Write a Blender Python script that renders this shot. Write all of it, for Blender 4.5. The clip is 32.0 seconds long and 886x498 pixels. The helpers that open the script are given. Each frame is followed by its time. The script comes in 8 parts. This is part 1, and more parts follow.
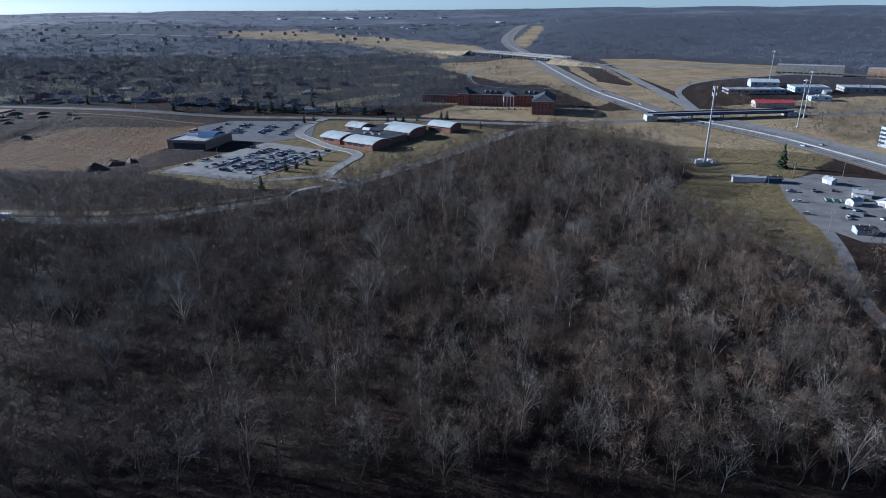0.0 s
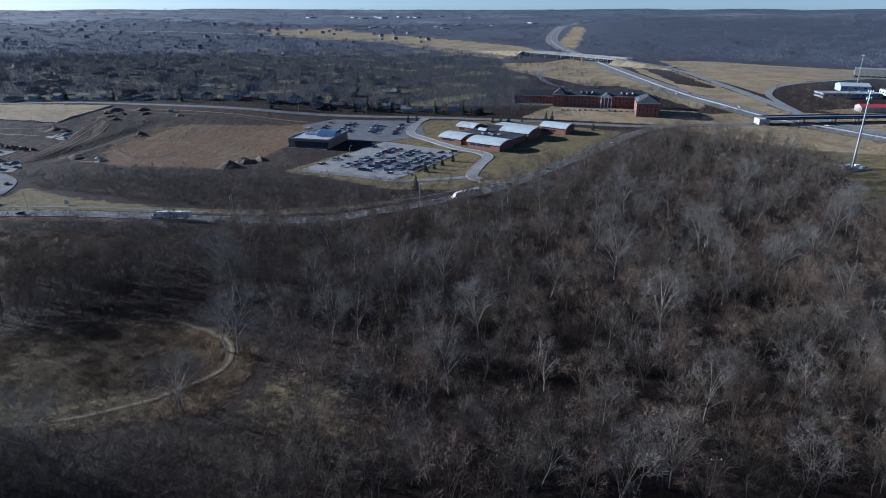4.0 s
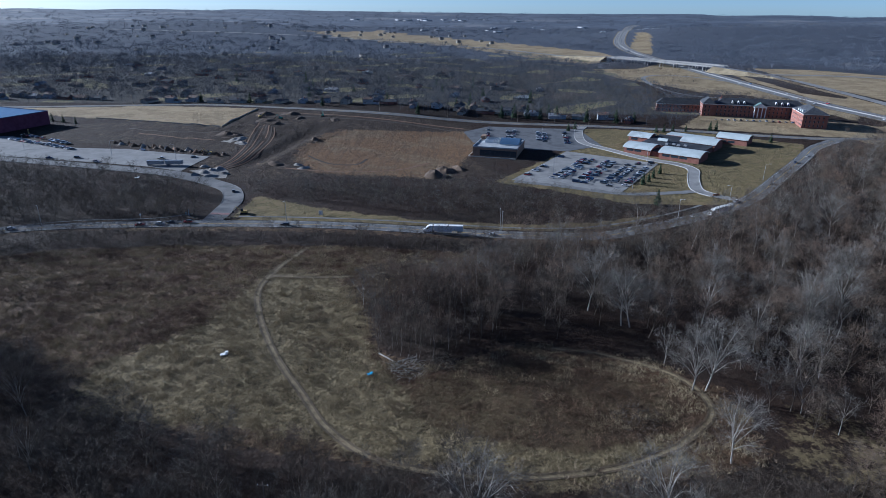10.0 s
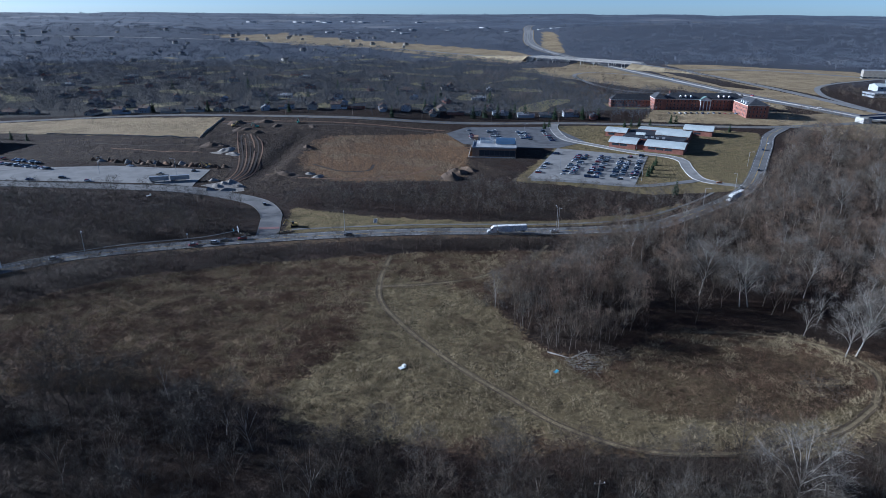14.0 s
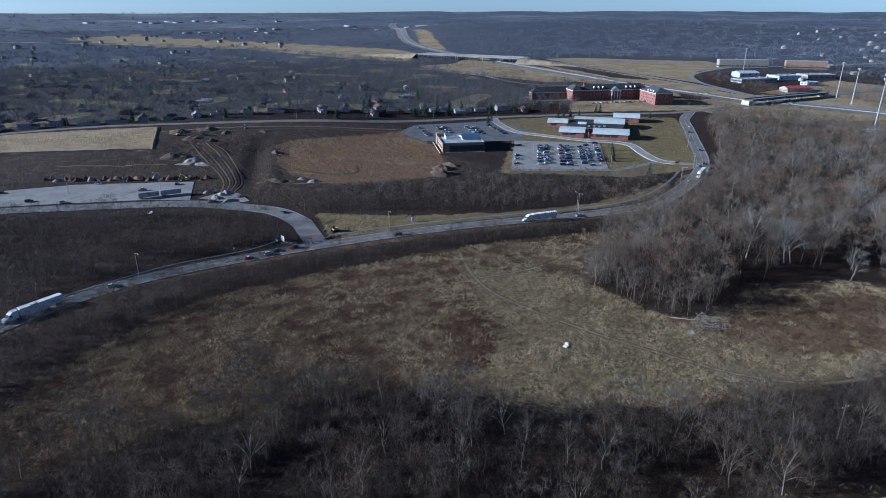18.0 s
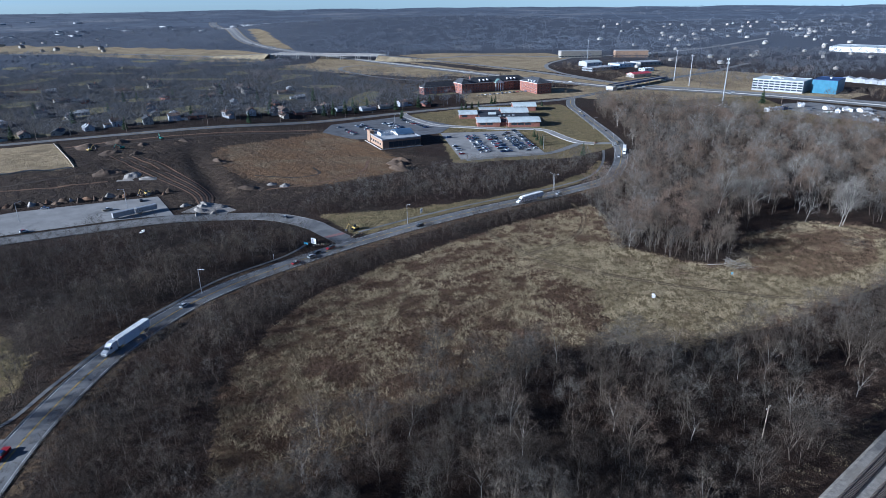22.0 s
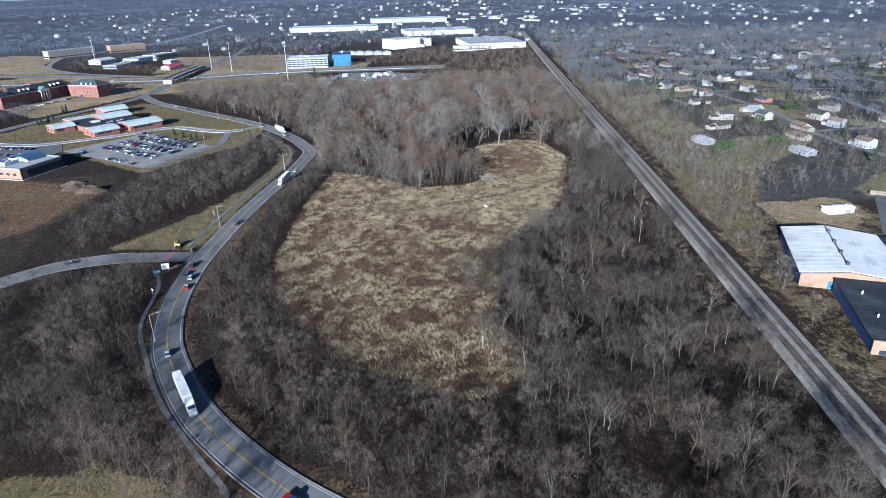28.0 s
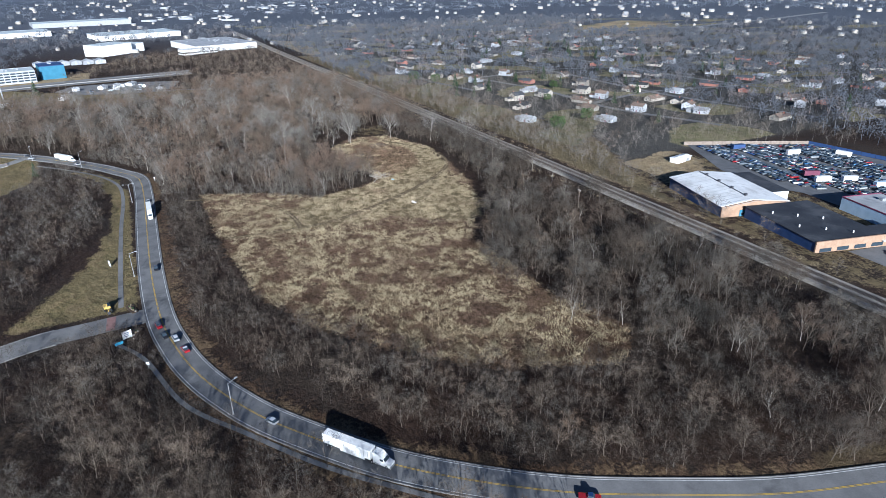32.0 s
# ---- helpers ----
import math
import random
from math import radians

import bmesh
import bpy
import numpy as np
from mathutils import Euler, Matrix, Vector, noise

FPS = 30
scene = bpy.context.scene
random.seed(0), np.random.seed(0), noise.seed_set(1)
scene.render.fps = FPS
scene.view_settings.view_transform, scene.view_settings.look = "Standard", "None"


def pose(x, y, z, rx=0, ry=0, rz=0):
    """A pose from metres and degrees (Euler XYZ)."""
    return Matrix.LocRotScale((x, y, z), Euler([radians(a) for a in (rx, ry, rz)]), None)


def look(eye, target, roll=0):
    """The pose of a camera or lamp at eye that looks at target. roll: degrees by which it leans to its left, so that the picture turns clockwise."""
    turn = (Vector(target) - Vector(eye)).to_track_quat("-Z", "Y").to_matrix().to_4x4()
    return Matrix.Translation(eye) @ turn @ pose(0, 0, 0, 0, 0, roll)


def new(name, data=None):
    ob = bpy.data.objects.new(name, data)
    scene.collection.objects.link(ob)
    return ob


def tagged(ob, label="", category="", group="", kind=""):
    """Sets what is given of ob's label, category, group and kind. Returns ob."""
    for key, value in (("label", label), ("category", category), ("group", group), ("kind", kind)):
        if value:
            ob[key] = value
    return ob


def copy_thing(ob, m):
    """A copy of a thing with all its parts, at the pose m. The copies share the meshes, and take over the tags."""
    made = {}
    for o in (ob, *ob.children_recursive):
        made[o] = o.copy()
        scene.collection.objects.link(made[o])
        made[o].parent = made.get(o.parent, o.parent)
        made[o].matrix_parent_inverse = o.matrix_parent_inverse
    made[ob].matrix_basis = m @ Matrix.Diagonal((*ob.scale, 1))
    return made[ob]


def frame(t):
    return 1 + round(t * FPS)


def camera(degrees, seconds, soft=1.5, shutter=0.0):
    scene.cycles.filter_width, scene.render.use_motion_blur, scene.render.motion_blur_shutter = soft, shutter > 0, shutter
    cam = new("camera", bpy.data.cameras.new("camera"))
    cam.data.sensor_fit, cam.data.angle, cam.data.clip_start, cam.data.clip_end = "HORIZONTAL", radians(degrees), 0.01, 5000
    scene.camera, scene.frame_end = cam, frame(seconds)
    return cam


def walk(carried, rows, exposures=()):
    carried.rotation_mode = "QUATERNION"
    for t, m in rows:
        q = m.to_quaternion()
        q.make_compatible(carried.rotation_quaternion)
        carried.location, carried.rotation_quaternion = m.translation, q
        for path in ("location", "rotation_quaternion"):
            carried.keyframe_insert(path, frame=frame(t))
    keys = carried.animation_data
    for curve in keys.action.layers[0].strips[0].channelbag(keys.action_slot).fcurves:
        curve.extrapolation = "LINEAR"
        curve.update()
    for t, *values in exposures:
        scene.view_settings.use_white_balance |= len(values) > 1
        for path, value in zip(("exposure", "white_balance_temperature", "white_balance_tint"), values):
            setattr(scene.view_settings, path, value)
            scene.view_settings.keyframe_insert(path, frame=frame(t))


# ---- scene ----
cam = camera(71.1, 32.0, soft=0.6)
METRES, EYE, TURN = 867.8, 105.0, 0.4
ROWS = [
    (0.0, 0.0, 0.0, 0.0, -0.21, -21.51, 0.54),
    (0.5, -0.0141, 0.0007, -0.0001, -0.08, -21.52, 0.47),
    (1.0, -0.0286, 0.0013, -0.0001, -0.0, -21.52, 0.4),
    (1.5, -0.043, 0.0022, -0.0002, 0.13, -21.49, 0.31),
    (2.0, -0.0573, 0.003, -0.0003, 0.2, -21.49, 0.27),
    (2.5, -0.0715, 0.0041, -0.0002, 0.28, -21.5, 0.21),
    (3.0, -0.0857, 0.0051, -0.0003, 0.37, -21.5, 0.2),
    (3.5, -0.0998, 0.0062, -0.0003, 0.49, -21.51, 0.13),
    (5.5, -0.1551, 0.0112, -0.0001, 1.19, -21.43, -0.23),
    (6.0, -0.1688, 0.0127, 0.0001, 1.3, -21.43, -0.29),
    (6.5, -0.1826, 0.0142, 0.0003, 1.38, -21.42, -0.28),
    (7.0, -0.1967, 0.0155, 0.0005, 1.48, -21.4, -0.3),
    (7.5, -0.2112, 0.017, 0.0007, 1.59, -21.39, -0.36),
    (8.0, -0.2257, 0.0184, 0.0009, 1.67, -21.38, -0.34),
    (8.5, -0.2399, 0.0196, 0.001, 1.77, -21.36, -0.34),
    (9.0, -0.2538, 0.0208, 0.0011, 1.87, -21.34, -0.39),
    (9.5, -0.2675, 0.0221, 0.0014, 2.02, -21.32, -0.43),
    (10.0, -0.2811, 0.0234, 0.0015, 2.15, -21.29, -0.53),
    (10.5, -0.2945, 0.0246, 0.0016, 2.26, -21.25, -0.56),
    (11.0, -0.3076, 0.0258, 0.0018, 2.35, -21.24, -0.58),
    (11.5, -0.3203, 0.0268, 0.0019, 2.11, -21.22, -0.63),
    (12.0, -0.3334, 0.0268, 0.0022, 1.68, -21.22, -0.66),
    (12.5, -0.346, 0.0264, 0.0023, 1.15, -21.16, -0.61),
    (13.0, -0.3585, 0.0255, 0.0024, -1.21, -21.13, -0.49),
    (13.5, -0.3716, 0.0249, 0.0027, -5.42, -21.14, -0.32),
    (14.0, -0.385, 0.0248, 0.0031, -7.95, -21.16, -0.23),
    (14.5, -0.3989, 0.0255, 0.0033, -8.96, -21.14, -0.29),
    (16.5, -0.4561, 0.0314, 0.0045, -16.72, -21.23, -0.08),
    (17.0, -0.4699, 0.0333, 0.0048, -18.43, -21.26, -0.02),
    (17.5, -0.4849, 0.0364, 0.0051, -19.73, -21.3, 0.01),
    (18.0, -0.4992, 0.0402, 0.0053, -21.54, -21.34, 0.1),
    (18.5, -0.5133, 0.0445, 0.0052, -23.14, -21.32, 0.11),
    (19.0, -0.5271, 0.0485, 0.0056, -24.95, -21.34, 0.24),
    (19.5, -0.5411, 0.0527, 0.0059, -26.67, -21.35, 0.31),
    (20.0, -0.5553, 0.057, 0.0063, -28.43, -21.4, 0.34),
    (20.5, -0.5701, 0.062, 0.0067, -30.78, -21.47, 0.32),
    (21.0, -0.5849, 0.0673, 0.0072, -32.77, -21.54, 0.36),
    (21.5, -0.5999, 0.0733, 0.0075, -35.27, -21.58, 0.43),
    (22.0, -0.6149, 0.0796, 0.0078, -38.31, -21.66, 0.53),
    (22.5, -0.6301, 0.0863, 0.0083, -41.67, -21.72, 0.61),
    (23.0, -0.6459, 0.0942, 0.009, -45.04, -21.84, 0.76),
    (23.5, -0.6621, 0.1028, 0.0092, -49.27, -21.91, 0.82),
    (24.0, -0.6782, 0.1125, 0.0097, -55.01, -22.12, 0.96),
    (24.5, -0.6931, 0.1239, 0.0104, -60.08, -22.34, 1.13),
    (25.0, -0.7065, 0.1371, 0.0109, -64.35, -22.5, 1.18),
    (25.5, -0.7185, 0.1516, 0.0112, -67.57, -22.61, 1.24),
    (26.0, -0.7293, 0.1666, 0.0115, -72.0, -22.78, 1.25),
    (26.5, -0.739, 0.1829, 0.0118, -77.66, -22.96, 1.28),
    (28.5, -0.7628, 0.2554, 0.0139, -92.69, -23.43, 1.26),
    (29.0, -0.7642, 0.2751, 0.0144, -99.8, -23.63, 1.25),
    (29.5, -0.7629, 0.2942, 0.0146, -104.3, -23.75, 1.21),
    (30.0, -0.7588, 0.3127, 0.0148, -106.84, -23.82, 1.17),
    (30.5, -0.7527, 0.3304, 0.0148, -109.76, -23.87, 1.16),
    (31.0, -0.7452, 0.3481, 0.0149, -112.35, -23.93, 1.11),
    (31.5, -0.7367, 0.3653, 0.0148, -114.53, -23.96, 1.05),
    (32.0, -0.7273, 0.3822, 0.0147, -116.7, -23.98, 0.98),
]
EXPOSURES = [(0.0, 0.93, 4900, 9.3), (14.0, 0.9, 4760, 8.8), (23.0, 1.15, 4820, 8.3), (26.0, 1.36, 4930, 7.5), (29.0, 1.38, 5000, 7.5), (32.0, 1.3, 5160, 7.5)]
walk(cam, [(t, pose(0, 0, EYE, 0, 0, TURN) @ pose(METRES * x, METRES * y, METRES * z, 90 + pitch, roll, yaw)) for t, x, y, z, yaw, pitch, roll in ROWS], EXPOSURES)

# ---- daylight: low winter sun from the west ----
SUN_AZ, SUN_EL = 160.0, 17.0      # the way to the sun, degrees counter-clockwise from +x
world = bpy.data.worlds.new("world")
scene.world = world
world.use_nodes = True
wn = world.node_tree.nodes
sky = wn.new("ShaderNodeTexSky")
sky.sky_type = "NISHITA"
sky.sun_disc = False
sky.sun_elevation = radians(SUN_EL)
sky.sun_rotation = radians(90 - SUN_AZ)
sky.altitude = 250
sky.air_density, sky.dust_density = 0.47, 0.25
sky.ozone_density = 1.5
wn["Background"].inputs["Strength"].default_value = 0.05
world.node_tree.links.new(sky.outputs[0], wn["Background"].inputs[0])
sun = new("sun", bpy.data.lights.new("sun", "SUN"))
sun.data.energy, sun.data.angle, sun.data.color = 5.0, radians(0.6), (1.0, 0.91, 0.80)
sx, sy, sz = math.cos(radians(SUN_AZ)) * math.cos(radians(SUN_EL)), math.sin(radians(SUN_AZ)) * math.cos(radians(SUN_EL)), math.sin(radians(SUN_EL))
sun.matrix_world = look((sx * 300, sy * 300, sz * 300), (0, 0, 0))

# ---- materials ----
def nodes_of(name):
    m = bpy.data.materials.new(name)
    m.use_nodes = True
    nt = m.node_tree
    return m, nt, nt.nodes, nt.links, nt.nodes["Principled BSDF"]


def noise_node(nt, pos, scale, detail=4, rough=0.6, dist=0.0):
    n = nt.nodes.new("ShaderNodeTexNoise")
    n.inputs["Scale"].default_value, n.inputs["Detail"].default_value = scale, detail
    n.inputs["Roughness"].default_value, n.inputs["Distortion"].default_value = rough, dist
    nt.links.new(pos, n.inputs["Vector"])
    return n.outputs[0]


def mix_node(nt, fac, a, b):
    n = nt.nodes.new("ShaderNodeMix")
    n.data_type = "RGBA"
    for sock, v in ((n.inputs[0], fac), (n.inputs[6], a), (n.inputs[7], b)):
        if isinstance(v, (int, float)):
            sock.default_value = v
        elif isinstance(v, tuple):
            sock.default_value = (*v, 1)
        else:
            nt.links.new(v, sock)
    return n.outputs[2]


def band_node(nt, v, lo, hi):
    n = nt.nodes.new("ShaderNodeMapRange")
    n.interpolation_type = "SMOOTHSTEP"
    n.inputs[1].default_value, n.inputs[2].default_value = lo, hi
    nt.links.new(v, n.inputs[0])
    return n.outputs[0]


def math_node(nt, op, a, b):
    n = nt.nodes.new("ShaderNodeMath")
    n.operation = op
    for sock, v in ((n.inputs[0], a), (n.inputs[1], b)):
        if isinstance(v, (int, float)):
            sock.default_value = v
        else:
            nt.links.new(v, sock)
    return n.outputs[0]


def surf(name, a, b, scale=0.5, fine=6.0, rough=0.85, bump=0.3, metal=0.0, wear=None, wear_scale=0.08, local=False, rnd=0.0, spec=0.3):
    """Two colours mixed at two sizes of grain (per metre), an optional third as stains, relief, and a little change from piece to piece."""
    m, nt, nodes, links, p = nodes_of(name)
    if local:
        pos = nodes.new("ShaderNodeTexCoord").outputs["Object"]
    else:
        pos = nodes.new("ShaderNodeNewGeometry").outputs["Position"]
    big = noise_node(nt, pos, scale, 5)
    small = noise_node(nt, pos, fine, 3)
    f = band_node(nt, math_node(nt, "ADD", math_node(nt, "MULTIPLY", big, 0.65), math_node(nt, "MULTIPLY", small, 0.35)), 0.34, 0.66)
    col = mix_node(nt, f, a, b)
    if wear:
        col = mix_node(nt, band_node(nt, noise_node(nt, pos, wear_scale, 6, 0.65, 0.4), 0.52, 0.68), col, wear)
    if rnd:
        hsv = nodes.new("ShaderNodeHueSaturation")
        info = nodes.new("ShaderNodeObjectInfo")
        v = math_node(nt, "ADD", math_node(nt, "MULTIPLY", info.outputs["Random"], 2 * rnd), 1 - rnd)
        links.new(v, hsv.inputs["Value"])
        links.new(col, hsv.inputs["Color"])
        col = hsv.outputs[0]
    links.new(col, p.inputs["Base Color"])
    p.inputs["Roughness"].default_value, p.inputs["Metallic"].default_value = rough, metal
    p.inputs["Specular IOR Level"].default_value = spec
    if bump:
        bn = nodes.new("ShaderNodeBump")
        bn.inputs["Strength"].default_value, bn.inputs["Distance"].default_value = bump, 0.05
        links.new(small, bn.inputs["Height"])
        links.new(bn.outputs[0], p.inputs["Normal"])
    return m


M_ASPHALT = surf("asphalt", (0.085, 0.087, 0.092), (0.13, 0.132, 0.137), 0.15, 3, 0.9, 0.2, wear=(0.07, 0.07, 0.075), wear_scale=0.06)
# Worn asphalt, darker than the old one: road's tree shade put into the colour.
M_ROAD = surf("worn_shaded_road_asphalt", (0.125, 0.124, 0.124), (0.18, 0.178, 0.176), 0.12, 2.5, 0.95, 0.2, wear=(0.095, 0.095, 0.096), wear_scale=0.07, spec=0.12)
M_ASPHALT_OLD = surf("old_asphalt", (0.15, 0.147, 0.142), (0.21, 0.205, 0.198), 0.12, 2.5, 0.95, 0.2, wear=(0.12, 0.118, 0.115), wear_scale=0.07, spec=0.1)
M_CONCRETE = surf("concrete", (0.34, 0.33, 0.31), (0.45, 0.44, 0.41), 0.3, 3, 0.9, 0.2, wear=(0.28, 0.27, 0.25), wear_scale=0.2)
M_LOT = surf("sun_bleached_asphalt", (0.21, 0.204, 0.194), (0.28, 0.272, 0.258), 0.12, 2.5, 0.95, 0.2, wear=(0.17, 0.166, 0.16), wear_scale=0.07, spec=0.08)
M_HWY = surf("motorway_concrete", (0.19, 0.188, 0.184), (0.26, 0.257, 0.25), 0.1, 2, 0.95, 0.2, wear=(0.17, 0.168, 0.164), wear_scale=0.05, spec=0.08)
M_YELLOW = surf("yellow_paint", (0.55, 0.36, 0.05), (0.40, 0.28, 0.08), 1.2, 9, 0.7, 0)
M_WHITE_LINE = surf("white_line_paint", (0.62, 0.62, 0.6), (0.42, 0.42, 0.42), 1.1, 9, 0.7, 0)
M_BALLAST = surf("ballast", (0.18, 0.165, 0.142), (0.31, 0.286, 0.25), 0.8, 9, 0.95, 0.9, wear=(0.22, 0.195, 0.162), wear_scale=0.1, spec=0.05)
M_SLEEPER = surf("sleeper_wood", (0.045, 0.038, 0.033), (0.09, 0.075, 0.062), 0.7, 8, 0.9, 0.4, rnd=0.35)
M_RAIL = surf("rail_steel", (0.10, 0.07, 0.055), (0.2, 0.17, 0.15), 1.0, 9, 0.55, 0.2, metal=0.6)
M_TWIG = surf("twig_grey_brown", (0.045, 0.034, 0.024), (0.15, 0.119, 0.088), 0.075, 0.5, 0.9, 0, wear=(0.112, 0.073, 0.044), wear_scale=0.05)
# Darker copy of the brown twigs: dense woods' shade put into the colour.
M_TWIG_SHADED = surf("twig_shaded_brown", (0.026, 0.02, 0.0145), (0.082, 0.064, 0.047), 0.055, 0.9, 0.9, 0, wear=(0.085, 0.058, 0.04), wear_scale=0.03)
M_TWIG_WARM = surf("twig_warm_brown", (0.07, 0.045, 0.03), (0.185, 0.135, 0.098), 0.075, 0.5, 0.9, 0, wear=(0.12, 0.08, 0.055), wear_scale=0.05)
M_TWIG_GREY = surf("twig_ash_grey", (0.05, 0.044, 0.037), (0.165, 0.15, 0.13), 0.075, 0.5, 0.9, 0, wear=(0.06, 0.052, 0.044), wear_scale=0.05)
# Ash grey twigs darkened likewise, with the shade in the colour.
M_TWIG_SHADED_GREY = surf("twig_shaded_grey", (0.03, 0.027, 0.022), (0.12, 0.105, 0.086), 0.055, 0.9, 0.9, 0, wear=(0.05, 0.045, 0.036), wear_scale=0.03)
M_TWIG_PALE = surf("twig_pale_grey", (0.105, 0.093, 0.078), (0.2, 0.182, 0.158), 0.07, 1.2, 0.9, 0)
M_TWIG_RUST = surf("twig_rust", (0.095, 0.062, 0.037), (0.21, 0.138, 0.084), 0.08, 1.2, 0.9, 0)
M_BARK = surf("bark_grey", (0.058, 0.046, 0.034), (0.13, 0.107, 0.083), 0.2, 3, 0.95, 0.5)
M_BARK_MID = surf("bark_grey_brown", (0.1, 0.088, 0.072), (0.19, 0.168, 0.142), 0.3, 2.5, 0.95, 0.4)
M_BARK_PALE = surf("bark_whitish", (0.2, 0.182, 0.158), (0.37, 0.345, 0.305), 0.3, 2.5, 0.9, 0.3, wear=(0.22, 0.19, 0.15), wear_scale=0.5)
M_CONIFER = surf("conifer_needles", (0.018, 0.035, 0.016), (0.045, 0.075, 0.03), 0.3, 3, 0.85, 0.3)
M_GREENTREE = surf("evergreen_leaves", (0.025, 0.045, 0.015), (0.06, 0.085, 0.028), 0.3, 3, 0.8, 0.3)
M_STRAW = surf("dry_grass", (0.19, 0.15, 0.09), (0.38, 0.312, 0.193), 0.06, 1.6, 0.95, 0, wear=(0.17, 0.12, 0.078), wear_scale=0.05)
M_BRUSH = surf("brown_weeds", (0.055, 0.034, 0.022), (0.13, 0.083, 0.054), 0.08, 1.6, 0.95, 0)
# Farthest twigs: bluish aerial haze painted into the base colour.
M_TWIG_HAZED_FAR = surf("twig_hazed_blue", (0.07, 0.08, 0.102), (0.125, 0.14, 0.17), 0.01, 0.2, 0.9, 0, wear=(0.15, 0.145, 0.145), wear_scale=0.006)
M_TWIG_TAN = surf("twig_tan_grey", (0.085, 0.074, 0.062), (0.22, 0.193, 0.165), 0.06, 0.6, 0.9, 0, wear=(0.14, 0.1, 0.07), wear_scale=0.04)
# Suburb and scrub twigs: a fainter haze tinted into the grey.
M_TWIG_HAZED = surf("twig_hazed_grey", (0.05, 0.054, 0.064), (0.1, 0.106, 0.12), 0.03, 0.5, 0.9, 0, wear=(0.17, 0.14, 0.12), wear_scale=0.012)
# Plain towards the horizon: blue haze painted into the base colour.
M_HAZED_PLAIN = surf("hazed_wooded_plain", (0.04, 0.05, 0.072), (0.085, 0.1, 0.13), 0.006, 0.05, 0.95, 0.0, wear=(0.15, 0.155, 0.165), wear_scale=0.0022)
M_BRICK = surf("red_brick", (0.2, 0.086, 0.062), (0.28, 0.13, 0.098), 0.4, 5, 0.9, 0.4, wear=(0.2, 0.09, 0.065), wear_scale=0.15)
M_BRICK_TAN = surf("tan_brick", (0.24, 0.155, 0.1), (0.32, 0.22, 0.15), 0.4, 5, 0.9, 0.4, wear=(0.28, 0.18, 0.115), wear_scale=0.15)
M_WHITE = surf("white_painted", (0.68, 0.68, 0.66), (0.8, 0.8, 0.78), 0.3, 4, 0.6, 0.1, wear=(0.58, 0.57, 0.54), wear_scale=0.2)
M_ROOF_WHITE = surf("white_metal_roof", (0.56, 0.56, 0.55), (0.72, 0.72, 0.71), 0.1, 2, 0.7, 0.1, wear=(0.46, 0.455, 0.44), wear_scale=0.08, spec=0.15)
M_ROOF_PALE = surf("pale_grey_green_metal_roof", (0.40, 0.44, 0.43), (0.52, 0.56, 0.55), 0.1, 2, 0.5, 0.1, wear=(0.36, 0.39, 0.38), wear_scale=0.06)
M_ROOF_GREY = surf("grey_flat_roof", (0.26, 0.27, 0.28), (0.38, 0.39, 0.4), 0.1, 2, 0.85, 0.2, wear=(0.2, 0.2, 0.21), wear_scale=0.08)
M_ROOF_DARK = surf("dark_shingle_roof", (0.035, 0.038, 0.045), (0.075, 0.078, 0.085), 0.3, 4, 0.9, 0.4, rnd=0.4)
M_ROOF_TAR = surf("black_tar_roof", (0.018, 0.02, 0.026), (0.04, 0.043, 0.05), 0.08, 2, 0.8, 0.2, wear=(0.06, 0.062, 0.068), wear_scale=0.08)
M_ROOF_GREEN = surf("green_metal_roof", (0.10, 0.16, 0.15), (0.16, 0.23, 0.215), 0.3, 4, 0.5, 0.1)
M_ROOF_BROWN = surf("brown_shingle_roof", (0.10, 0.07, 0.055), (0.18, 0.135, 0.105), 0.3, 4, 0.9, 0.4, rnd=0.35)
M_ROOF_RED = surf("red_metal_roof", (0.42, 0.05, 0.06), (0.52, 0.09, 0.1), 0.3, 4, 0.5, 0.1)
M_BLUE_WALL = surf("dark_blue_siding", (0.02, 0.045, 0.12), (0.035, 0.065, 0.16), 0.3, 4, 0.6, 0.1)
# Blue base colour; on the clinic vault it is a painted sky reflection.
M_BLUE_SKY_ROOF = surf("blue_sky_tinted_roof", (0.1, 0.17, 0.27), (0.14, 0.22, 0.33), 0.2, 3, 0.35, 0.1, metal=0.5)
M_SKYBLUE = surf("bright_blue_cladding", (0.03, 0.12, 0.19), (0.045, 0.16, 0.24), 0.2, 3, 0.5, 0.1)
M_PALEBLUE = surf("pale_blue_siding", (0.36, 0.47, 0.56), (0.45, 0.56, 0.65), 0.3, 3, 0.6, 0.1)
M_MAROON = surf("maroon_wall", (0.10, 0.028, 0.05), (0.16, 0.05, 0.08), 0.2, 3, 0.8, 0.2)
M_CREAM = surf("cream_siding", (0.27, 0.245, 0.205), (0.38, 0.35, 0.3), 0.3, 4, 0.7, 0.2, rnd=0.2)
M_GREYWALL = surf("grey_siding", (0.26, 0.27, 0.285), (0.36, 0.37, 0.385), 0.3, 4, 0.7, 0.2, rnd=0.25)
M_STEEL = surf("galvanised_steel", (0.32, 0.33, 0.34), (0.44, 0.45, 0.46), 0.6, 5, 0.45, 0.1, metal=0.5)
M_DARKSTEEL = surf("dark_steel", (0.05, 0.05, 0.055), (0.09, 0.09, 0.1), 0.6, 5, 0.5, 0.1, metal=0.4)
M_WOODPOLE = surf("weathered_pole_wood", (0.14, 0.11, 0.085), (0.24, 0.2, 0.165), 0.8, 6, 0.9, 0.4)
M_TYRE = surf("tyre_rubber", (0.012, 0.012, 0.013), (0.025, 0.025, 0.026), 2, 9, 0.9, 0.2)
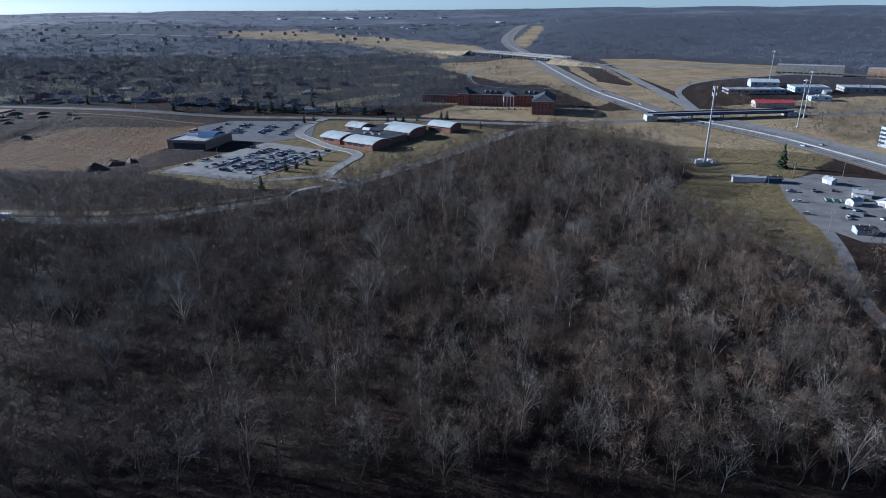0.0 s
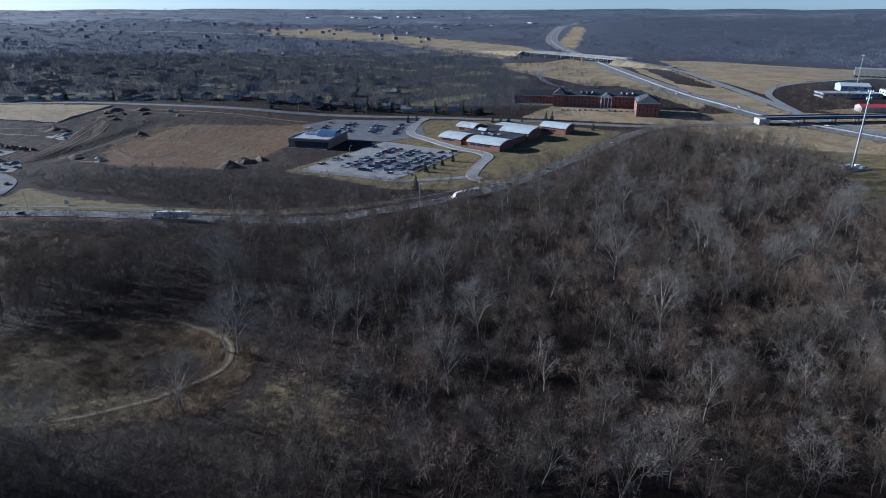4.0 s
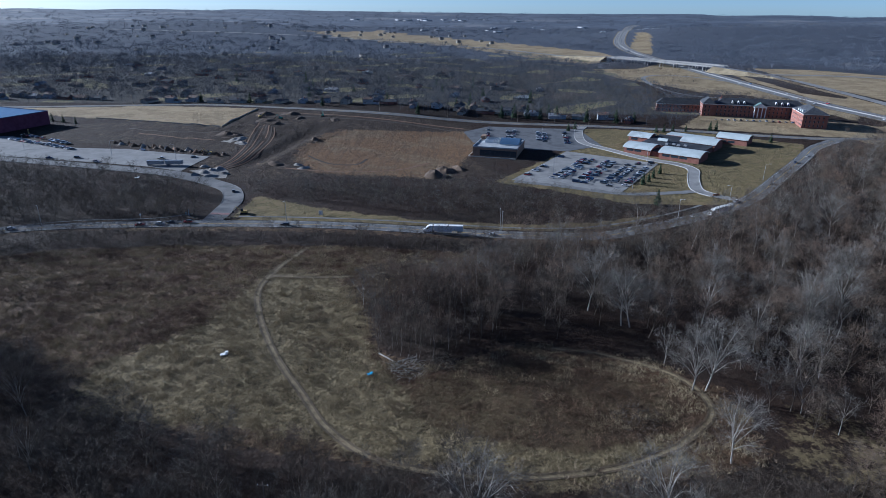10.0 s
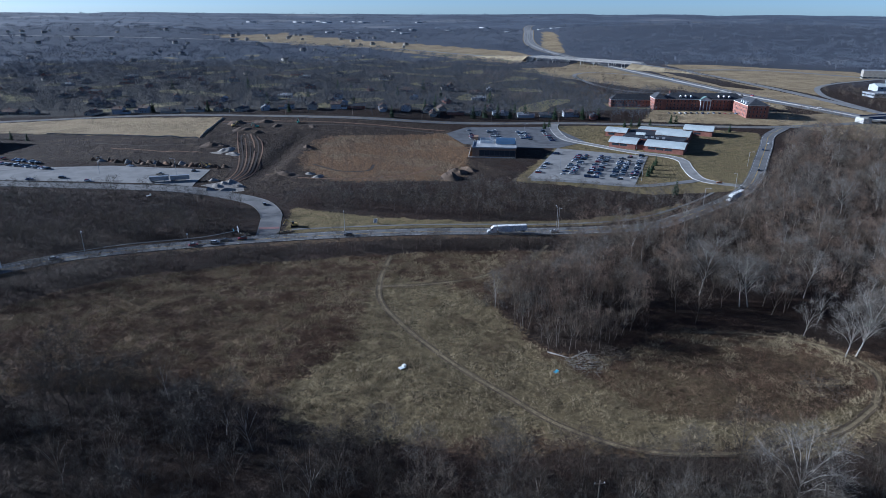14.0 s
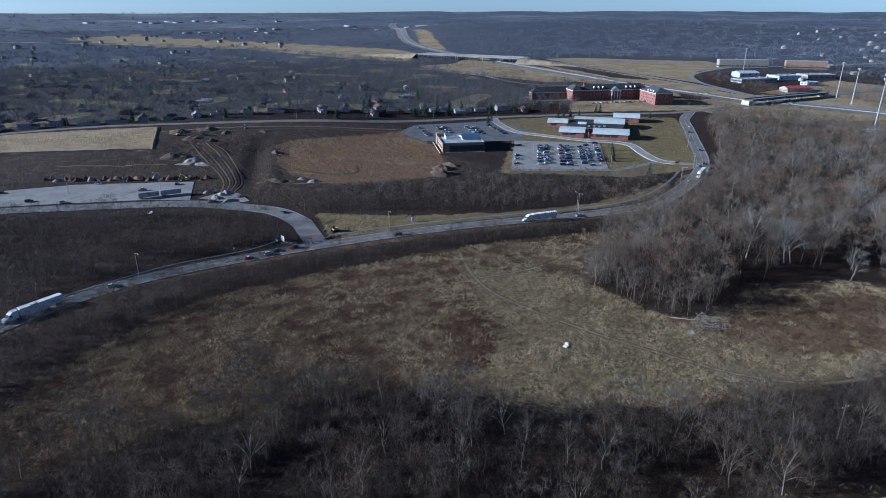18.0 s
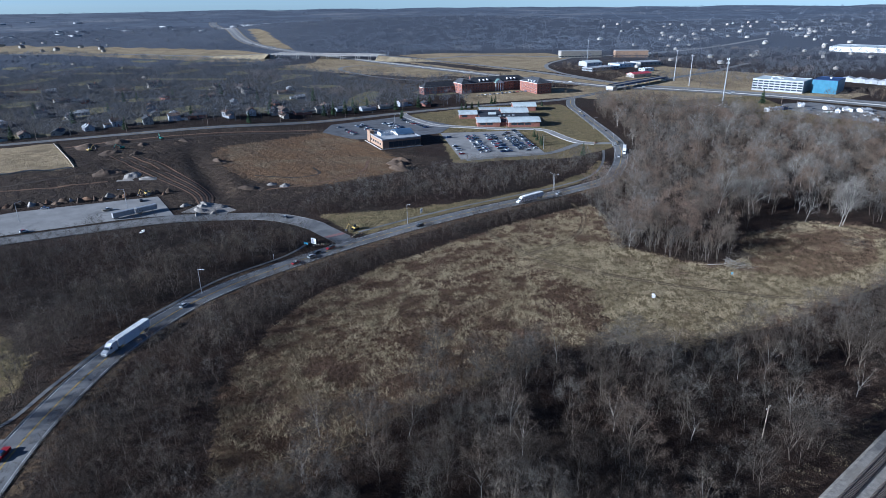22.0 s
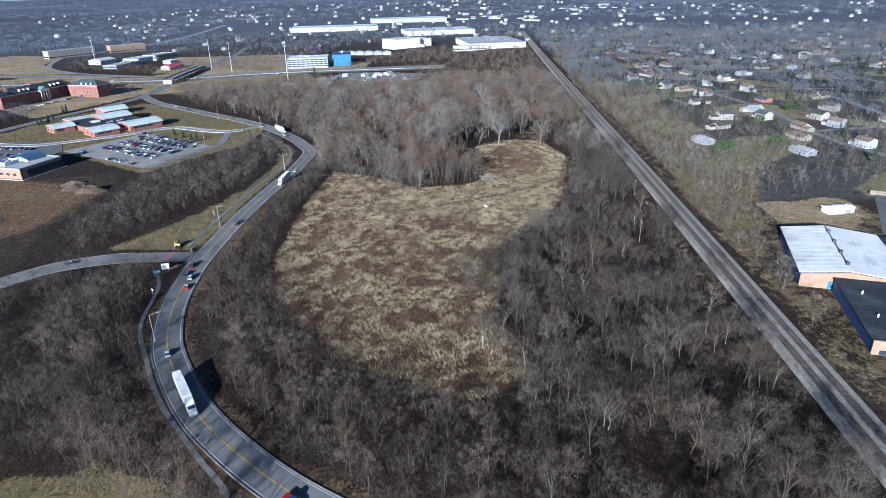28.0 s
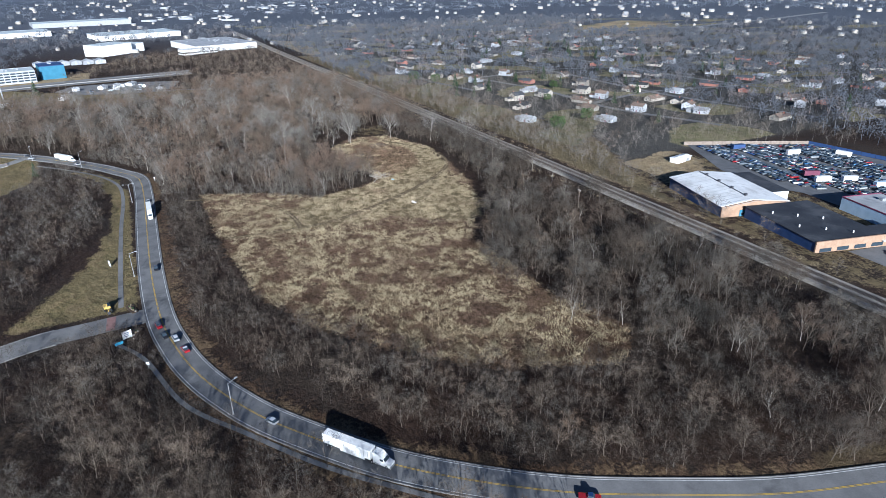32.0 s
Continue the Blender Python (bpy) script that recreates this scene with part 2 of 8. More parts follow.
M_RUBBLE = surf("broken_concrete", (0.19, 0.17, 0.145), (0.33, 0.3, 0.262), 0.4, 4, 0.95, 0.6)
M_SOIL = surf("dug_soil", (0.055, 0.038, 0.026), (0.11, 0.078, 0.053), 0.2, 2.5, 0.95, 0.9, wear=(0.2, 0.13, 0.08), wear_scale=0.1)
M_MUD = surf("wet_mud", (0.03, 0.022, 0.016), (0.07, 0.05, 0.036), 0.4, 3, 0.8, 0.8)
M_CLAY = surf("red_brown_clay", (0.11, 0.062, 0.036), (0.2, 0.122, 0.073), 0.3, 3, 0.95, 0.8)
M_TRACK = surf("worn_wheel_track", (0.06, 0.043, 0.025), (0.13, 0.096, 0.056), 0.2, 2.5, 0.95, 0.6)
M_TRACK_GRASS = surf("flattened_grass", (0.11, 0.083, 0.046), (0.26, 0.205, 0.115), 0.5, 2.5, 0.95, 0.6, wear=(0.13, 0.09, 0.05), wear_scale=0.25)
M_BOARD = surf("sign_white", (0.7, 0.7, 0.7), (0.8, 0.8, 0.8), 0.6, 6, 0.5, 0)
M_CYAN = surf("sign_blue", (0.07, 0.35, 0.55), (0.1, 0.42, 0.62), 0.6, 6, 0.5, 0)
M_ORANGE = surf("machine_orange", (0.42, 0.15, 0.05), (0.5, 0.21, 0.08), 0.8, 6, 0.5, 0.1)
M_MACHINE = surf("machine_yellow", (0.4, 0.27, 0.06), (0.5, 0.36, 0.11), 0.8, 6, 0.5, 0.1, wear=(0.25, 0.17, 0.09), wear_scale=0.5)
M_GREEN = surf("green_plastic", (0.025, 0.17, 0.12), (0.04, 0.22, 0.165), 0.8, 6, 0.5, 0.1)
M_PAVER = surf("red_pavers", (0.22, 0.12, 0.11), (0.3, 0.18, 0.16), 0.8, 6, 0.9, 0.2)


def glass_mat(name, tint=(0.02, 0.028, 0.036)):
    m, nt, nodes, links, p = nodes_of(name)
    pos = nodes.new("ShaderNodeNewGeometry").outputs["Position"]
    links.new(mix_node(nt, noise_node(nt, pos, 0.5, 2), tint, tuple(2.2 * c for c in tint)), p.inputs["Base Color"])
    p.inputs["Roughness"].default_value, p.inputs["Specular IOR Level"].default_value = 0.08, 0.7
    return m


M_GLASS = glass_mat("window_glass")


def paint_mat(name="car_paint", many=False):
    """Car paint: one of a row of usual colours by the object's random number."""
    m, nt, nodes, links, p = nodes_of(name)
    ramp = nodes.new("ShaderNodeValToRGB")
    ramp.color_ramp.interpolation = "CONSTANT"
    cols = [(0.0, (0.72, 0.72, 0.71)), (0.22, (0.02, 0.02, 0.023)), (0.40, (0.33, 0.34, 0.35)), (0.54, (0.09, 0.095, 0.1)), (0.68, (0.02, 0.045, 0.13)), (0.79, (0.28, 0.015, 0.02)),
            (0.86, (0.16, 0.18, 0.2)), (0.93, (0.28, 0.24, 0.17)), (0.97, (0.05, 0.14, 0.3))]
    if many:
        cols[1] = (0.09, cols[1][1])
    el = ramp.color_ramp.elements
    for i, (at, c) in enumerate(cols):
        e = el[i] if i < 2 else el.new(at)
        e.position, e.color = at, (*c, 1)
    links.new(nodes.new("ShaderNodeNewGeometry").outputs["Random Per Island"] if many else nodes.new("ShaderNodeObjectInfo").outputs["Random"], ramp.inputs[0])
    links.new(ramp.outputs[0], p.inputs["Base Color"])
    p.inputs["Roughness"].default_value, p.inputs["Metallic"].default_value = 0.3, 0.15
    return m


M_PAINT = paint_mat()
M_PAINT_MANY = paint_mat("car_paint_mixed", True)

# ---- the lie of the land: spot heights ----
SPOTS = np.array([(-500, 100, 3), (-270, 95, 3), (0, 95, 1), (500, 90, -2), (-457, 242, 0), (-324, 195, -2), (-271, 200, -4), (-176, 150, -2),
    (-402, 349, -6), (-404, 410, -6), (-455, 458, -2.5), (-230, 470, -9.5), (-122, 446, -10), (-50, 500, -8), (-232, 560, -9), (182, 450, -9),
    (20, 290, -6), (-464, 640, 2), (-364, 750, 3), (100, 760, -3), (400, 880, 0), (-330, -32, 2), (120, 45, -3), (220, 430, -4), (-600, 300, -3),
    (-640, 450, -2), (-200, 330, -8), (-580, 150, 0)], float)
MID = (-300.0, 200.0)


def rail_level(x):
    return np.interp(x, (-1100, -500, -270, 0, 500, 1000), (2.2, 3.0, 2.6, 1.0, -2.0, -2.0))


def land_np(x, y):
    x, y = np.asarray(x, float), np.asarray(y, float)
    num, den = np.full(x.shape, -2.0 / 450.0 ** 3), np.full(x.shape, 1 / 450.0 ** 3)
    for sx_, sy_, sz_ in SPOTS:
        w = 1 / ((x - sx_) ** 2 + (y - sy_) ** 2 + 900.0) ** 1.5
        num, den = num + w * sz_, den + w
    z = num / den
    bank = np.clip((26 - np.abs(y - 95 + 0.007 * (x + 400))) / 13, 0, 1)
    bank = bank * bank * (3 - 2 * bank)
    z = z * (1 - bank) + rail_level(x) * bank
    site = np.exp(-(((x + 440) / 95) ** 2) - ((y - 590) / 75) ** 2) + 0.6 * np.exp(-(((x + 560) / 60) ** 2) - ((y - 560) / 30) ** 2)
    z = z + site * (0.55 * np.sin(x / 6.1 + 2 * np.sin(y / 17)) * np.sin(y / 8 + np.sin(x / 13)) + 0.35 * np.sin(x / 2.9 + y / 8))
    ditch = (x + 389) - (y - 586) * 0.163
    along = np.exp(-(((y - 525) / 72) ** 4))
    z = z + (1.2 * np.exp(-((ditch - 14) / 6) ** 2) - 2.6 * np.exp(-(ditch / 8) ** 2)) * along
    r = np.hypot(x - MID[0], y - MID[1])
    far = np.clip((r - 1500) / 3100, 0, 1)
    a = np.arctan2(y - MID[1], x - MID[0])
    roll = np.sin(x / 310 + 1.3 * np.sin(y / 420)) + np.sin(y / 270 + 1.1 * np.sin(x / 350 + 2)) + 0.6 * np.sin((x + y) / 170)
    rim = 80 + 1.2 * np.sin(a * 17) + 1.5 * np.sin(a * 7 + 1) + 0.8 * np.sin(a * 41)
    for hx, hy, hs, hh in ((640, 2150, 330, 26), (1400, 2350, 420, 30), (420, 2250, 160, 12), (-1500, 2600, 600, 14), (2300, 900, 500, 16)):
        z = z + hh * np.exp(-((x - hx) ** 2 + (y - hy) ** 2) / (2 * hs * hs))
    return z + far ** 1.35 * rim + np.clip((r - 1300) / 900, 0, 1) * (1 - far) * 6 * (roll + 0.6)


def land(x, y):
    return float(land_np(np.array([x]), np.array([y]))[0])


def inside(px, py, poly):
    px, py = np.asarray(px, float), np.asarray(py, float)
    hit = np.zeros(px.shape, bool)
    n = len(poly)
    for i in range(n):
        (x0, y0), (x1, y1) = poly[i], poly[(i + 1) % n]
        if y0 == y1:
            continue
        c = ((y0 > py) != (y1 > py)) & (px < (x1 - x0) * (py - y0) / (y1 - y0) + x0)
        hit ^= c
    return hit


def smooth_line(pts, step=4.0):
    """A smooth line through plan points, at even steps."""
    p = np.array(pts, float)
    p = np.vstack([2 * p[0] - p[1], p, 2 * p[-1] - p[-2]])
    out = []
    for i in range(1, len(p) - 2):
        n = max(2, int(np.hypot(*(p[i + 1] - p[i])) / step))
        t = np.linspace(0, 1, n, endpoint=False)[:, None]
        a, b, c, d = p[i - 1], p[i], p[i + 1], p[i + 2]
        out.append(0.5 * (2 * b + (c - a) * t + (2 * a - 5 * b + 4 * c - d) * t ** 2 + (3 * b - a - 3 * c + d) * t ** 3))
    out.append(p[-2][None])
    return np.vstack(out)


def side_normals(line):
    d = np.gradient(line, axis=0)
    d /= np.maximum(np.hypot(d[:, 0], d[:, 1]), 1e-6)[:, None]
    return np.stack([-d[:, 1], d[:, 0]], 1)


def near_line(px, py, line, dist):
    hit = np.zeros(np.shape(px), bool)
    for x, y in line[::2]:
        hit |= (px - x) ** 2 + (py - y) ** 2 < dist * dist
    return hit


# ---- plan ----
ROAD = smooth_line([(-600, 90), (-588, 140), (-576, 178), (-567, 203), (-555, 226), (-541, 250), (-524, 272), (-507, 289), (-480, 308.5), (-459, 319), (-438, 326.5),
    (-416, 331.5), (-389, 335), (-343, 336), (-277, 335), (-210, 334), (-172, 336), (-150, 347), (-125, 362), (-87, 390), (-52, 425), (-5, 487), (31, 535), (62, 577), (100, 611)])
SIDE_ROAD = smooth_line([(-386, 339), (-387, 360), (-389, 380), (-399, 403), (-417, 418), (-441, 428.5), (-475, 437), (-521, 447), (-549, 452), (-620, 464), (-720, 478)])
NORTH_ROAD = smooth_line([(-1300, 600), (-900, 668), (-770, 695), (-640, 716), (-545, 722), (-449, 703), (-350, 683), (-232, 674), (-121, 667), (-24, 646), (50, 622), (105, 614), (217, 628)])
SCHOOL_DRIVE = smooth_line([(-66, 412), (-80, 425), (-86, 440), (-79, 470), (-72, 492), (-78, 509), (-98, 527), (-122, 560), (-140, 590), (-136, 640), (-128, 664)])
LOT_DRIVE = smooth_line([(-84, 436), (-110, 430), (-141, 426), (-180, 440), (-211, 451)])
YARD_DRIVE = smooth_line([(150, 130), (158, 195), (164, 222), (185, 269), (200, 314), (220, 384), (226, 402)])
HWY_A = smooth_line([(330, 250), (318, 380), (306, 465), (290, 538), (262, 600), (228, 652), (209, 745), (196, 830), (189, 1002), (186, 1311), (180, 1494), (180, 1897), (283, 2323), (449, 2968), (560, 3300)], 12)
HWY_B = smooth_line([(352, 250), (342, 380), (328, 465), (312, 538), (290, 600), (270, 660), (272, 760), (279, 921), (291, 1100), (276, 1162)], 12)
HWY_C = smooth_line([(-1500, 2200), (-764, 2080), (-307, 1900), (-159, 1790), (-20, 1600), (60, 1466)], 12)
HWY_D = smooth_line([(240, 1215), (310, 1200), (400, 1190), (472, 1145), (546, 1010), (640, 975), (900, 960), (1400, 1000)], 12)
RAMP = smooth_line([(268, 660), (286, 771), (303, 824), (346, 887), (415, 937), (537, 992)], 8)
LOOP = smooth_line([(150, 860), (80, 880), (46, 925), (37, 1014), (51, 1129), (94, 1176), (138, 1149), (176, 1080)], 8)
CARPARK = [(-213, 455), (-141, 428), (-93, 511), (-160, 552)]
CLINIC_LOT = [(-250, 628), (-240, 582), (-205, 560), (-160, 552), (-125, 575), (-135, 650), (-225, 655)]
LEFT_LOT = [(-444, 482), (-447, 437), (-475, 447), (-521, 457), (-640, 474), (-720, 490), (-720, 545), (-640, 540), (-561, 501), (-518, 502)]
SALVAGE = [(-318, -22), (-357, -97), (-470, -110), (-520, -60), (-505, 10), (-443, 2), (-425, 0), (-400, 12), (-372, 5)]
BRICK_LOT = [(-488, 58), (-492, 34), (-540, 14), (-560, 34), (-545, 52), (-510, 60)]
YARD_LOT = [(216, 392), (202, 352), (194, 312), (204, 284), (262, 270), (290, 330), (290, 396), (250, 412)]
MEADOW = [(-232, 303), (-262, 262), (-286, 238), (-272, 198), (-250, 194), (-222, 212), (-180, 200), (-160, 178), (-165, 150), (-215, 136), (-265, 143), (-308, 150),
    (-330, 158), (-385, 190), (-455, 192), (-489, 184), (-506, 199), (-490, 235), (-463, 263), (-430, 285), (-389, 298), (-300, 303)]
MOWN = [(-330, 280), (-336, 245), (-338, 214), (-360, 190), (-364, 170), (-336, 156), (-290, 155), (-262, 143), (-215, 138), (-170, 152), (-180, 160), (-250, 165), (-275, 195), (-285, 238), (-300, 262)]
RUSTY = [(-255, 160), (-262, 185), (-225, 200), (-185, 188), (-178, 165), (-215, 150)]
DIRT = [(-470, 695), (-440, 693), (-300, 668), (-245, 662), (-242, 590), (-246, 530), (-222, 468), (-277, 448), (-353, 440), (-397, 424), (-420, 427), (-440, 440), (-440, 488),
    (-518, 508), (-640, 548), (-640, 600), (-560, 612), (-474, 583)]
DIRT_RED = [(-372, 600), (-240, 632), (-238, 545), (-262, 455), (-353, 446), (-385, 500)]
CREEK = [(-385, 398), (-350, 382), (-300, 366), (-268, 357), (-200, 356), (-160, 362), (-120, 384), (-128, 404), (-165, 402), (-218, 436), (-300, 432), (-345, 428), (-376, 412)]
VERGE = [(-378, 342), (-300, 342), (-204, 343), (-165, 350), (-125, 374), (-130, 380), (-165, 360), (-210, 353), (-280, 354), (-330, 366), (-378, 392)]
CAMPUS = [(-225, 450), (-145, 405), (-85, 400), (-58, 422), (30, 540), (60, 590), (-20, 640), (-130, 655), (-160, 555)]
GRASS_STRIP = [(174, 420), (140, 380), (135, 312), (158, 277), (166, 240), (185, 262), (202, 312), (222, 390), (300, 470), (285, 520), (120, 590), (120, 560), (178, 500)]
WEST_FIELD = [(-473, 694), (-474, 586), (-560, 614), (-700, 655), (-860, 640), (-900, 660), (-770, 688), (-600, 715)]
WEST_LAWN = [(-553, 270), (-539, 286), (-534, 300), (-536, 318), (-546, 345), (-600, 360), (-640, 300), (-590, 252)]
RAIL_SIDE = [(-640, 30), (-640, 82), (420, 76), (420, 46), (-120, 16), (-250, 12), (-330, 46), (-400, 70), (-520, 80), (-560, 60)]
SANDY = [(-330, 48), (-322, 0), (-345, -5), (-372, 20), (-362, 50)]
EAST_WOOD = [(-270, 200), (-286, 238), (-262, 262), (-235, 300), (-215, 322), (-165, 324), (-130, 346), (-90, 372), (-55, 404), (-2, 462), (42, 523), (110, 580), (165, 515), (172, 420),
    (137, 385), (130, 312), (155, 270), (160, 210), (140, 112), (-150, 112), (-150, 150), (-168, 190), (-205, 216), (-225, 216), (-250, 198)]
SOUTH_WOOD = [(-150, 108), (-596, 108), (-592, 150), (-576, 182), (-530, 186), (-507, 190), (-489, 190), (-466, 204), (-438, 206), (-408, 200), (-385, 181), (-364, 167), (-343, 155), (-320, 146), (-295, 142), (-265, 136), (-200, 130)]
ROAD_WOOD = [(-580, 176), (-562, 210), (-530, 256), (-505, 273), (-480, 293), (-450, 308), (-415, 320), (-385, 324), (-300, 325), (-235, 324), (-232, 306), (-300, 304), (-340, 305),
    (-389, 300), (-430, 287), (-463, 265), (-492, 236), (-507, 199), (-530, 180)]
NORTH_WOOD = [(-400, 343), (-440, 336), (-478, 318), (-505, 298), (-530, 276), (-546, 258), (-538, 286), (-532, 300), (-533, 330), (-545, 350), (-640, 368), (-760, 380), (-760, 455), (-620, 448), (-545, 436), (-475, 421), (-430, 408), (-406, 384)]
DRY_FIELDS = [[(-851, 2304), (-619, 2679), (-183, 2151), (92, 1719), (108, 1521), (-10, 1377), (-138, 1604), (-311, 1902), (-589, 2011)],
    [(-10, 1282), (81, 1297), (170, 1430), (178, 1222), (184, 943), (194, 746), (171, 705), (155, 823), (139, 915), (91, 920), (63, 996), (1, 1134)],
    [(241, 1303), (295, 1242), (272, 960), (266, 761), (259, 677), (228, 704), (210, 873), (215, 1106)],
    [(316, 1335), (424, 1306), (501, 1216), (608, 1134), (554, 997), (421, 952), (334, 876), (290, 802), (291, 997), (307, 1203)],
    [(202, 1642), (322, 2114), (295, 2189), (182, 1798)], [(600, -615), (708, -866), (533, -832), (437, -712), (471, -550)], [(236, -593), (275, -785), (211, -685)],
    [(186, -285), (123, -321), (150, -350), (215, -320)]]
SCRUB = [[(246, 1302), (279, 1271), (264, 962), (259, 868), (224, 934)], [(320, 848), (391, 883), (333, 693), (292, 648), (276, 682)]]
SOUTH_ROAD = smooth_line([(640, -480), (532, -581), (501, -723), (440, -800), (455, -924), (460, -1102), (470, -1325)], 10)
STREETS = [smooth_line(q, 6) for q in ([(-285, -95), (-180, -70), (-60, -75), (120, -52), (420, -60)], [(-300, -190), (-150, -165), (60, -170), (440, -150)], [(-200, -290), (0, -270), (420, -280)],
    [(-150, -70), (-130, -170), (-150, -290), (-120, -420)], [(60, -62), (70, -170), (40, -280), (60, -440)], [(250, -56), (262, -165), (250, -290), (270, -460)], [(-30, -10), (60, 0), (200, -8), (400, -10)])]
ROUND_YARD = [(-436, 380), (-448, 370), (-468, 372), (-474, 384), (-455, 392)]


def edges(v0, v1, step0, n):
    g = np.cumsum(step0 * 1.11 ** np.arange(1, n + 1))
    core = np.arange(v0, v1 + 0.1, step0)
    return np.concatenate([v0 - g[::-1], core, v1 + g])


def plane_mesh(name, verts, faces, mats=(), smooth=True):
    me = bpy.data.meshes.new(name)
    me.from_pydata(verts, [], faces)
    for m in mats:
        me.materials.append(m)
    if smooth:
        me.polygons.foreach_set("use_smooth", np.ones(len(me.polygons), bool))
    return me


def blur(a, n):
    for _ in range(n):
        p = np.pad(a, 1, mode="edge")
        a = (p[:-2, 1:-1] + p[2:, 1:-1] + p[1:-1, :-2] + p[1:-1, 2:] + 2 * a) / 6
    return a


GX, GY = edges(-720, 620, 5.0, 44), edges(-110, 1420, 5.0, 44)
XX, YY = np.meshgrid(GX, GY)
ZZ = land_np(XX, YY)


def cover(*polys, n=1):
    m = np.zeros(XX.shape, bool)
    for poly in polys:
        m |= inside(XX, YY, poly)
    return blur(m.astype(float), n)


def build_ground():
    nx, ny = len(GX), len(GY)
    verts = np.stack([XX, YY, ZZ], -1).reshape(-1, 3)
    ids = np.arange(nx * ny).reshape(ny, nx)
    quads = np.stack([ids[:-1, :-1], ids[:-1, 1:], ids[1:, 1:], ids[1:, :-1]], -1).reshape(-1, 4)
    cen = verts[quads].mean(1)
    quads = quads[np.hypot(cen[:, 0] - MID[0], cen[:, 1] - MID[1]) < 4600]
    me = plane_mesh("ground", verts.tolist(), quads.tolist())
    r = np.hypot(XX - MID[0], YY - MID[1])
    tan = cover(*DRY_FIELDS, n=0).astype(bool) & ~cover(*SCRUB, n=0).astype(bool)
    tan |= inside(XX, YY, [(300, 700), (420, 560), (330, 480), (420, 420), (560, 560), (520, 760)])
    tan |= inside(XX, YY, [(-60, 90), (430, 60), (720, 60), (650, -20), (520, 20)]) & (XX > 420)
    tan |= inside(XX, YY, [(120, 600), (190, 520), (300, 470), (310, 380), (420, 380), (420, 640), (250, 700), (120, 660)])
    tan |= inside(XX, YY, [(-30, 664), (100, 622), (205, 640), (140, 720), (20, 742)])
    suburb_north, suburb_south = (YY > 735) & (XX < 20), (YY < 55) & (XX > -330)
    quilt = np.sin(XX / 19 + 2 * np.sin(YY / 37)) + np.sin(YY / 23 + 2 * np.sin(XX / 41))
    lawns = (suburb_north & (quilt > 1.05)) | (suburb_south & (quilt > 0.55))
    # Strength of the painted haze, growing with distance from the middle.
    haze_weight = np.clip((r - 900) / 600, 0, 1)
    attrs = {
        "cover_c": (haze_weight, blur(((suburb_south & (r < 1700)) | suburb_north).astype(float), 2), 0 * XX, 0 * XX),
        "cover_a": (blur(np.maximum(cover(MEADOW, RAIL_SIDE, n=1), 0.7 * (near_line(XX, YY, ROAD, 12) & (YY < 340))), 2), np.maximum.reduce([cover(MOWN, n=9), 0.8 * cover(RAIL_SIDE, n=3), 0.5 * cover([(-330, 52), (-480, 92), (-575, 84), (-560, 10), (-430, -4), (-330, -14)], n=2), 0.48 * cover([(-172, 138), (-122, 132), (-108, 168), (-150, 186)], n=6)]), np.maximum(cover(RUSTY, n=4), blur(0.9 * (near_line(XX, YY, ROAD, 14) & (XX < -470) & (YY > 60) & (YY < 190) & inside(XX, YY, [(-640, 60), (-480, 60), (-470, 330), (-540, 262), (-592, 140)])), 2)), cover(VERGE, GRASS_STRIP, WEST_LAWN, CAMPUS, n=1)),
        "cover_b": (cover(DIRT, ROUND_YARD, n=1), cover(DIRT_RED, n=12), blur((tan | cover(WEST_FIELD, SANDY, n=0).astype(bool)).astype(float), 1), blur((lawns & (r < 1500)).astype(float), 1)),
    }
    for name, ch in attrs.items():
        at = me.attributes.new(name, "FLOAT_COLOR", "POINT")
        at.data.foreach_set("color", np.stack([c.reshape(-1) for c in ch], -1).astype(np.float32).reshape(-1))
    m, nt, nodes, links, p = nodes_of("ground")
    pos = nodes.new("ShaderNodeNewGeometry").outputs["Position"]
    n_fine, n_mid, n_big = noise_node(nt, pos, 0.75, 6, 0.75), noise_node(nt, pos, 0.16, 5, 0.65), noise_node(nt, pos, 0.025, 6, 0.6, 0.6)
    grain = band_node(nt, n_fine, 0.36, 0.64)
    patch = band_node(nt, n_mid, 0.38, 0.62)
    wide = band_node(nt, n_big, 0.42, 0.6)

    def two(a, b, c=None):
        col = mix_node(nt, grain, a, b)
        return mix_node(nt, patch, col, c) if c else col

    # Leaf litter in a lowered tone: tree shade is put into its colour.
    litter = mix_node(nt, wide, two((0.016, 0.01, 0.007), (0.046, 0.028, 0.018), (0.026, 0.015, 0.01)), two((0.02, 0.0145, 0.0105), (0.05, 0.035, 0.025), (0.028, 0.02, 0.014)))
    # Far ground tone with bluish haze put into the colour.
    hazed_ground = two((0.05, 0.056, 0.07), (0.11, 0.121, 0.145), (0.075, 0.083, 0.102))
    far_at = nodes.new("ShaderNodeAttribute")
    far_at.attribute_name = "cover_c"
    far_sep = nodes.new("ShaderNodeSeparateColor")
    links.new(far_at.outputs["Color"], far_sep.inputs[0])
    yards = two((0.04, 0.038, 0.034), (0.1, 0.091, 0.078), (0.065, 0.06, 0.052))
    col = mix_node(nt, far_sep.outputs[0], mix_node(nt, far_sep.outputs[1], litter, yards), hazed_ground)
    chans = []
    for name in ("cover_a", "cover_b"):
        at = nodes.new("ShaderNodeAttribute")
        at.attribute_name = name
        sep = nodes.new("ShaderNodeSeparateColor")
        links.new(at.outputs["Color"], sep.inputs[0])
        chans += [sep.outputs[0], sep.outputs[1], sep.outputs[2], at.outputs["Alpha"]]
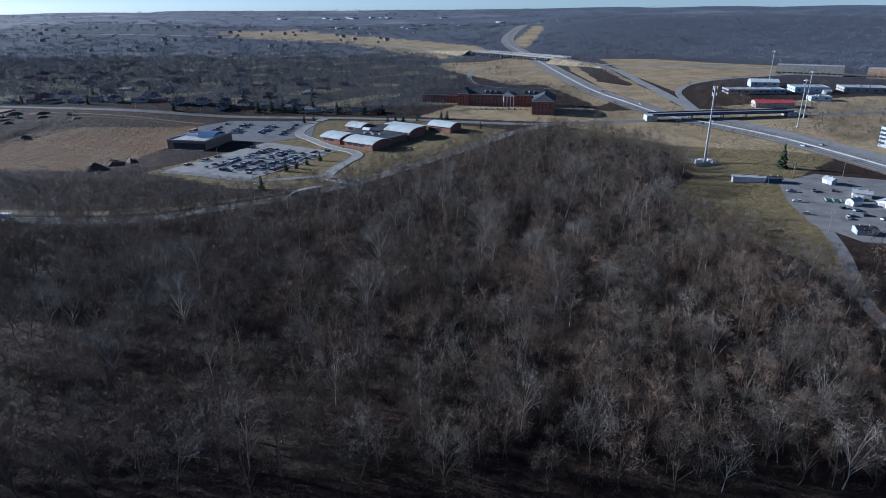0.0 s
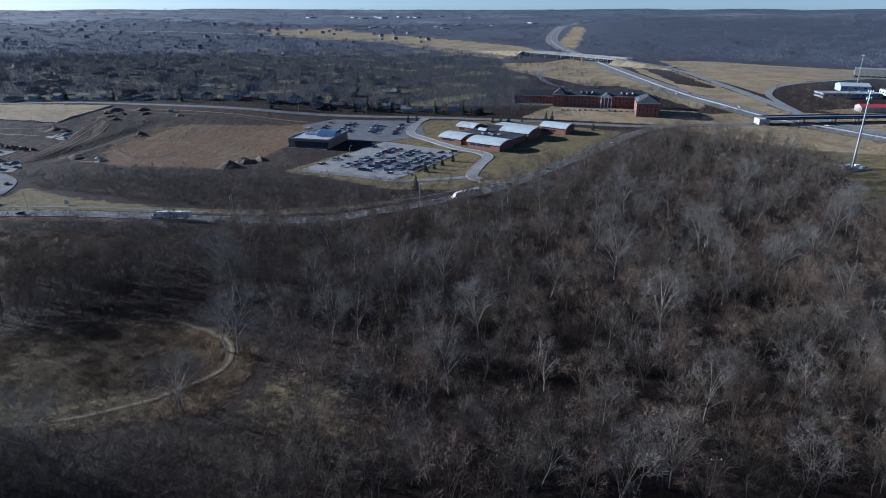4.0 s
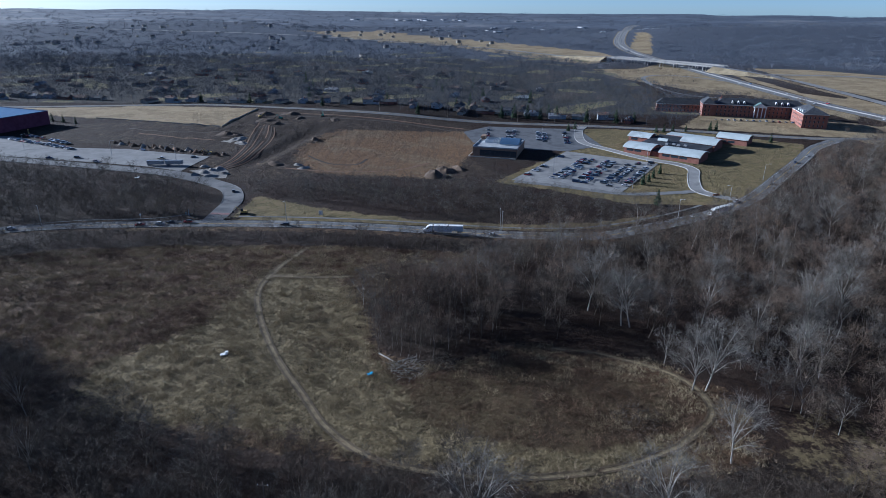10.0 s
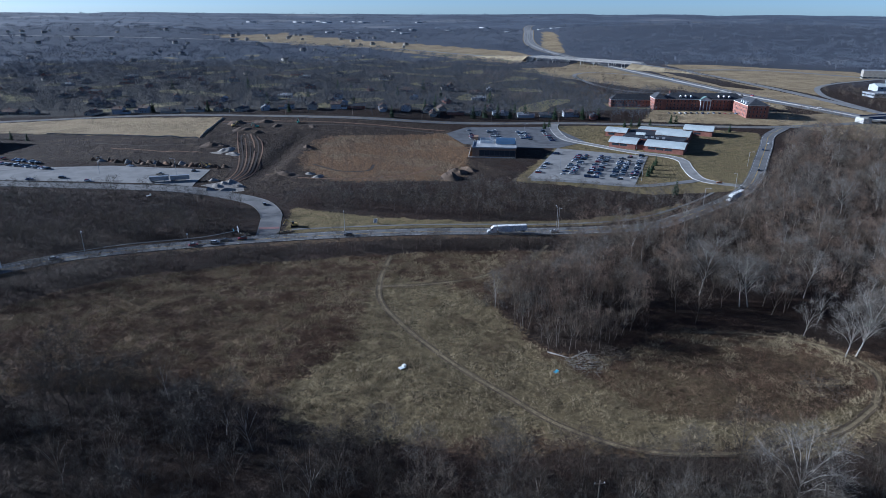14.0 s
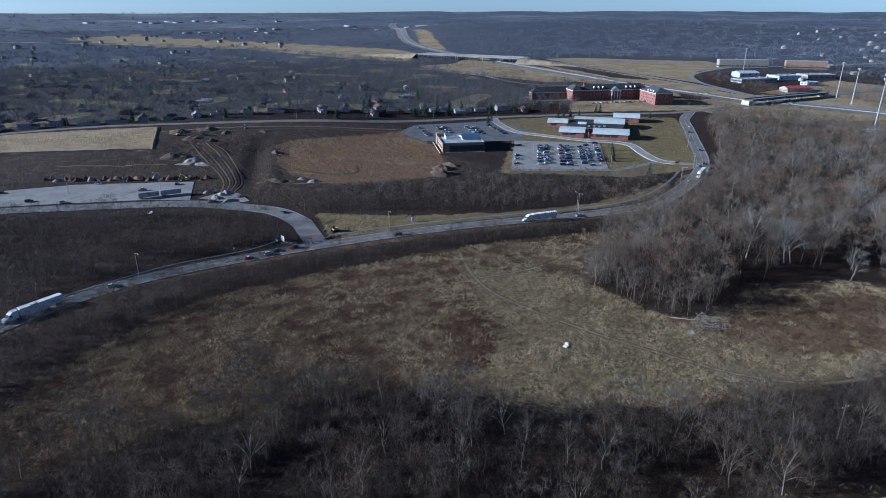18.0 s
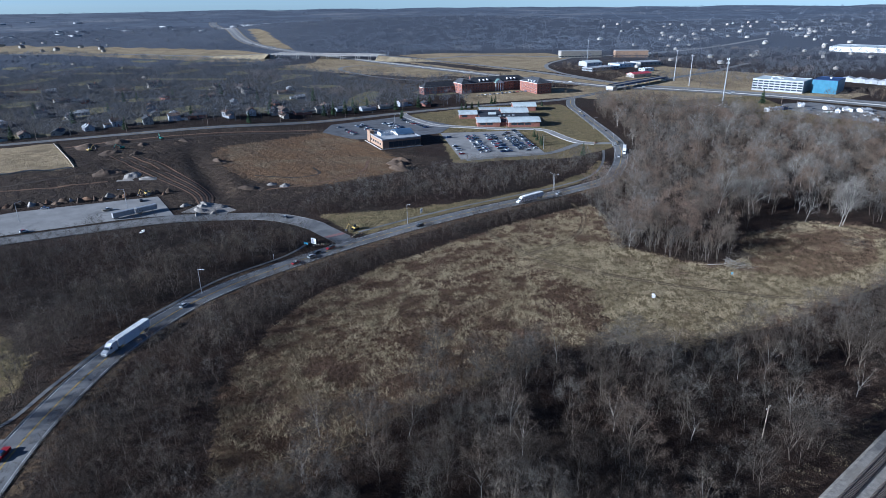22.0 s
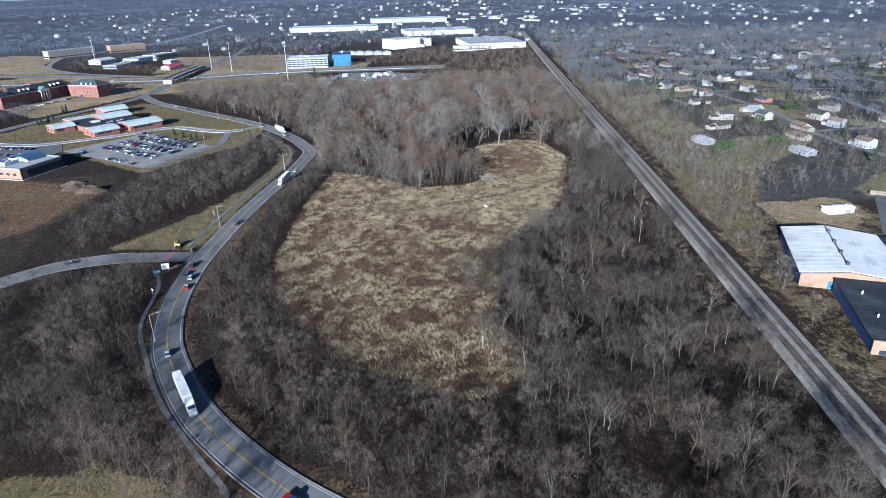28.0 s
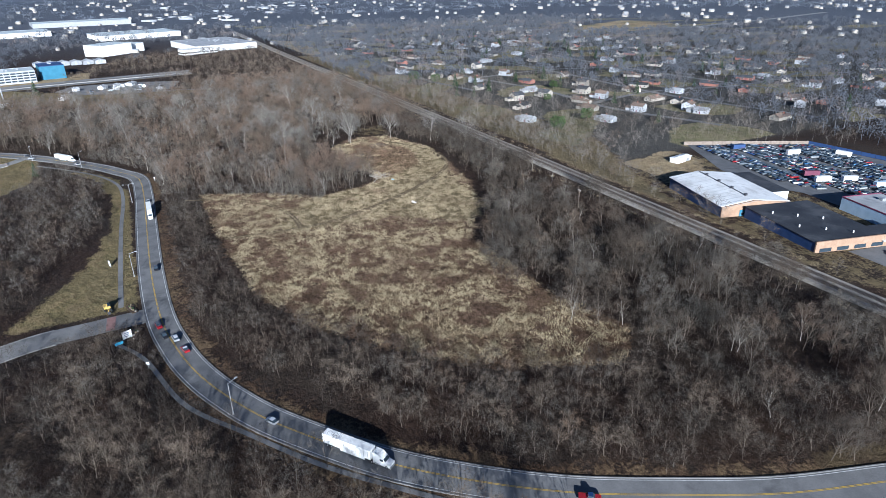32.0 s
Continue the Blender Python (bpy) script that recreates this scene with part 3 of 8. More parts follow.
    ragged = math_node(nt, "MULTIPLY", math_node(nt, "ADD", math_node(nt, "MULTIPLY", math_node(nt, "ADD", n_mid, -0.5), 0.75), math_node(nt, "MULTIPLY", math_node(nt, "ADD", n_fine, -0.5), 0.6)), 1.35)
    # Ground under meadow grass is darkened: shade between tufts put into the colour.
    looks = [
        mix_node(nt, wide, two((0.045, 0.029, 0.016), (0.2, 0.14, 0.078), (0.12, 0.082, 0.045)), two((0.028, 0.016, 0.009), (0.12, 0.072, 0.039), (0.075, 0.045, 0.025))),
        two((0.055, 0.042, 0.021), (0.255, 0.2, 0.108), (0.15, 0.116, 0.061)),
        mix_node(nt, wide, two((0.032, 0.022, 0.013), (0.082, 0.056, 0.033), (0.055, 0.037, 0.022)), two((0.06, 0.045, 0.023), (0.15, 0.115, 0.06), (0.09, 0.066, 0.035))),
        mix_node(nt, wide, two((0.095, 0.08, 0.034), (0.175, 0.138, 0.062), (0.185, 0.138, 0.07)), two((0.128, 0.1, 0.048), (0.215, 0.166, 0.084), (0.108, 0.089, 0.041))),
        mix_node(nt, wide, two((0.025, 0.018, 0.012), (0.058, 0.042, 0.028), (0.038, 0.027, 0.018)), two((0.045, 0.031, 0.02), (0.11, 0.079, 0.052), (0.03, 0.021, 0.014))),
        mix_node(nt, wide, two((0.11, 0.066, 0.033), (0.21, 0.132, 0.066), (0.14, 0.082, 0.04)), two((0.13, 0.094, 0.052), (0.22, 0.165, 0.097), (0.15, 0.1, 0.056))),
        mix_node(nt, wide, two((0.23, 0.175, 0.1), (0.4, 0.32, 0.19), (0.29, 0.22, 0.128)), two((0.19, 0.142, 0.08), (0.33, 0.258, 0.15), (0.2, 0.15, 0.085))),
        two((0.11, 0.108, 0.05), (0.2, 0.178, 0.09), (0.21, 0.175, 0.105)),
    ]
    dark = band_node(nt, noise_node(nt, pos, 0.055, 5, 0.7, 0.5), 0.5, 0.6)
    stretch = nodes.new("ShaderNodeMapping")
    stretch.inputs["Rotation"].default_value, stretch.inputs["Scale"].default_value = (0, 0, 0.35), (0.32, 0.03, 0.1)
    links.new(pos, stretch.inputs["Vector"])
    streak = band_node(nt, noise_node(nt, stretch.outputs[0], 1.0, 6, 0.7, 0.8), 0.47, 0.6)
    looks[4] = mix_node(nt, streak, looks[4], two((0.022, 0.015, 0.011), (0.048, 0.033, 0.023)))
    looks[5] = mix_node(nt, math_node(nt, "MULTIPLY", streak, 0.65), looks[5], two((0.07, 0.045, 0.026), (0.13, 0.084, 0.05)))
    looks[0] = mix_node(nt, dark, looks[0], two((0.05, 0.03, 0.018), (0.13, 0.085, 0.052)))
    for c, lk in zip(chans, looks):
        f = band_node(nt, math_node(nt, "ADD", c, ragged), 0.38, 0.62)
        col = mix_node(nt, f, col, lk)
    links.new(col, p.inputs["Base Color"])
    p.inputs["Roughness"].default_value, p.inputs["Specular IOR Level"].default_value = 0.95, 0.15
    bn = nodes.new("ShaderNodeBump")
    bn.inputs["Strength"].default_value, bn.inputs["Distance"].default_value = 1.0, 1.1
    links.new(math_node(nt, "ADD", n_fine, math_node(nt, "MULTIPLY", n_mid, 2.4)), bn.inputs["Height"])
    links.new(bn.outputs[0], p.inputs["Normal"])
    me.materials.append(m)
    me.materials.append(M_HAZED_PLAIN)
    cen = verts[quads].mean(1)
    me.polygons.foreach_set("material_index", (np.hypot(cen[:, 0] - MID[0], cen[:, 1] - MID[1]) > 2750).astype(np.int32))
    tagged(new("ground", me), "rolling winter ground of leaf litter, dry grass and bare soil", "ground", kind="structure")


build_ground()


def ribbon(name, line, width, lift, mat, label, category="road", cols=4, kind="structure", shift=0.0):
    nrm = side_normals(line)
    offs = np.linspace(-width / 2, width / 2, cols + 1) + shift
    pts = line[:, None, :] + nrm[:, None, :] * offs[None, :, None]
    z = land_np(pts[..., 0], pts[..., 1]) + lift
    v = np.concatenate([pts, z[..., None]], -1).reshape(-1, 3)
    n, k = len(line), cols + 1
    ids = np.arange(n * k).reshape(n, k)
    f = np.stack([ids[:-1, :-1], ids[1:, :-1], ids[1:, 1:], ids[:-1, 1:]], -1).reshape(-1, 4)[:, ::-1]
    ob = new(name, plane_mesh(name, v.tolist(), f.tolist(), [mat]))
    return tagged(ob, label, category, kind=kind) if kind else ob


def lot(name, poly, lift, mat, label):
    """A paved patch draped on the land, on a 6 m grid cut along its outline."""
    bm = bmesh.new()
    bm.faces.new([bm.verts.new((x, y, 0)) for x, y in poly])
    xs, ys = [q[0] for q in poly], [q[1] for q in poly]
    for axis, lo, hi in ((0, min(xs), max(xs)), (1, min(ys), max(ys))):
        for c in np.arange(lo + 6, hi, 6.0):
            co, no = [0, 0, 0], [0, 0, 0]
            co[axis], no[axis] = c, 1
            bmesh.ops.bisect_plane(bm, geom=bm.verts[:] + bm.edges[:] + bm.faces[:], plane_co=co, plane_no=no)
    for v in bm.verts:
        v.co.z = land(v.co.x, v.co.y) + lift
    bmesh.ops.recalc_face_normals(bm, faces=bm.faces)
    if bm.faces[:] and bm.faces[:][0].normal.z < 0:
        bmesh.ops.reverse_faces(bm, faces=bm.faces)
    me = bpy.data.meshes.new(name)
    bm.to_mesh(me)
    bm.free()
    me.materials.append(mat)
    return tagged(new(name, me), label, "pavement", kind="structure")


ribbon("road", ROAD, 10.6, 0.16, M_ROAD, "two-lane grey asphalt road curving round the meadow")
ribbon("road_side", SIDE_ROAD, 12.0, 0.14, M_ASPHALT_OLD, "pale worn asphalt side road leading to the car parks")
ribbon("road_north", NORTH_ROAD, 11.0, 0.2, M_ROAD, "long straight grey main road beside the building site")
ribbon("road_school_drive", SCHOOL_DRIVE, 8.0, 0.22, M_LOT, "grey asphalt driveway curving to the brick school")
ribbon("road_lot_drive", LOT_DRIVE, 7.0, 0.25, M_ASPHALT_OLD, "narrow asphalt drive along the edge of the car park")
ribbon("road_yard_drive", YARD_DRIVE, 6.0, 0.15, M_ASPHALT_OLD, "narrow asphalt lane along the edge of the grass strip")
for hname, hl, hw in (("road_highway_a", HWY_A, 30), ("road_highway_b", HWY_B, 14), ("road_highway_c", HWY_C, 18), ("road_highway_d", HWY_D, 18)):
    ribbon(hname, hl, hw, 0.5, M_HWY, "pale concrete carriageway of the motorway")
ribbon("road_ramp", RAMP, 8, 0.45, M_HWY, "curving motorway slip road")
ribbon("road_loop", LOOP, 8, 0.45, M_HWY, "looping motorway slip road")
lot("pavement_carpark", CARPARK, 0.18, M_LOT, "grey asphalt car park in front of the school")
lot("pavement_clinic_lot", CLINIC_LOT, 0.17, M_ASPHALT, "dark asphalt car park behind the low clinic")
lot("pavement_left_lot", LEFT_LOT, 0.2, M_LOT, "broad pale asphalt car park beside the building site")
lot("pavement_salvage", SALVAGE, 0.12, M_ASPHALT, "cracked grey asphalt yard full of parked cars")
lot("pavement_brick_lot", BRICK_LOT, 0.14, M_ROAD, "small asphalt car park beside the brick warehouse")
lot("pavement_yard_lot", YARD_LOT, 0.14, M_ASPHALT_OLD, "grey gravel and asphalt yard with sheds")

# ---- woods ----
def tube(V, F, p0, p1, r0, r1, sides=3):
    d = p1 - p0
    d = d / (np.linalg.norm(d) + 1e-9)
    u = np.cross(d, (0.3, 0.9, 0.1))
    u /= np.linalg.norm(u) + 1e-9
    w = np.cross(d, u)
    b = len(V)
    for p, r in ((p0, r0), (p1, r1)):
        for k in range(sides):
            a = 2 * math.pi * k / sides
            V.append(p + r * (math.cos(a) * u + math.sin(a) * w))
    for k in range(sides):
        k2 = (k + 1) % sides
        F.append((b + k, b + k2, b + sides + k2))
        F.append((b + k, b + sides + k2, b + sides + k))


def sliver(V, F, p0, p1, w, rs):
    d = p1 - p0
    s = np.cross(d, rs.normal(size=3))
    s *= w / (np.linalg.norm(s) + 1e-9)
    b = len(V)
    V.extend((p0 - s, p0 + s, p1))
    F.append((b, b + 1, b + 2))


def grow(seed, height, spread, limbs, branches, twigs, tw, fork=0.3, sides=3, trunk_r=0.011):
    """A bare tree: (wood verts, faces), (twig verts, faces). A trunk that forks into long rising limbs whose tips fill a rounded crown; thin branches and twigs on them."""
    rs = np.random.RandomState(seed)
    V, F, TV, TF = [], [], [], []
    th = height * rs.uniform(0.5, 0.68)
    pts = [np.zeros(3)]
    for k in range(3):
        pts.append(pts[-1] + np.array([rs.normal() * 0.02 * height, rs.normal() * 0.02 * height, th / 3]))
    r0 = height * trunk_r
    for k in range(3):
        tube(V, F, pts[k], pts[k + 1], r0 * (1 - 0.25 * k), r0 * (1 - 0.25 * (k + 1)), sides + 1)
    mid_z, half = height * 0.62, height * 0.38
    for i in range(limbs):
        az = i * 2.4 + rs.uniform(-0.5, 0.5)
        u = -0.25 + 1.2 * (i + rs.uniform(0.2, 0.8)) / limbs
        rad = height * spread * math.sqrt(max(0.05, 1 - u * u)) * rs.uniform(0.8, 1.15)
        tip = pts[3] * (0.5, 0.5, 0) + np.array([rad * math.cos(az), rad * math.sin(az), mid_z + half * u * rs.uniform(0.9, 1.1)])
        t = min(1.0, fork + (1 - fork) * max(0.0, (u + 0.25) / 1.2) * rs.uniform(0.5, 1.0))
        k = min(2, int(t * 3))
        base = pts[k] + (pts[k + 1] - pts[k]) * (t * 3 - k)
        d = tip - base
        ln = np.linalg.norm(d)
        mid = base + d * 0.5 + np.array([-d[0] * 0.08, -d[1] * 0.08, 0.05 * ln]) + rs.normal(size=3) * 0.03 * ln
        rl = r0 * 0.45 * (1.15 - 0.5 * t)
        tube(V, F, base, mid, rl, rl * 0.6, sides)
        tube(V, F, mid, tip, rl * 0.6, rl * 0.12, sides)
        lobe = height * spread * rs.uniform(0.36, 0.54)
        heart = base + (tip - base) * 0.86
        for j in range(branches):
            q = rs.uniform(0.35, 0.85)
            o = base + (mid - base) * q * 2 if q < 0.5 else mid + (tip - mid) * (q - 0.5) * 2
            e = heart + rs.normal(size=3) * lobe * 0.5
            if sides > 3:
                tube(V, F, o, e, rl * 0.3, rl * 0.07, 3)
            else:
                sliver(TV, TF, o, e, max(tw, rl * 0.28), rs)
            for q in range(twigs):
                w = rs.normal(size=3)
                w /= np.linalg.norm(w)
                p = heart + w * lobe * rs.uniform(0.25, 1.0) * (1, 1, 0.8)
                td = w * 0.7 + (p - base) / ln * 0.4 + rs.normal(size=3) * 0.45
                td /= np.linalg.norm(td)
                sliver(TV, TF, p - td * lobe * 0.2, p + td * lobe * rs.uniform(0.25, 0.6), tw, rs)
    return (np.array(V), np.array(F)), (np.array(TV), np.array(TF))


def bush(seed, height, width, n, w):
    """A clump of thin bare stems."""
    rs = np.random.RandomState(seed)
    V, F = [], []
    for i in range(n):
        o = np.array([rs.uniform(-1, 1) * width * 0.4, rs.uniform(-1, 1) * width * 0.4, 0])
        e = o + np.array([rs.normal() * width * 0.25, rs.normal() * width * 0.25, height * rs.uniform(0.5, 1.1)])
        sliver(V, F, o, e, w, rs)
        for k in range(3):
            s = rs.uniform(0.3, 0.9)
            p = o + (e - o) * s
            sliver(V, F, p, p + np.array([rs.normal() * 0.3, rs.normal() * 0.3, 0.35]) * height * 0.4, w * 0.8, rs)
    return np.array(V), np.array(F)


def needle_tree(seed, height, width, n, w=0.5):
    """An evergreen crown of drooping sprays round a trunk."""
    rs = np.random.RandomState(seed)
    V, F, TV, TF = [], [], [], []
    tube(V, F, np.zeros(3), np.array([0, 0, height * 0.95]), height * 0.018, height * 0.004, 5)
    for i in range(n):
        t = rs.uniform(0.06, 1.0)
        r = width * 0.5 * (1 - t) ** 0.8 * rs.uniform(0.5, 1.1) + 0.1
        a = rs.uniform(0, 2 * math.pi)
        o = np.array([0.2 * r * math.cos(a), 0.2 * r * math.sin(a), height * t])
        e = np.array([r * math.cos(a), r * math.sin(a), height * t - r * rs.uniform(0.05, 0.4)])
        d = np.array([-math.sin(a), math.cos(a), rs.normal() * 0.3]) * w * rs.uniform(0.6, 1.2) * (0.4 + 0.6 * (1 - t))
        b = len(TV)
        TV.extend((o, e - d, e + np.array([0, 0, -0.1]) * w, e + d))
        TF.extend(((b, b + 1, b + 2), (b, b + 2, b + 3)))
    return (np.array(V), np.array(F)), (np.array(TV), np.array(TF))


def raw_mesh(name, verts, tris, mats, mat_ids=None):
    me = bpy.data.meshes.new(name)
    n, k = len(verts), len(tris)
    me.vertices.add(n)
    me.vertices.foreach_set("co", np.ascontiguousarray(verts, np.float32).reshape(-1))
    me.loops.add(3 * k)
    me.loops.foreach_set("vertex_index", np.ascontiguousarray(tris, np.int32).reshape(-1))
    me.polygons.add(k)
    me.polygons.foreach_set("loop_start", np.arange(0, 3 * k, 3, dtype=np.int32))
    me.polygons.foreach_set("loop_total", np.full(k, 3, np.int32))
    if mat_ids is not None:
        me.polygons.foreach_set("material_index", np.ascontiguousarray(mat_ids, np.int32))
    for m in mats:
        me.materials.append(m)
    me.update(calc_edges=True)
    return me


def scatter(name, protos, where, scales, seed, mats, label, category="trees", lean=0.05):
    """All of one kind of growth joined into one object. protos: lists of (verts, tris, material index)."""
    rs = np.random.RandomState(seed)
    VV, FF, MM, b = [], [], [], 0
    zs = land_np(where[:, 0], where[:, 1])
    pick = rs.randint(0, len(protos), len(where))
    rot = rs.uniform(0, 2 * np.pi, len(where))
    for k, chunks in enumerate(protos):
        sel = np.nonzero(pick == k)[0]
        if not len(sel):
            continue
        c, s = np.cos(rot[sel]), np.sin(rot[sel])
        lx, ly = rs.normal(size=len(sel)) * lean, rs.normal(size=len(sel)) * lean
        for v, f, mi in chunks:
            if not len(f):
                continue
            sc = scales[sel][:, None]
            x = (v[None, :, 0] * c[:, None] - v[None, :, 1] * s[:, None] + v[None, :, 2] * lx[:, None]) * sc + where[sel, 0][:, None]
            y = (v[None, :, 0] * s[:, None] + v[None, :, 1] * c[:, None] + v[None, :, 2] * ly[:, None]) * sc + where[sel, 1][:, None]
            z = v[None, :, 2] * sc + zs[sel][:, None] - 0.05
            VV.append(np.stack([x, y, z], -1).reshape(-1, 3))
            FF.append((f[None] + (np.arange(len(sel)) * len(v))[:, None, None] + b).reshape(-1, 3))
            MM.append(np.full(len(f) * len(sel), min(mi, len(mats) - 1)))
            b += len(v) * len(sel)
    me = raw_mesh(name, np.concatenate(VV), np.concatenate(FF), mats, np.concatenate(MM))
    return tagged(new(name, me), label, category, kind="stuff")


def spots(poly, spacing, seed, keep=1.0, clear=()):
    """Loose plan points inside an outline, clear of some lines and other outlines."""
    rs = np.random.RandomState(seed)
    p = np.array(poly, float)
    x0, y0 = p.min(0)
    x1, y1 = p.max(0)
    gx, gy = np.meshgrid(np.arange(x0, x1, spacing), np.arange(y0, y1, spacing))
    pts = np.stack([gx.ravel(), gy.ravel()], 1) + rs.uniform(-0.55, 0.55, (gx.size, 2)) * spacing
    ok = inside(pts[:, 0], pts[:, 1], poly) & (rs.uniform(size=len(pts)) < keep)
    pts = pts[ok]
    for c in clear:
        if isinstance(c, tuple):
            pts = pts[~near_line(pts[:, 0], pts[:, 1], c[0], c[1])]
        else:
            pts = pts[~inside(pts[:, 0], pts[:, 1], c)]
    return pts


def chunk(tree, wood=0, twig=1):
    return [(tree[0][0], tree[0][1], wood), (tree[1][0], tree[1][1], twig)]


MID_TREES = [chunk(grow(20 + i, 19, 0.3, 12, 4, 18, 0.04, 0.2, trunk_r=0.0085), 0, 1 + i % 3) for i in range(8)]
LITE_TREES = [chunk(grow(30 + i, 17, 0.31, 10, 3, 16, 0.042, 0.2, trunk_r=0.0075), 0, 1 + i % 3) for i in range(6)]
SLIM_TREES = [chunk(grow(40 + i, 12, 0.34, 8, 3, 12, 0.03, 0.1, trunk_r=0.0055), 0, 1 + i % 3) for i in range(6)]
PALE_TREES = [chunk(grow(60 + i, 20, 0.29, 10, 4, 14, 0.045, 0.3, trunk_r=0.009)) for i in range(4)]
BUSHES = [[(*bush(100 + i, 3.0, 3.6, 12, 0.032), 0)] for i in range(5)]
RAILLINE = np.stack([np.arange(-900, 900, 8.0), 95 - 0.007 * (np.arange(-900, 900, 8.0) + 400)], 1)
CLEAR = [(ROAD, 11.0), (SIDE_ROAD, 9.0), (NORTH_ROAD, 10.0), (SCHOOL_DRIVE, 7.0), (LOT_DRIVE, 6), (YARD_DRIVE, 6.0), (HWY_A, 14), (HWY_B, 14), (RAILLINE, 10.0)]


def sized(pts, lo, hi, seed):
    return np.random.RandomState(seed).uniform(lo, hi, len(pts))


OPEN_WOOD = [(-228, 250), (-228, 214), (-205, 214), (-168, 190), (-150, 150), (-150, 110), (-40, 110), (-30, 190), (-80, 262), (-150, 290)]
east = spots(EAST_WOOD, 9.8, 1, 0.95, CLEAR + [OPEN_WOOD])
tall = spots(OPEN_WOOD, 11.4, 19, 0.9, CLEAR)
scatter("woodland_open", MID_TREES, tall, sized(tall, 0.8, 1.25, 22), 23, [M_BARK, M_TWIG, M_TWIG_WARM, M_TWIG_GREY], "well spaced tall bare trees over brown leaf litter", "woodland")
near_e = (east[:, 1] < 250) & (east[:, 0] > -290)
scatter("woodland_east", LITE_TREES, east[~near_e], sized(east[~near_e], 0.8, 1.35, 2), 3, [M_BARK, M_TWIG, M_TWIG_WARM, M_TWIG_GREY], "dense bare grey-brown winter woodland", "woodland")
east = east[near_e]
scatter("woodland_east", MID_TREES, east, sized(east, 0.65, 1.3, 2), 3, [M_BARK, M_TWIG, M_TWIG_WARM, M_TWIG_GREY], "dense bare grey-brown winter woodland", "woodland")
pale = spots(EAST_WOOD, 21, 4, 0.6, CLEAR)
scatter("woodland_pale", PALE_TREES, pale, sized(pale, 0.7, 1.1, 5), 6, [M_BARK_PALE, M_TWIG_PALE], "tall bare pale-barked trees standing over the woodland", "woodland")
CLEAR_ROADSIDE = [(ROAD, 8.0)] + CLEAR[1:]
south = spots(SOUTH_WOOD, 5.1, 7, 0.95, CLEAR_ROADSIDE)
south = south[np.sin(south[:, 0] / 9 + 1.7 * np.sin(south[:, 1] / 11)) + np.sin(south[:, 1] / 7 + 1.3 * np.sin(south[:, 0] / 15)) > -1.0]
scatter("woodland_south", SLIM_TREES + MID_TREES[:2], south, sized(south, 0.55, 1.1, 8), 9, [M_BARK, M_TWIG_SHADED, M_TWIG_SHADED_GREY, M_TWIG_SHADED], "dense bare young trees between the meadow and the railway", "woodland")
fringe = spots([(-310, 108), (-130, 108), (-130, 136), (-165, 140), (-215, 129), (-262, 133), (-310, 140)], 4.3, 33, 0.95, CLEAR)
scatter("woodland_fringe", SLIM_TREES, fringe, sized(fringe, 0.65, 1.15, 34), 35, [M_BARK, M_TWIG_SHADED, M_TWIG_SHADED_GREY, M_TWIG_SHADED], "dense saplings along the foot of the railway bank, shade put into their colour", "woodland")
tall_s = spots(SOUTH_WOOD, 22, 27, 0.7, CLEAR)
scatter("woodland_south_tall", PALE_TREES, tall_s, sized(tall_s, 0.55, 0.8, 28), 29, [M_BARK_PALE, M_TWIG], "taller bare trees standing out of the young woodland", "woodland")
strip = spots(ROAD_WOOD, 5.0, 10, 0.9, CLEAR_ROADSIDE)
scatter("woodland_roadside", SLIM_TREES, strip, sized(strip, 0.4, 0.95, 11), 12, [M_BARK, M_TWIG_SHADED, M_TWIG_SHADED_GREY, M_TWIG_SHADED], "thin bare saplings along the road", "woodland")
north = spots(NORTH_WOOD, 7.0, 13, 0.95, CLEAR_ROADSIDE + [ROUND_YARD, WEST_LAWN])
scatter("woodland_north", SLIM_TREES, north, sized(north, 0.6, 1.25, 14), 15, [M_BARK, M_TWIG_SHADED, M_TWIG_SHADED_GREY, M_TWIG_SHADED], "bare brushy woodland between the roads", "woodland")
creek = spots(CREEK, 6.4, 16, 0.85, CLEAR)
scatter("woodland_creek", SLIM_TREES, creek, sized(creek, 0.5, 1.0, 17), 18, [M_BARK, M_TWIG, M_TWIG_SHADED_GREY, M_TWIG_GREY], "bare trees and brush along the ditch", "woodland")
# Brush coloured as dark as shade fills the gaps between trees.
under_e = spots(EAST_WOOD, 5.2, 24, 0.85, CLEAR + [OPEN_WOOD])
scatter("understorey", BUSHES, under_e, sized(under_e, 0.9, 1.9, 25), 26, [M_TWIG_SHADED], "low brush under the tall bare trees, shade put into its colour", "brush")
WOOD_EDGE = [(-292, 240), (-264, 266), (-234, 305), (-216, 325), (-165, 327), (-130, 349), (-90, 375), (-80, 362), (-122, 332), (-160, 308), (-205, 304), (-222, 288), (-246, 256), (-272, 230)]
edge_b = spots(WOOD_EDGE, 3.4, 36, 0.85, CLEAR)
scatter("edge_brush", BUSHES, edge_b, sized(edge_b, 0.7, 1.6, 37), 38, [M_TWIG_GREY], "grey brush along the foot of the tall wood", "brush")
edge_t = spots(WOOD_EDGE, 6.0, 39, 0.85, CLEAR)
scatter("woodland_edge", SLIM_TREES, edge_t, sized(edge_t, 0.6, 1.2, 40), 41, [M_BARK_MID, M_TWIG, M_TWIG_WARM, M_TWIG_GREY], "thin grey saplings along the edge of the wood", "woodland")


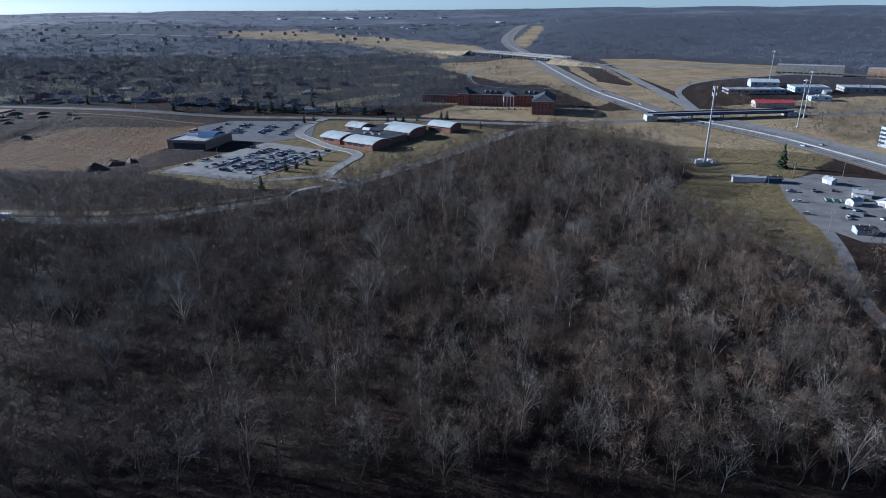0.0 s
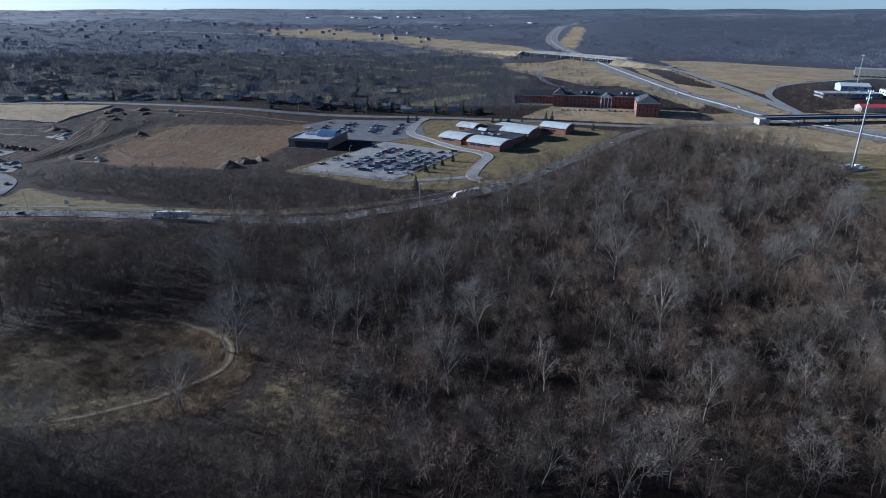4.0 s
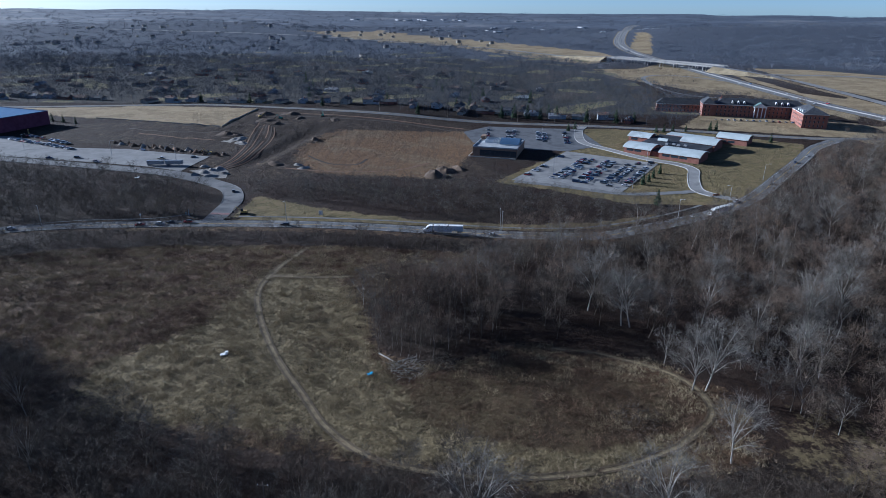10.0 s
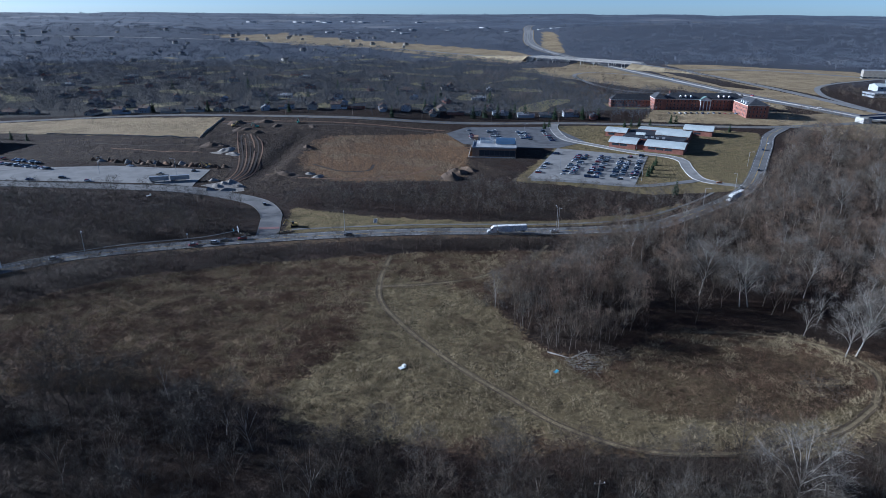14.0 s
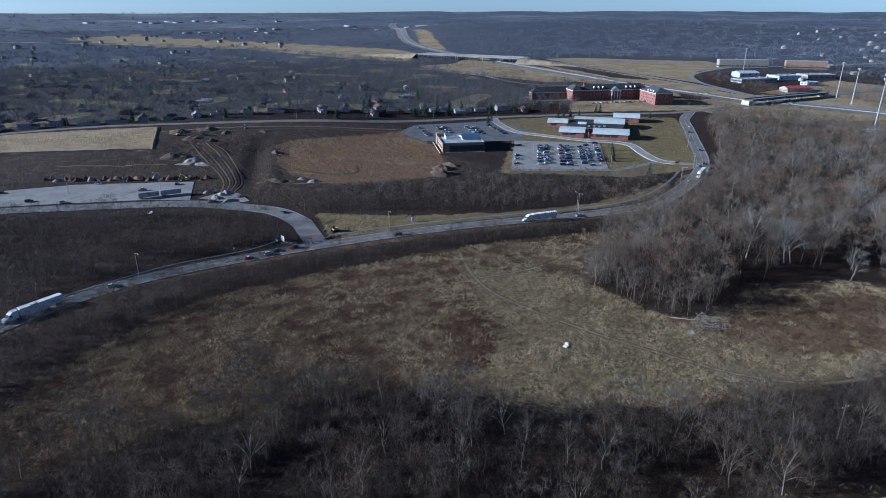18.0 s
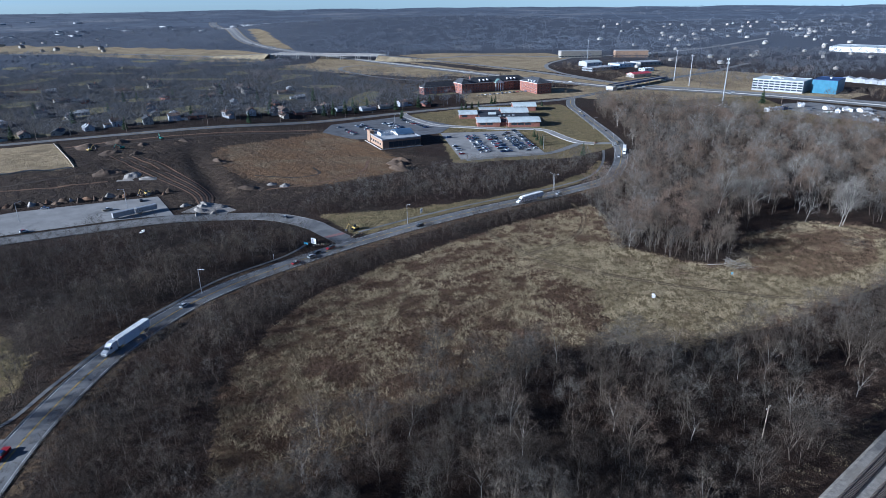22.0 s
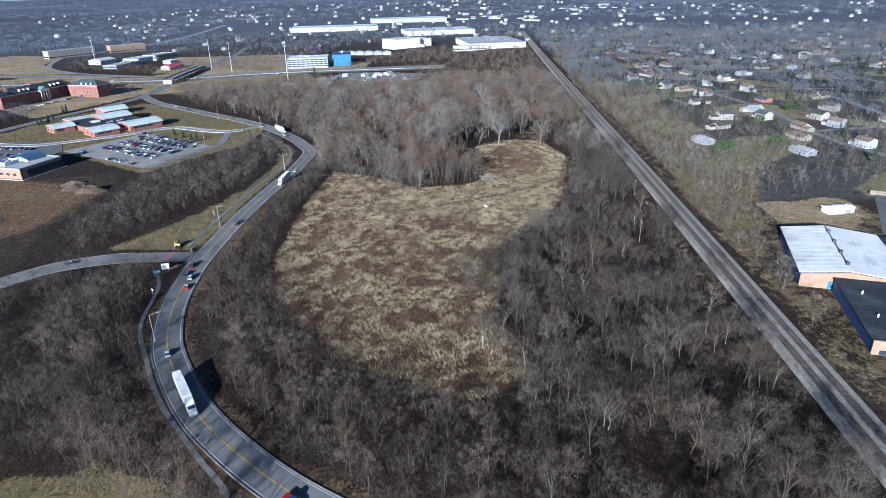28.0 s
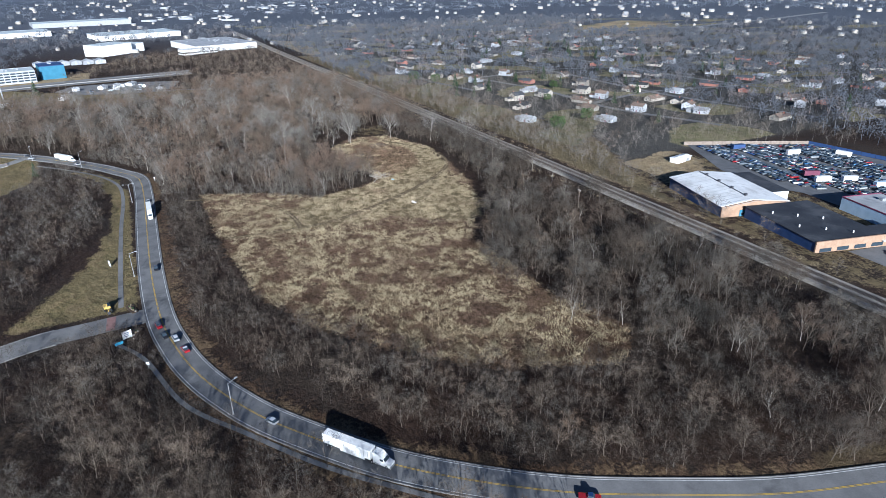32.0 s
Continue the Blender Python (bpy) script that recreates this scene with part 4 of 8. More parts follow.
def puff(seed, height, width, n, w, ln):
    """A far bare tree: a trunk, a few limbs and a rounded crown of short twigs in lumps."""
    rs = np.random.RandomState(seed)
    V, F = [], []
    sliver(V, F, np.zeros(3), np.array([0, 0, height * 0.75]), w * 0.9, rs)
    lumps = [np.array([rs.normal() * 0.2 * width, rs.normal() * 0.2 * width, height * rs.uniform(0.5, 0.78)]) for k in range(5)]
    for i in range(n):
        d = rs.normal(size=3)
        d /= np.linalg.norm(d)
        p = lumps[i % 5] + d * rs.uniform(0.5, 1.0) * (0.27 * width, 0.27 * width, 0.24 * height)
        t = d + rs.normal(size=3) * 0.6
        t *= ln * rs.uniform(0.6, 1.2) / np.linalg.norm(t)
        sliver(V, F, p - t * 0.4, p + t * 0.6, w, rs)
    return [(np.array(V), np.array(F), 0)]


PUFFS = [puff(200 + i, 13, 12, 54, 0.21, 1.6) for i in range(6)]
SOUTH_PUFFS = [puff(240 + i, 13, 11, 95, 0.3, 1.4) for i in range(6)]
HN = spots([(-900, 760), (-60, 720), (-120, 900), (-300, 1150), (-900, 1250)], 56, 31, 0.7, [(NORTH_ROAD, 16)])
HS = spots([(-300, -140), (-20, 20), (420, 20), (620, -60), (560, -480), (-60, -620), (-330, -330)], 44, 32, 0.6, [SALVAGE] + [(q, 11) for q in STREETS])
CLUMPS = [puff(220 + i, 12, 30, 40, 0.55, 2.3) for i in range(6)]
OPEN_E = [(250, 700), (330, 480), (560, 540), (700, 700), (700, 1000), (330, 860)]
HALLS = [(330, 520), (340, 410), (540, 330), (560, 100), (780, 60), (800, 420), (520, 480)]
def woods(name, pts, protos, lo, hi, seed, mat, label):
    scatter(name, protos, pts, sized(pts, lo, hi, seed), seed + 1, [mat], label, "woodland")


def off_houses(pts, houses, gap):
    """Leaves out the trees that would stand in a house or right before it."""
    keep = np.ones(len(pts), bool)
    for x, y in houses:
        keep &= (pts[:, 0] - x + 0.35 * gap) ** 2 + (pts[:, 1] - y - 0.35 * gap) ** 2 > gap * gap
    return pts[keep]


def thinned(pts, seed, size, share):
    """Keeps the share of points where slow noise is high, so that trees stand in groups."""
    v = np.array([noise.noise((x / size + seed, y / size, seed * 3.1)) for x, y in pts])
    return pts[v > np.quantile(v, 1 - share)]


suburb_n = spots([(-1100, 700), (-900, 715), (-640, 732), (-545, 738), (-449, 720), (-350, 700), (-232, 690), (-121, 684), (-24, 665), (10, 700), (-30, 770), (20, 790), (120, 800), (60, 900), (20, 1000), (-10, 1120), (-20, 1370), (-900, 1400), (-1300, 1300)], 10.4, 50, 0.97, [WEST_FIELD, (NORTH_ROAD, 12), (LOOP, 10)] + DRY_FIELDS)
woods("woodland_suburb_north", suburb_n, PUFFS, 0.65, 1.3, 51, M_TWIG_HAZED, "bare winter trees among the northern houses")
suburb_s = spots([(-560, 70), (-560, 84), (700, 76), (900, 60), (900, -700), (-60, -760), (-340, -420), (-400, -140), (-300, -30), (-325, 40), (-365, 62), (-430, 76), (-500, 84)], 11.5, 53, 0.9, [SALVAGE, SANDY, (RAILLINE, 11), BRICK_LOT] + [(q, 9) for q in STREETS] + DRY_FIELDS[5:])
suburb_s = off_houses(suburb_s, HS, 9.5)
near_s = (suburb_s[:, 1] > -130) & (suburb_s[:, 0] < 60)
scatter("woodland_suburb_near", SLIM_TREES, suburb_s[near_s], sized(suburb_s[near_s], 0.75, 1.3, 63), 64, [M_BARK_MID, M_TWIG_TAN, M_TWIG, M_TWIG_GREY], "bare winter trees round the nearest houses", "woodland")
suburb_s = thinned(suburb_s[~near_s], 3, 30, 0.86)
woods("woodland_suburb_south", suburb_s, SOUTH_PUFFS, 0.65, 1.4, 54, M_TWIG_HAZED, "bare winter trees among the southern houses")
rail_s = spots([(-640, 20), (-640, 84), (420, 76), (420, 30), (-120, 20), (-250, 34), (-318, 52), (-372, 66), (-440, 80), (-500, 86), (-560, 70)], 9.4, 65, 0.9, [(RAILLINE, 9.5), SANDY])
scatter("woodland_railside", SLIM_TREES, rail_s, sized(rail_s, 0.55, 1.15, 66), 67, [M_BARK_MID, M_TWIG_TAN, M_TWIG_WARM, M_TWIG_GREY], "bare trees and saplings along the railway bank", "woodland")
rail_n = spots([(140, 108), (160, 200), (215, 300), (300, 310), (330, 420), (540, 320), (560, 104)], 9.5, 55, 0.9, [(YARD_DRIVE, 8), YARD_LOT, HALLS, (HWY_A, 14), (HWY_B, 14)])
woods("woodland_railway", rail_n, PUFFS, 0.6, 1.1, 56, M_TWIG, "bare brushy wood along the railway")
hwy_w = spots([(250, 540), (300, 400), (330, 330), (330, 500), (260, 660), (140, 780), (120, 640), (200, 600)], 7.5, 57, 0.75, [(HWY_A, 14), (HWY_B, 14), (NORTH_ROAD, 10), GRASS_STRIP])
woods("woodland_motorway", hwy_w, PUFFS, 0.3, 0.6, 58, M_TWIG, "low bare brush along the motorway")
dorm_w = spots([(-40, 765), (130, 752), (190, 800), (130, 900), (60, 930), (-30, 960)], 10, 68, 0.8)
woods("woodland_hall", dorm_w, PUFFS, 0.6, 1.0, 69, M_TWIG, "bare trees behind the residence hall")
loop_w = np.vstack([spots(SCRUB[0], 9, 71, 0.85, [(HWY_A, 18), (HWY_B, 9)]), spots(SCRUB[1], 9, 72, 0.85, [(HWY_B, 9), (RAMP, 7)]), spots([(310, 660), (330, 770), (400, 800), (350, 730), (345, 665)], 7, 75, 0.8), spots([(340, 480), (420, 520), (430, 610), (345, 615), (330, 560)], 8, 76, 0.7),
    spots([(60, 1000), (110, 1010), (130, 1120), (95, 1150), (62, 1110)], 10, 79, 0.8, [(LOOP, 8)]), spots([(10, 1150), (60, 1200), (150, 1220), (150, 1262), (20, 1260)], 10, 73, 0.85, [(LOOP, 8), (HWY_A, 18)])])
woods("woodland_interchange", loop_w, PUFFS, 0.35, 0.8, 74, M_TWIG, "brown thickets inside the interchange loops")
woods("woodland_island", np.vstack([spots([(300, 560), (420, 500), (470, 560), (340, 660)], 11, 60, 0.6), thinned(spots([(300, 700), (420, 560), (560, 540), (760, 700), (760, 960), (560, 940), (330, 860)], 13, 62, 0.9, [(RAMP, 9), (HWY_D, 14), (HWY_B, 10)]), 8, 60, 0.4)]), PUFFS, 0.3, 0.6, 61, M_TWIG, "low bare thicket between the carriageways")
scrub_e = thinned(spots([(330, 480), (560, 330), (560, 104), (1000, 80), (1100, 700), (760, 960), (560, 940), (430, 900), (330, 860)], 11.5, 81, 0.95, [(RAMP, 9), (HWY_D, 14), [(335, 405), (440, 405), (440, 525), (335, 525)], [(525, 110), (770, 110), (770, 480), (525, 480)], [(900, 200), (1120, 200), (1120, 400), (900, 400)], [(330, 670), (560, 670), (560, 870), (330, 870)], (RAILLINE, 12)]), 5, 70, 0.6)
woods("woodland_scrub", scrub_e, PUFFS, 0.4, 1.0, 82, M_TWIG_HAZED, "bare scrub and trees among the halls")
# The outer rings take the twig colour with haze painted in.
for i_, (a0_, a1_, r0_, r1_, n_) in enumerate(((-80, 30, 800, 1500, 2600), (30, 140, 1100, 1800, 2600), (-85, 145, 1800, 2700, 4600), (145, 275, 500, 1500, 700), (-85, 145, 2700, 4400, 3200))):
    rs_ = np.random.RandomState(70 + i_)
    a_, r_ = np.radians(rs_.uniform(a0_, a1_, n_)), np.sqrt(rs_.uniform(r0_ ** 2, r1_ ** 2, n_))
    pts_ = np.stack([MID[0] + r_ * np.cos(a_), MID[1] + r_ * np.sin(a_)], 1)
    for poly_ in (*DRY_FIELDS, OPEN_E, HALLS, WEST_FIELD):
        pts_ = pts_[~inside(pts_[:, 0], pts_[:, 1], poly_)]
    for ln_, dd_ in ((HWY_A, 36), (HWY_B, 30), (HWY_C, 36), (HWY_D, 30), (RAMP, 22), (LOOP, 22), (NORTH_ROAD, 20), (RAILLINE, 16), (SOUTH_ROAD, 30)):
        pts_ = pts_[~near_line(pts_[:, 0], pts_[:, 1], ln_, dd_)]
    woods("distant_woods", pts_, CLUMPS if i_ else SOUTH_PUFFS, 0.75, 1.3, 80 + i_, M_TWIG_HAZED_FAR if i_ else M_TWIG_HAZED, "wide bare winter woods in the distance")

# ---- parts and boxes ----
def part(name, bm, mat, parent, label="", at=None, turn=0.0):
    me = bpy.data.meshes.new(name)
    bm.to_mesh(me)
    bm.free()
    for m in (mat if isinstance(mat, (list, tuple)) else [mat]):
        me.materials.append(m)
    ob = new(name, me)
    ob.parent = parent
    if at is not None:
        ob.matrix_basis = pose(*at, 0, 0, turn)
    return tagged(ob, label) if label else ob


def box(bm, a, b, mi=0, taper=0.0):
    (x0, y0, z0), (x1, y1, z1) = a, b
    t = taper
    vs = [bm.verts.new(c) for c in ((x0, y0, z0), (x1, y0, z0), (x1, y1, z0), (x0, y1, z0), (x0 + t, y0 + t, z1), (x1 - t, y0 + t, z1), (x1 - t, y1 - t, z1), (x0 + t, y1 - t, z1))]
    for f in ((3, 2, 1, 0), (4, 5, 6, 7), (0, 1, 5, 4), (1, 2, 6, 5), (2, 3, 7, 6), (3, 0, 4, 7)):
        bm.faces.new([vs[i] for i in f]).material_index = mi
    return bm


def boxes(*ab):
    bm = bmesh.new()
    for a, b in ab:
        box(bm, a, b)
    return bm


def prism(bm, outline, axis, lo, hi, mi=0):
    """An outline in the two other axes, drawn out along one axis."""
    def put(u, v, w):
        return {"x": (w, u, v), "y": (u, w, v), "z": (u, v, w)}[axis]
    a = [bm.verts.new(put(u, v, lo)) for u, v in outline]
    b = [bm.verts.new(put(u, v, hi)) for u, v in outline]
    n = len(outline)
    fs = [bm.faces.new(a), bm.faces.new(b[::-1])]
    for i in range(n):
        fs.append(bm.faces.new([a[i], b[i], b[(i + 1) % n], a[(i + 1) % n]]))
    for f in fs:
        f.material_index = mi
    bmesh.ops.recalc_face_normals(bm, faces=fs)
    return bm


def rod(bm, p0, p1, r0, r1=None, n=8, mi=0):
    r1 = r0 if r1 is None else r1
    p0, p1 = Vector(p0), Vector(p1)
    q = (p1 - p0).to_track_quat("Z", "Y")
    a = [bm.verts.new(p0 + q @ Vector((r0 * math.cos(2 * math.pi * k / n), r0 * math.sin(2 * math.pi * k / n), 0))) for k in range(n)]
    b = [bm.verts.new(p1 + q @ Vector((r1 * math.cos(2 * math.pi * k / n), r1 * math.sin(2 * math.pi * k / n), 0))) for k in range(n)]
    fs = [bm.faces.new(a[::-1]), bm.faces.new(b)] + [bm.faces.new([a[k], a[(k + 1) % n], b[(k + 1) % n], b[k]]) for k in range(n)]
    for f in fs:
        f.material_index = mi
    return bm


def thing(name, x, y, turn, label, category, group="", lift=0.0):
    ob = new(name)
    ob.empty_display_size = 0.5
    ob.matrix_basis = pose(x, y, land(x, y) + lift, 0, 0, turn)
    return tagged(ob, label, category, group)


def window_mesh(w, h, frame_mat):
    """A framed window in one piece: a shallow box whose front is drawn in twice, round a sunk pane."""
    bm = box(bmesh.new(), (-w / 2, -0.1, 0), (w / 2, 0.06, h))
    bm.faces.ensure_lookup_table()
    front = min(bm.faces, key=lambda f: f.calc_center_median().y)
    bmesh.ops.inset_individual(bm, faces=[front], thickness=0.12)
    bmesh.ops.inset_individual(bm, faces=[front], thickness=0.02, depth=-0.06)
    front.material_index = 1
    me = bpy.data.meshes.new("window")
    bm.to_mesh(me)
    bm.free()
    me.materials.append(frame_mat)
    me.materials.append(M_GLASS)
    return me


WIN_SMALL, WIN_TALL, WIN_WIDE = window_mesh(1.1, 1.3, M_WHITE), window_mesh(1.2, 1.9, M_WHITE), window_mesh(3.2, 1.6, M_WHITE)
WIN_BAND = window_mesh(6.0, 1.8, M_DARKSTEEL)


def window(mesh, parent, at, turn=0.0):
    o = new("window", mesh)
    o.parent = parent
    o.matrix_basis = pose(*at, 0, 0, turn)
    return o


def vault(bm, x0, x1, y0, y1, z, rise, thick=0.35, over=1.0, n=10):
    """A barrel roof whose axis runs along x."""
    y0, y1 = y0 - over, y1 + over
    top = [(y0 + (y1 - y0) * k / n, z + rise * (1 - (2 * k / n - 1) ** 2)) for k in range(n + 1)]
    low = [(y, zz - thick) for y, zz in reversed(top)]
    a = [bm.verts.new((x0 - over, y, zz)) for y, zz in top + low]
    b = [bm.verts.new((x1 + over, y, zz)) for y, zz in top + low]
    m = len(a)
    for i in range(m):
        bm.faces.new([a[i], b[i], b[(i + 1) % m], a[(i + 1) % m]])
    for k in range(n):
        for s in (a, b):
            bm.faces.new([s[k], s[k + 1], s[m - 2 - k], s[m - 1 - k]])
    bmesh.ops.recalc_face_normals(bm, faces=bm.faces)
    return bm


def gable_wall(bm, w, d, h, rise):
    prism(bm, [(-w / 2, -1.0), (w / 2, -1.0), (w / 2, h), (0, h + rise), (-w / 2, h)], "y", -d / 2, d / 2)
    return bm


def gable_roof(bm, w, d, h, rise, over=0.5, thick=0.22):
    s = rise / (w / 2)
    for sgn in (1, -1):
        prism(bm, [(0, h + rise + 0.03), (sgn * (w / 2 + over), h - s * over + 0.03), (sgn * (w / 2 + over), h - s * over + thick + 0.03), (0, h + rise + thick + 0.03)], "y", -d / 2 - over, d / 2 + over)
    return bm


# ---- the school: brick wings under pale barrel roofs ----
def school():
    t = thing("school", -112, 549, -36, "red brick school wings with pale barrel-vaulted metal roofs", "school", lift=0.8)
    wings = [(-1, 2, 22, 25, 4.4, 2.6), (31, -1, 63, 22, 4.6, 2.8), (-17, 50, 2, 67, 4.8, 2.6), (30, 53, 59, 76, 5.6, 3.0), (49, 94, 75, 112, 5.6, 3.0)]
    for x0, y0, x1, y1, h, rise in wings:
        w = part("wing_wall", prism(bmesh.new(), [(y0, -2), (y1, -2), (y1, h)] + [(y1 + (y0 - y1) * k / 8, h + rise * 0.9 * (1 - (2 * k / 8 - 1) ** 2)) for k in range(1, 8)] + [(y0, h)], "x", x0, x1), M_BRICK, t)
        part("vaulted_roof", vault(bmesh.new(), x0, x1, y0, y1, h + 0.2, rise), M_ROOF_PALE, t, "pale curved metal roof")
        part("fascia", boxes(((x0 - 0.9, y0 - 0.95, h - 0.45), (x1 + 0.9, y0 - 0.7, h - 0.05))), M_WHITE, t)
        n = int((x1 - x0 - 6) / 7)
        for k in range(n):
            window(WIN_BAND, t, (x0 + 5.5 + 7 * k, y0 - 0.02, 1.5))
        for k in range(2):
            window(WIN_WIDE, t, (x0 - 0.02, y0 + 6 + 8 * k, 1.5), -90)
    part("link_block", boxes(((4, 27, -2), (29, 74, 4.6)), ((22.1, 4, -2), (30.9, 26.9, 3.4)), ((29.1, 24, -2), (58, 51, 4.4))), M_BRICK, t)
    part("flat_roof", boxes(((3.6, 26.6, 4.6), (29, 74.4, 5.0)), ((22.2, 4, 3.4), (30.8, 26.5, 3.7)), ((29.05, 23.8, 4.4), (58.3, 51.4, 4.75))), M_ROOF_TAR, t, "dark flat roof between the wings")
    part("back_block", boxes(((8, 76, -2), (48, 92, 4.8))), M_BRICK, t)
    part("back_roof", boxes(((7.6, 77.5, 4.8), (48.3, 92.4, 5.2))), M_ROOF_PALE, t)
    part("entrance_canopy", vault(bmesh.new(), 14, 22, 40, 45, 6.0, 1.8, 0.3, 0.3), M_ROOF_PALE, t)
    for k in range(4):
        part("rooftop_unit", boxes(((24 + 5 * k, 30 + 3 * (k % 2), 5.0), (26.4 + 5 * k, 32 + 3 * (k % 2), 6.3))), M_STEEL, t)


def clinic():
    t = thing("clinic", -241, 531, -13, "low tan brick clinic with flat roof and sky-tinted vault", "clinic")
    t.scale = (1, 1, 1.2)
    L, D, h = 37, 42, 6.0
    part("wall", boxes(((0, 0, -2), (L, D, h))), M_BRICK_TAN, t)
    part("glass_front", boxes(((6, -0.25, 0.4), (L - 0.4, -0.003, 4.6))), M_GLASS, t, "dark glazed front")
    for k in range(8):
        part("mullion", boxes(((6.2 + 4.2 * k, -0.4, 0.3), (6.4 + 4.2 * k, -0.26, 4.7))), M_DARKSTEEL, t)
    part("roof", boxes(((0.4, 0.4, h), (L - 0.4, D - 0.4, h + 0.15))), M_ROOF_GREY, t)
    part("parapet", boxes(((-0.2, -0.2, h), (L + 0.2, 0.38, h + 0.8)), ((-0.2, D - 0.38, h), (L + 0.2, D + 0.2, h + 0.8)), ((-0.2, 0.39, h), (0.38, D - 0.39, h + 0.8)), ((L - 0.38, 0.39, h), (L + 0.2, D - 0.39, h + 0.8))), M_STEEL, t)
    part("brick_tower", boxes(((-0.6, D - 9, -2), (3.5, D - 1, 8.6))), M_BRICK_TAN, t, "tall brick corner pier")
    part("blue_vault", vault(bmesh.new(), L - 17, L - 1, 14, 34, h + 1.2, 2.4, 0.3, 0.2), M_BLUE_SKY_ROOF, t, "curved metal roof tinted blue for reflected sky")
    part("vault_wall", boxes(((L - 16.5, 14.4, h + 0.16), (L - 1.4, 33.6, h + 1.3))), M_WHITE, t)
    for k in range(5):
        window(WIN_WIDE, t, (-0.03, 6 + 6.2 * k, 2.0), -90)
    part("service_screen", boxes(((6, 20, h + 0.15), (18, 20.3, h + 2.2)), ((6, 30, h + 0.15), (18, 30.3, h + 2.2)), ((6, 20.31, h + 0.15), (6.3, 29.99, h + 2.2))), M_WHITE, t, "white rooftop screen")
    for k in range(3):
        part("rooftop_unit", boxes(((8 + 3.2 * k, 22 + 2 * k, h + 0.15), (10.2 + 3.2 * k, 24.2 + 2 * k, h + 1.7))), M_STEEL, t)
    part("kerb_wall", boxes(((-3, -4, -1.5), (-2.6, D, 0.5)), ((-2.59, -4, -1.5), (L, -3.6, 0.5))), M_CONCRETE, t)


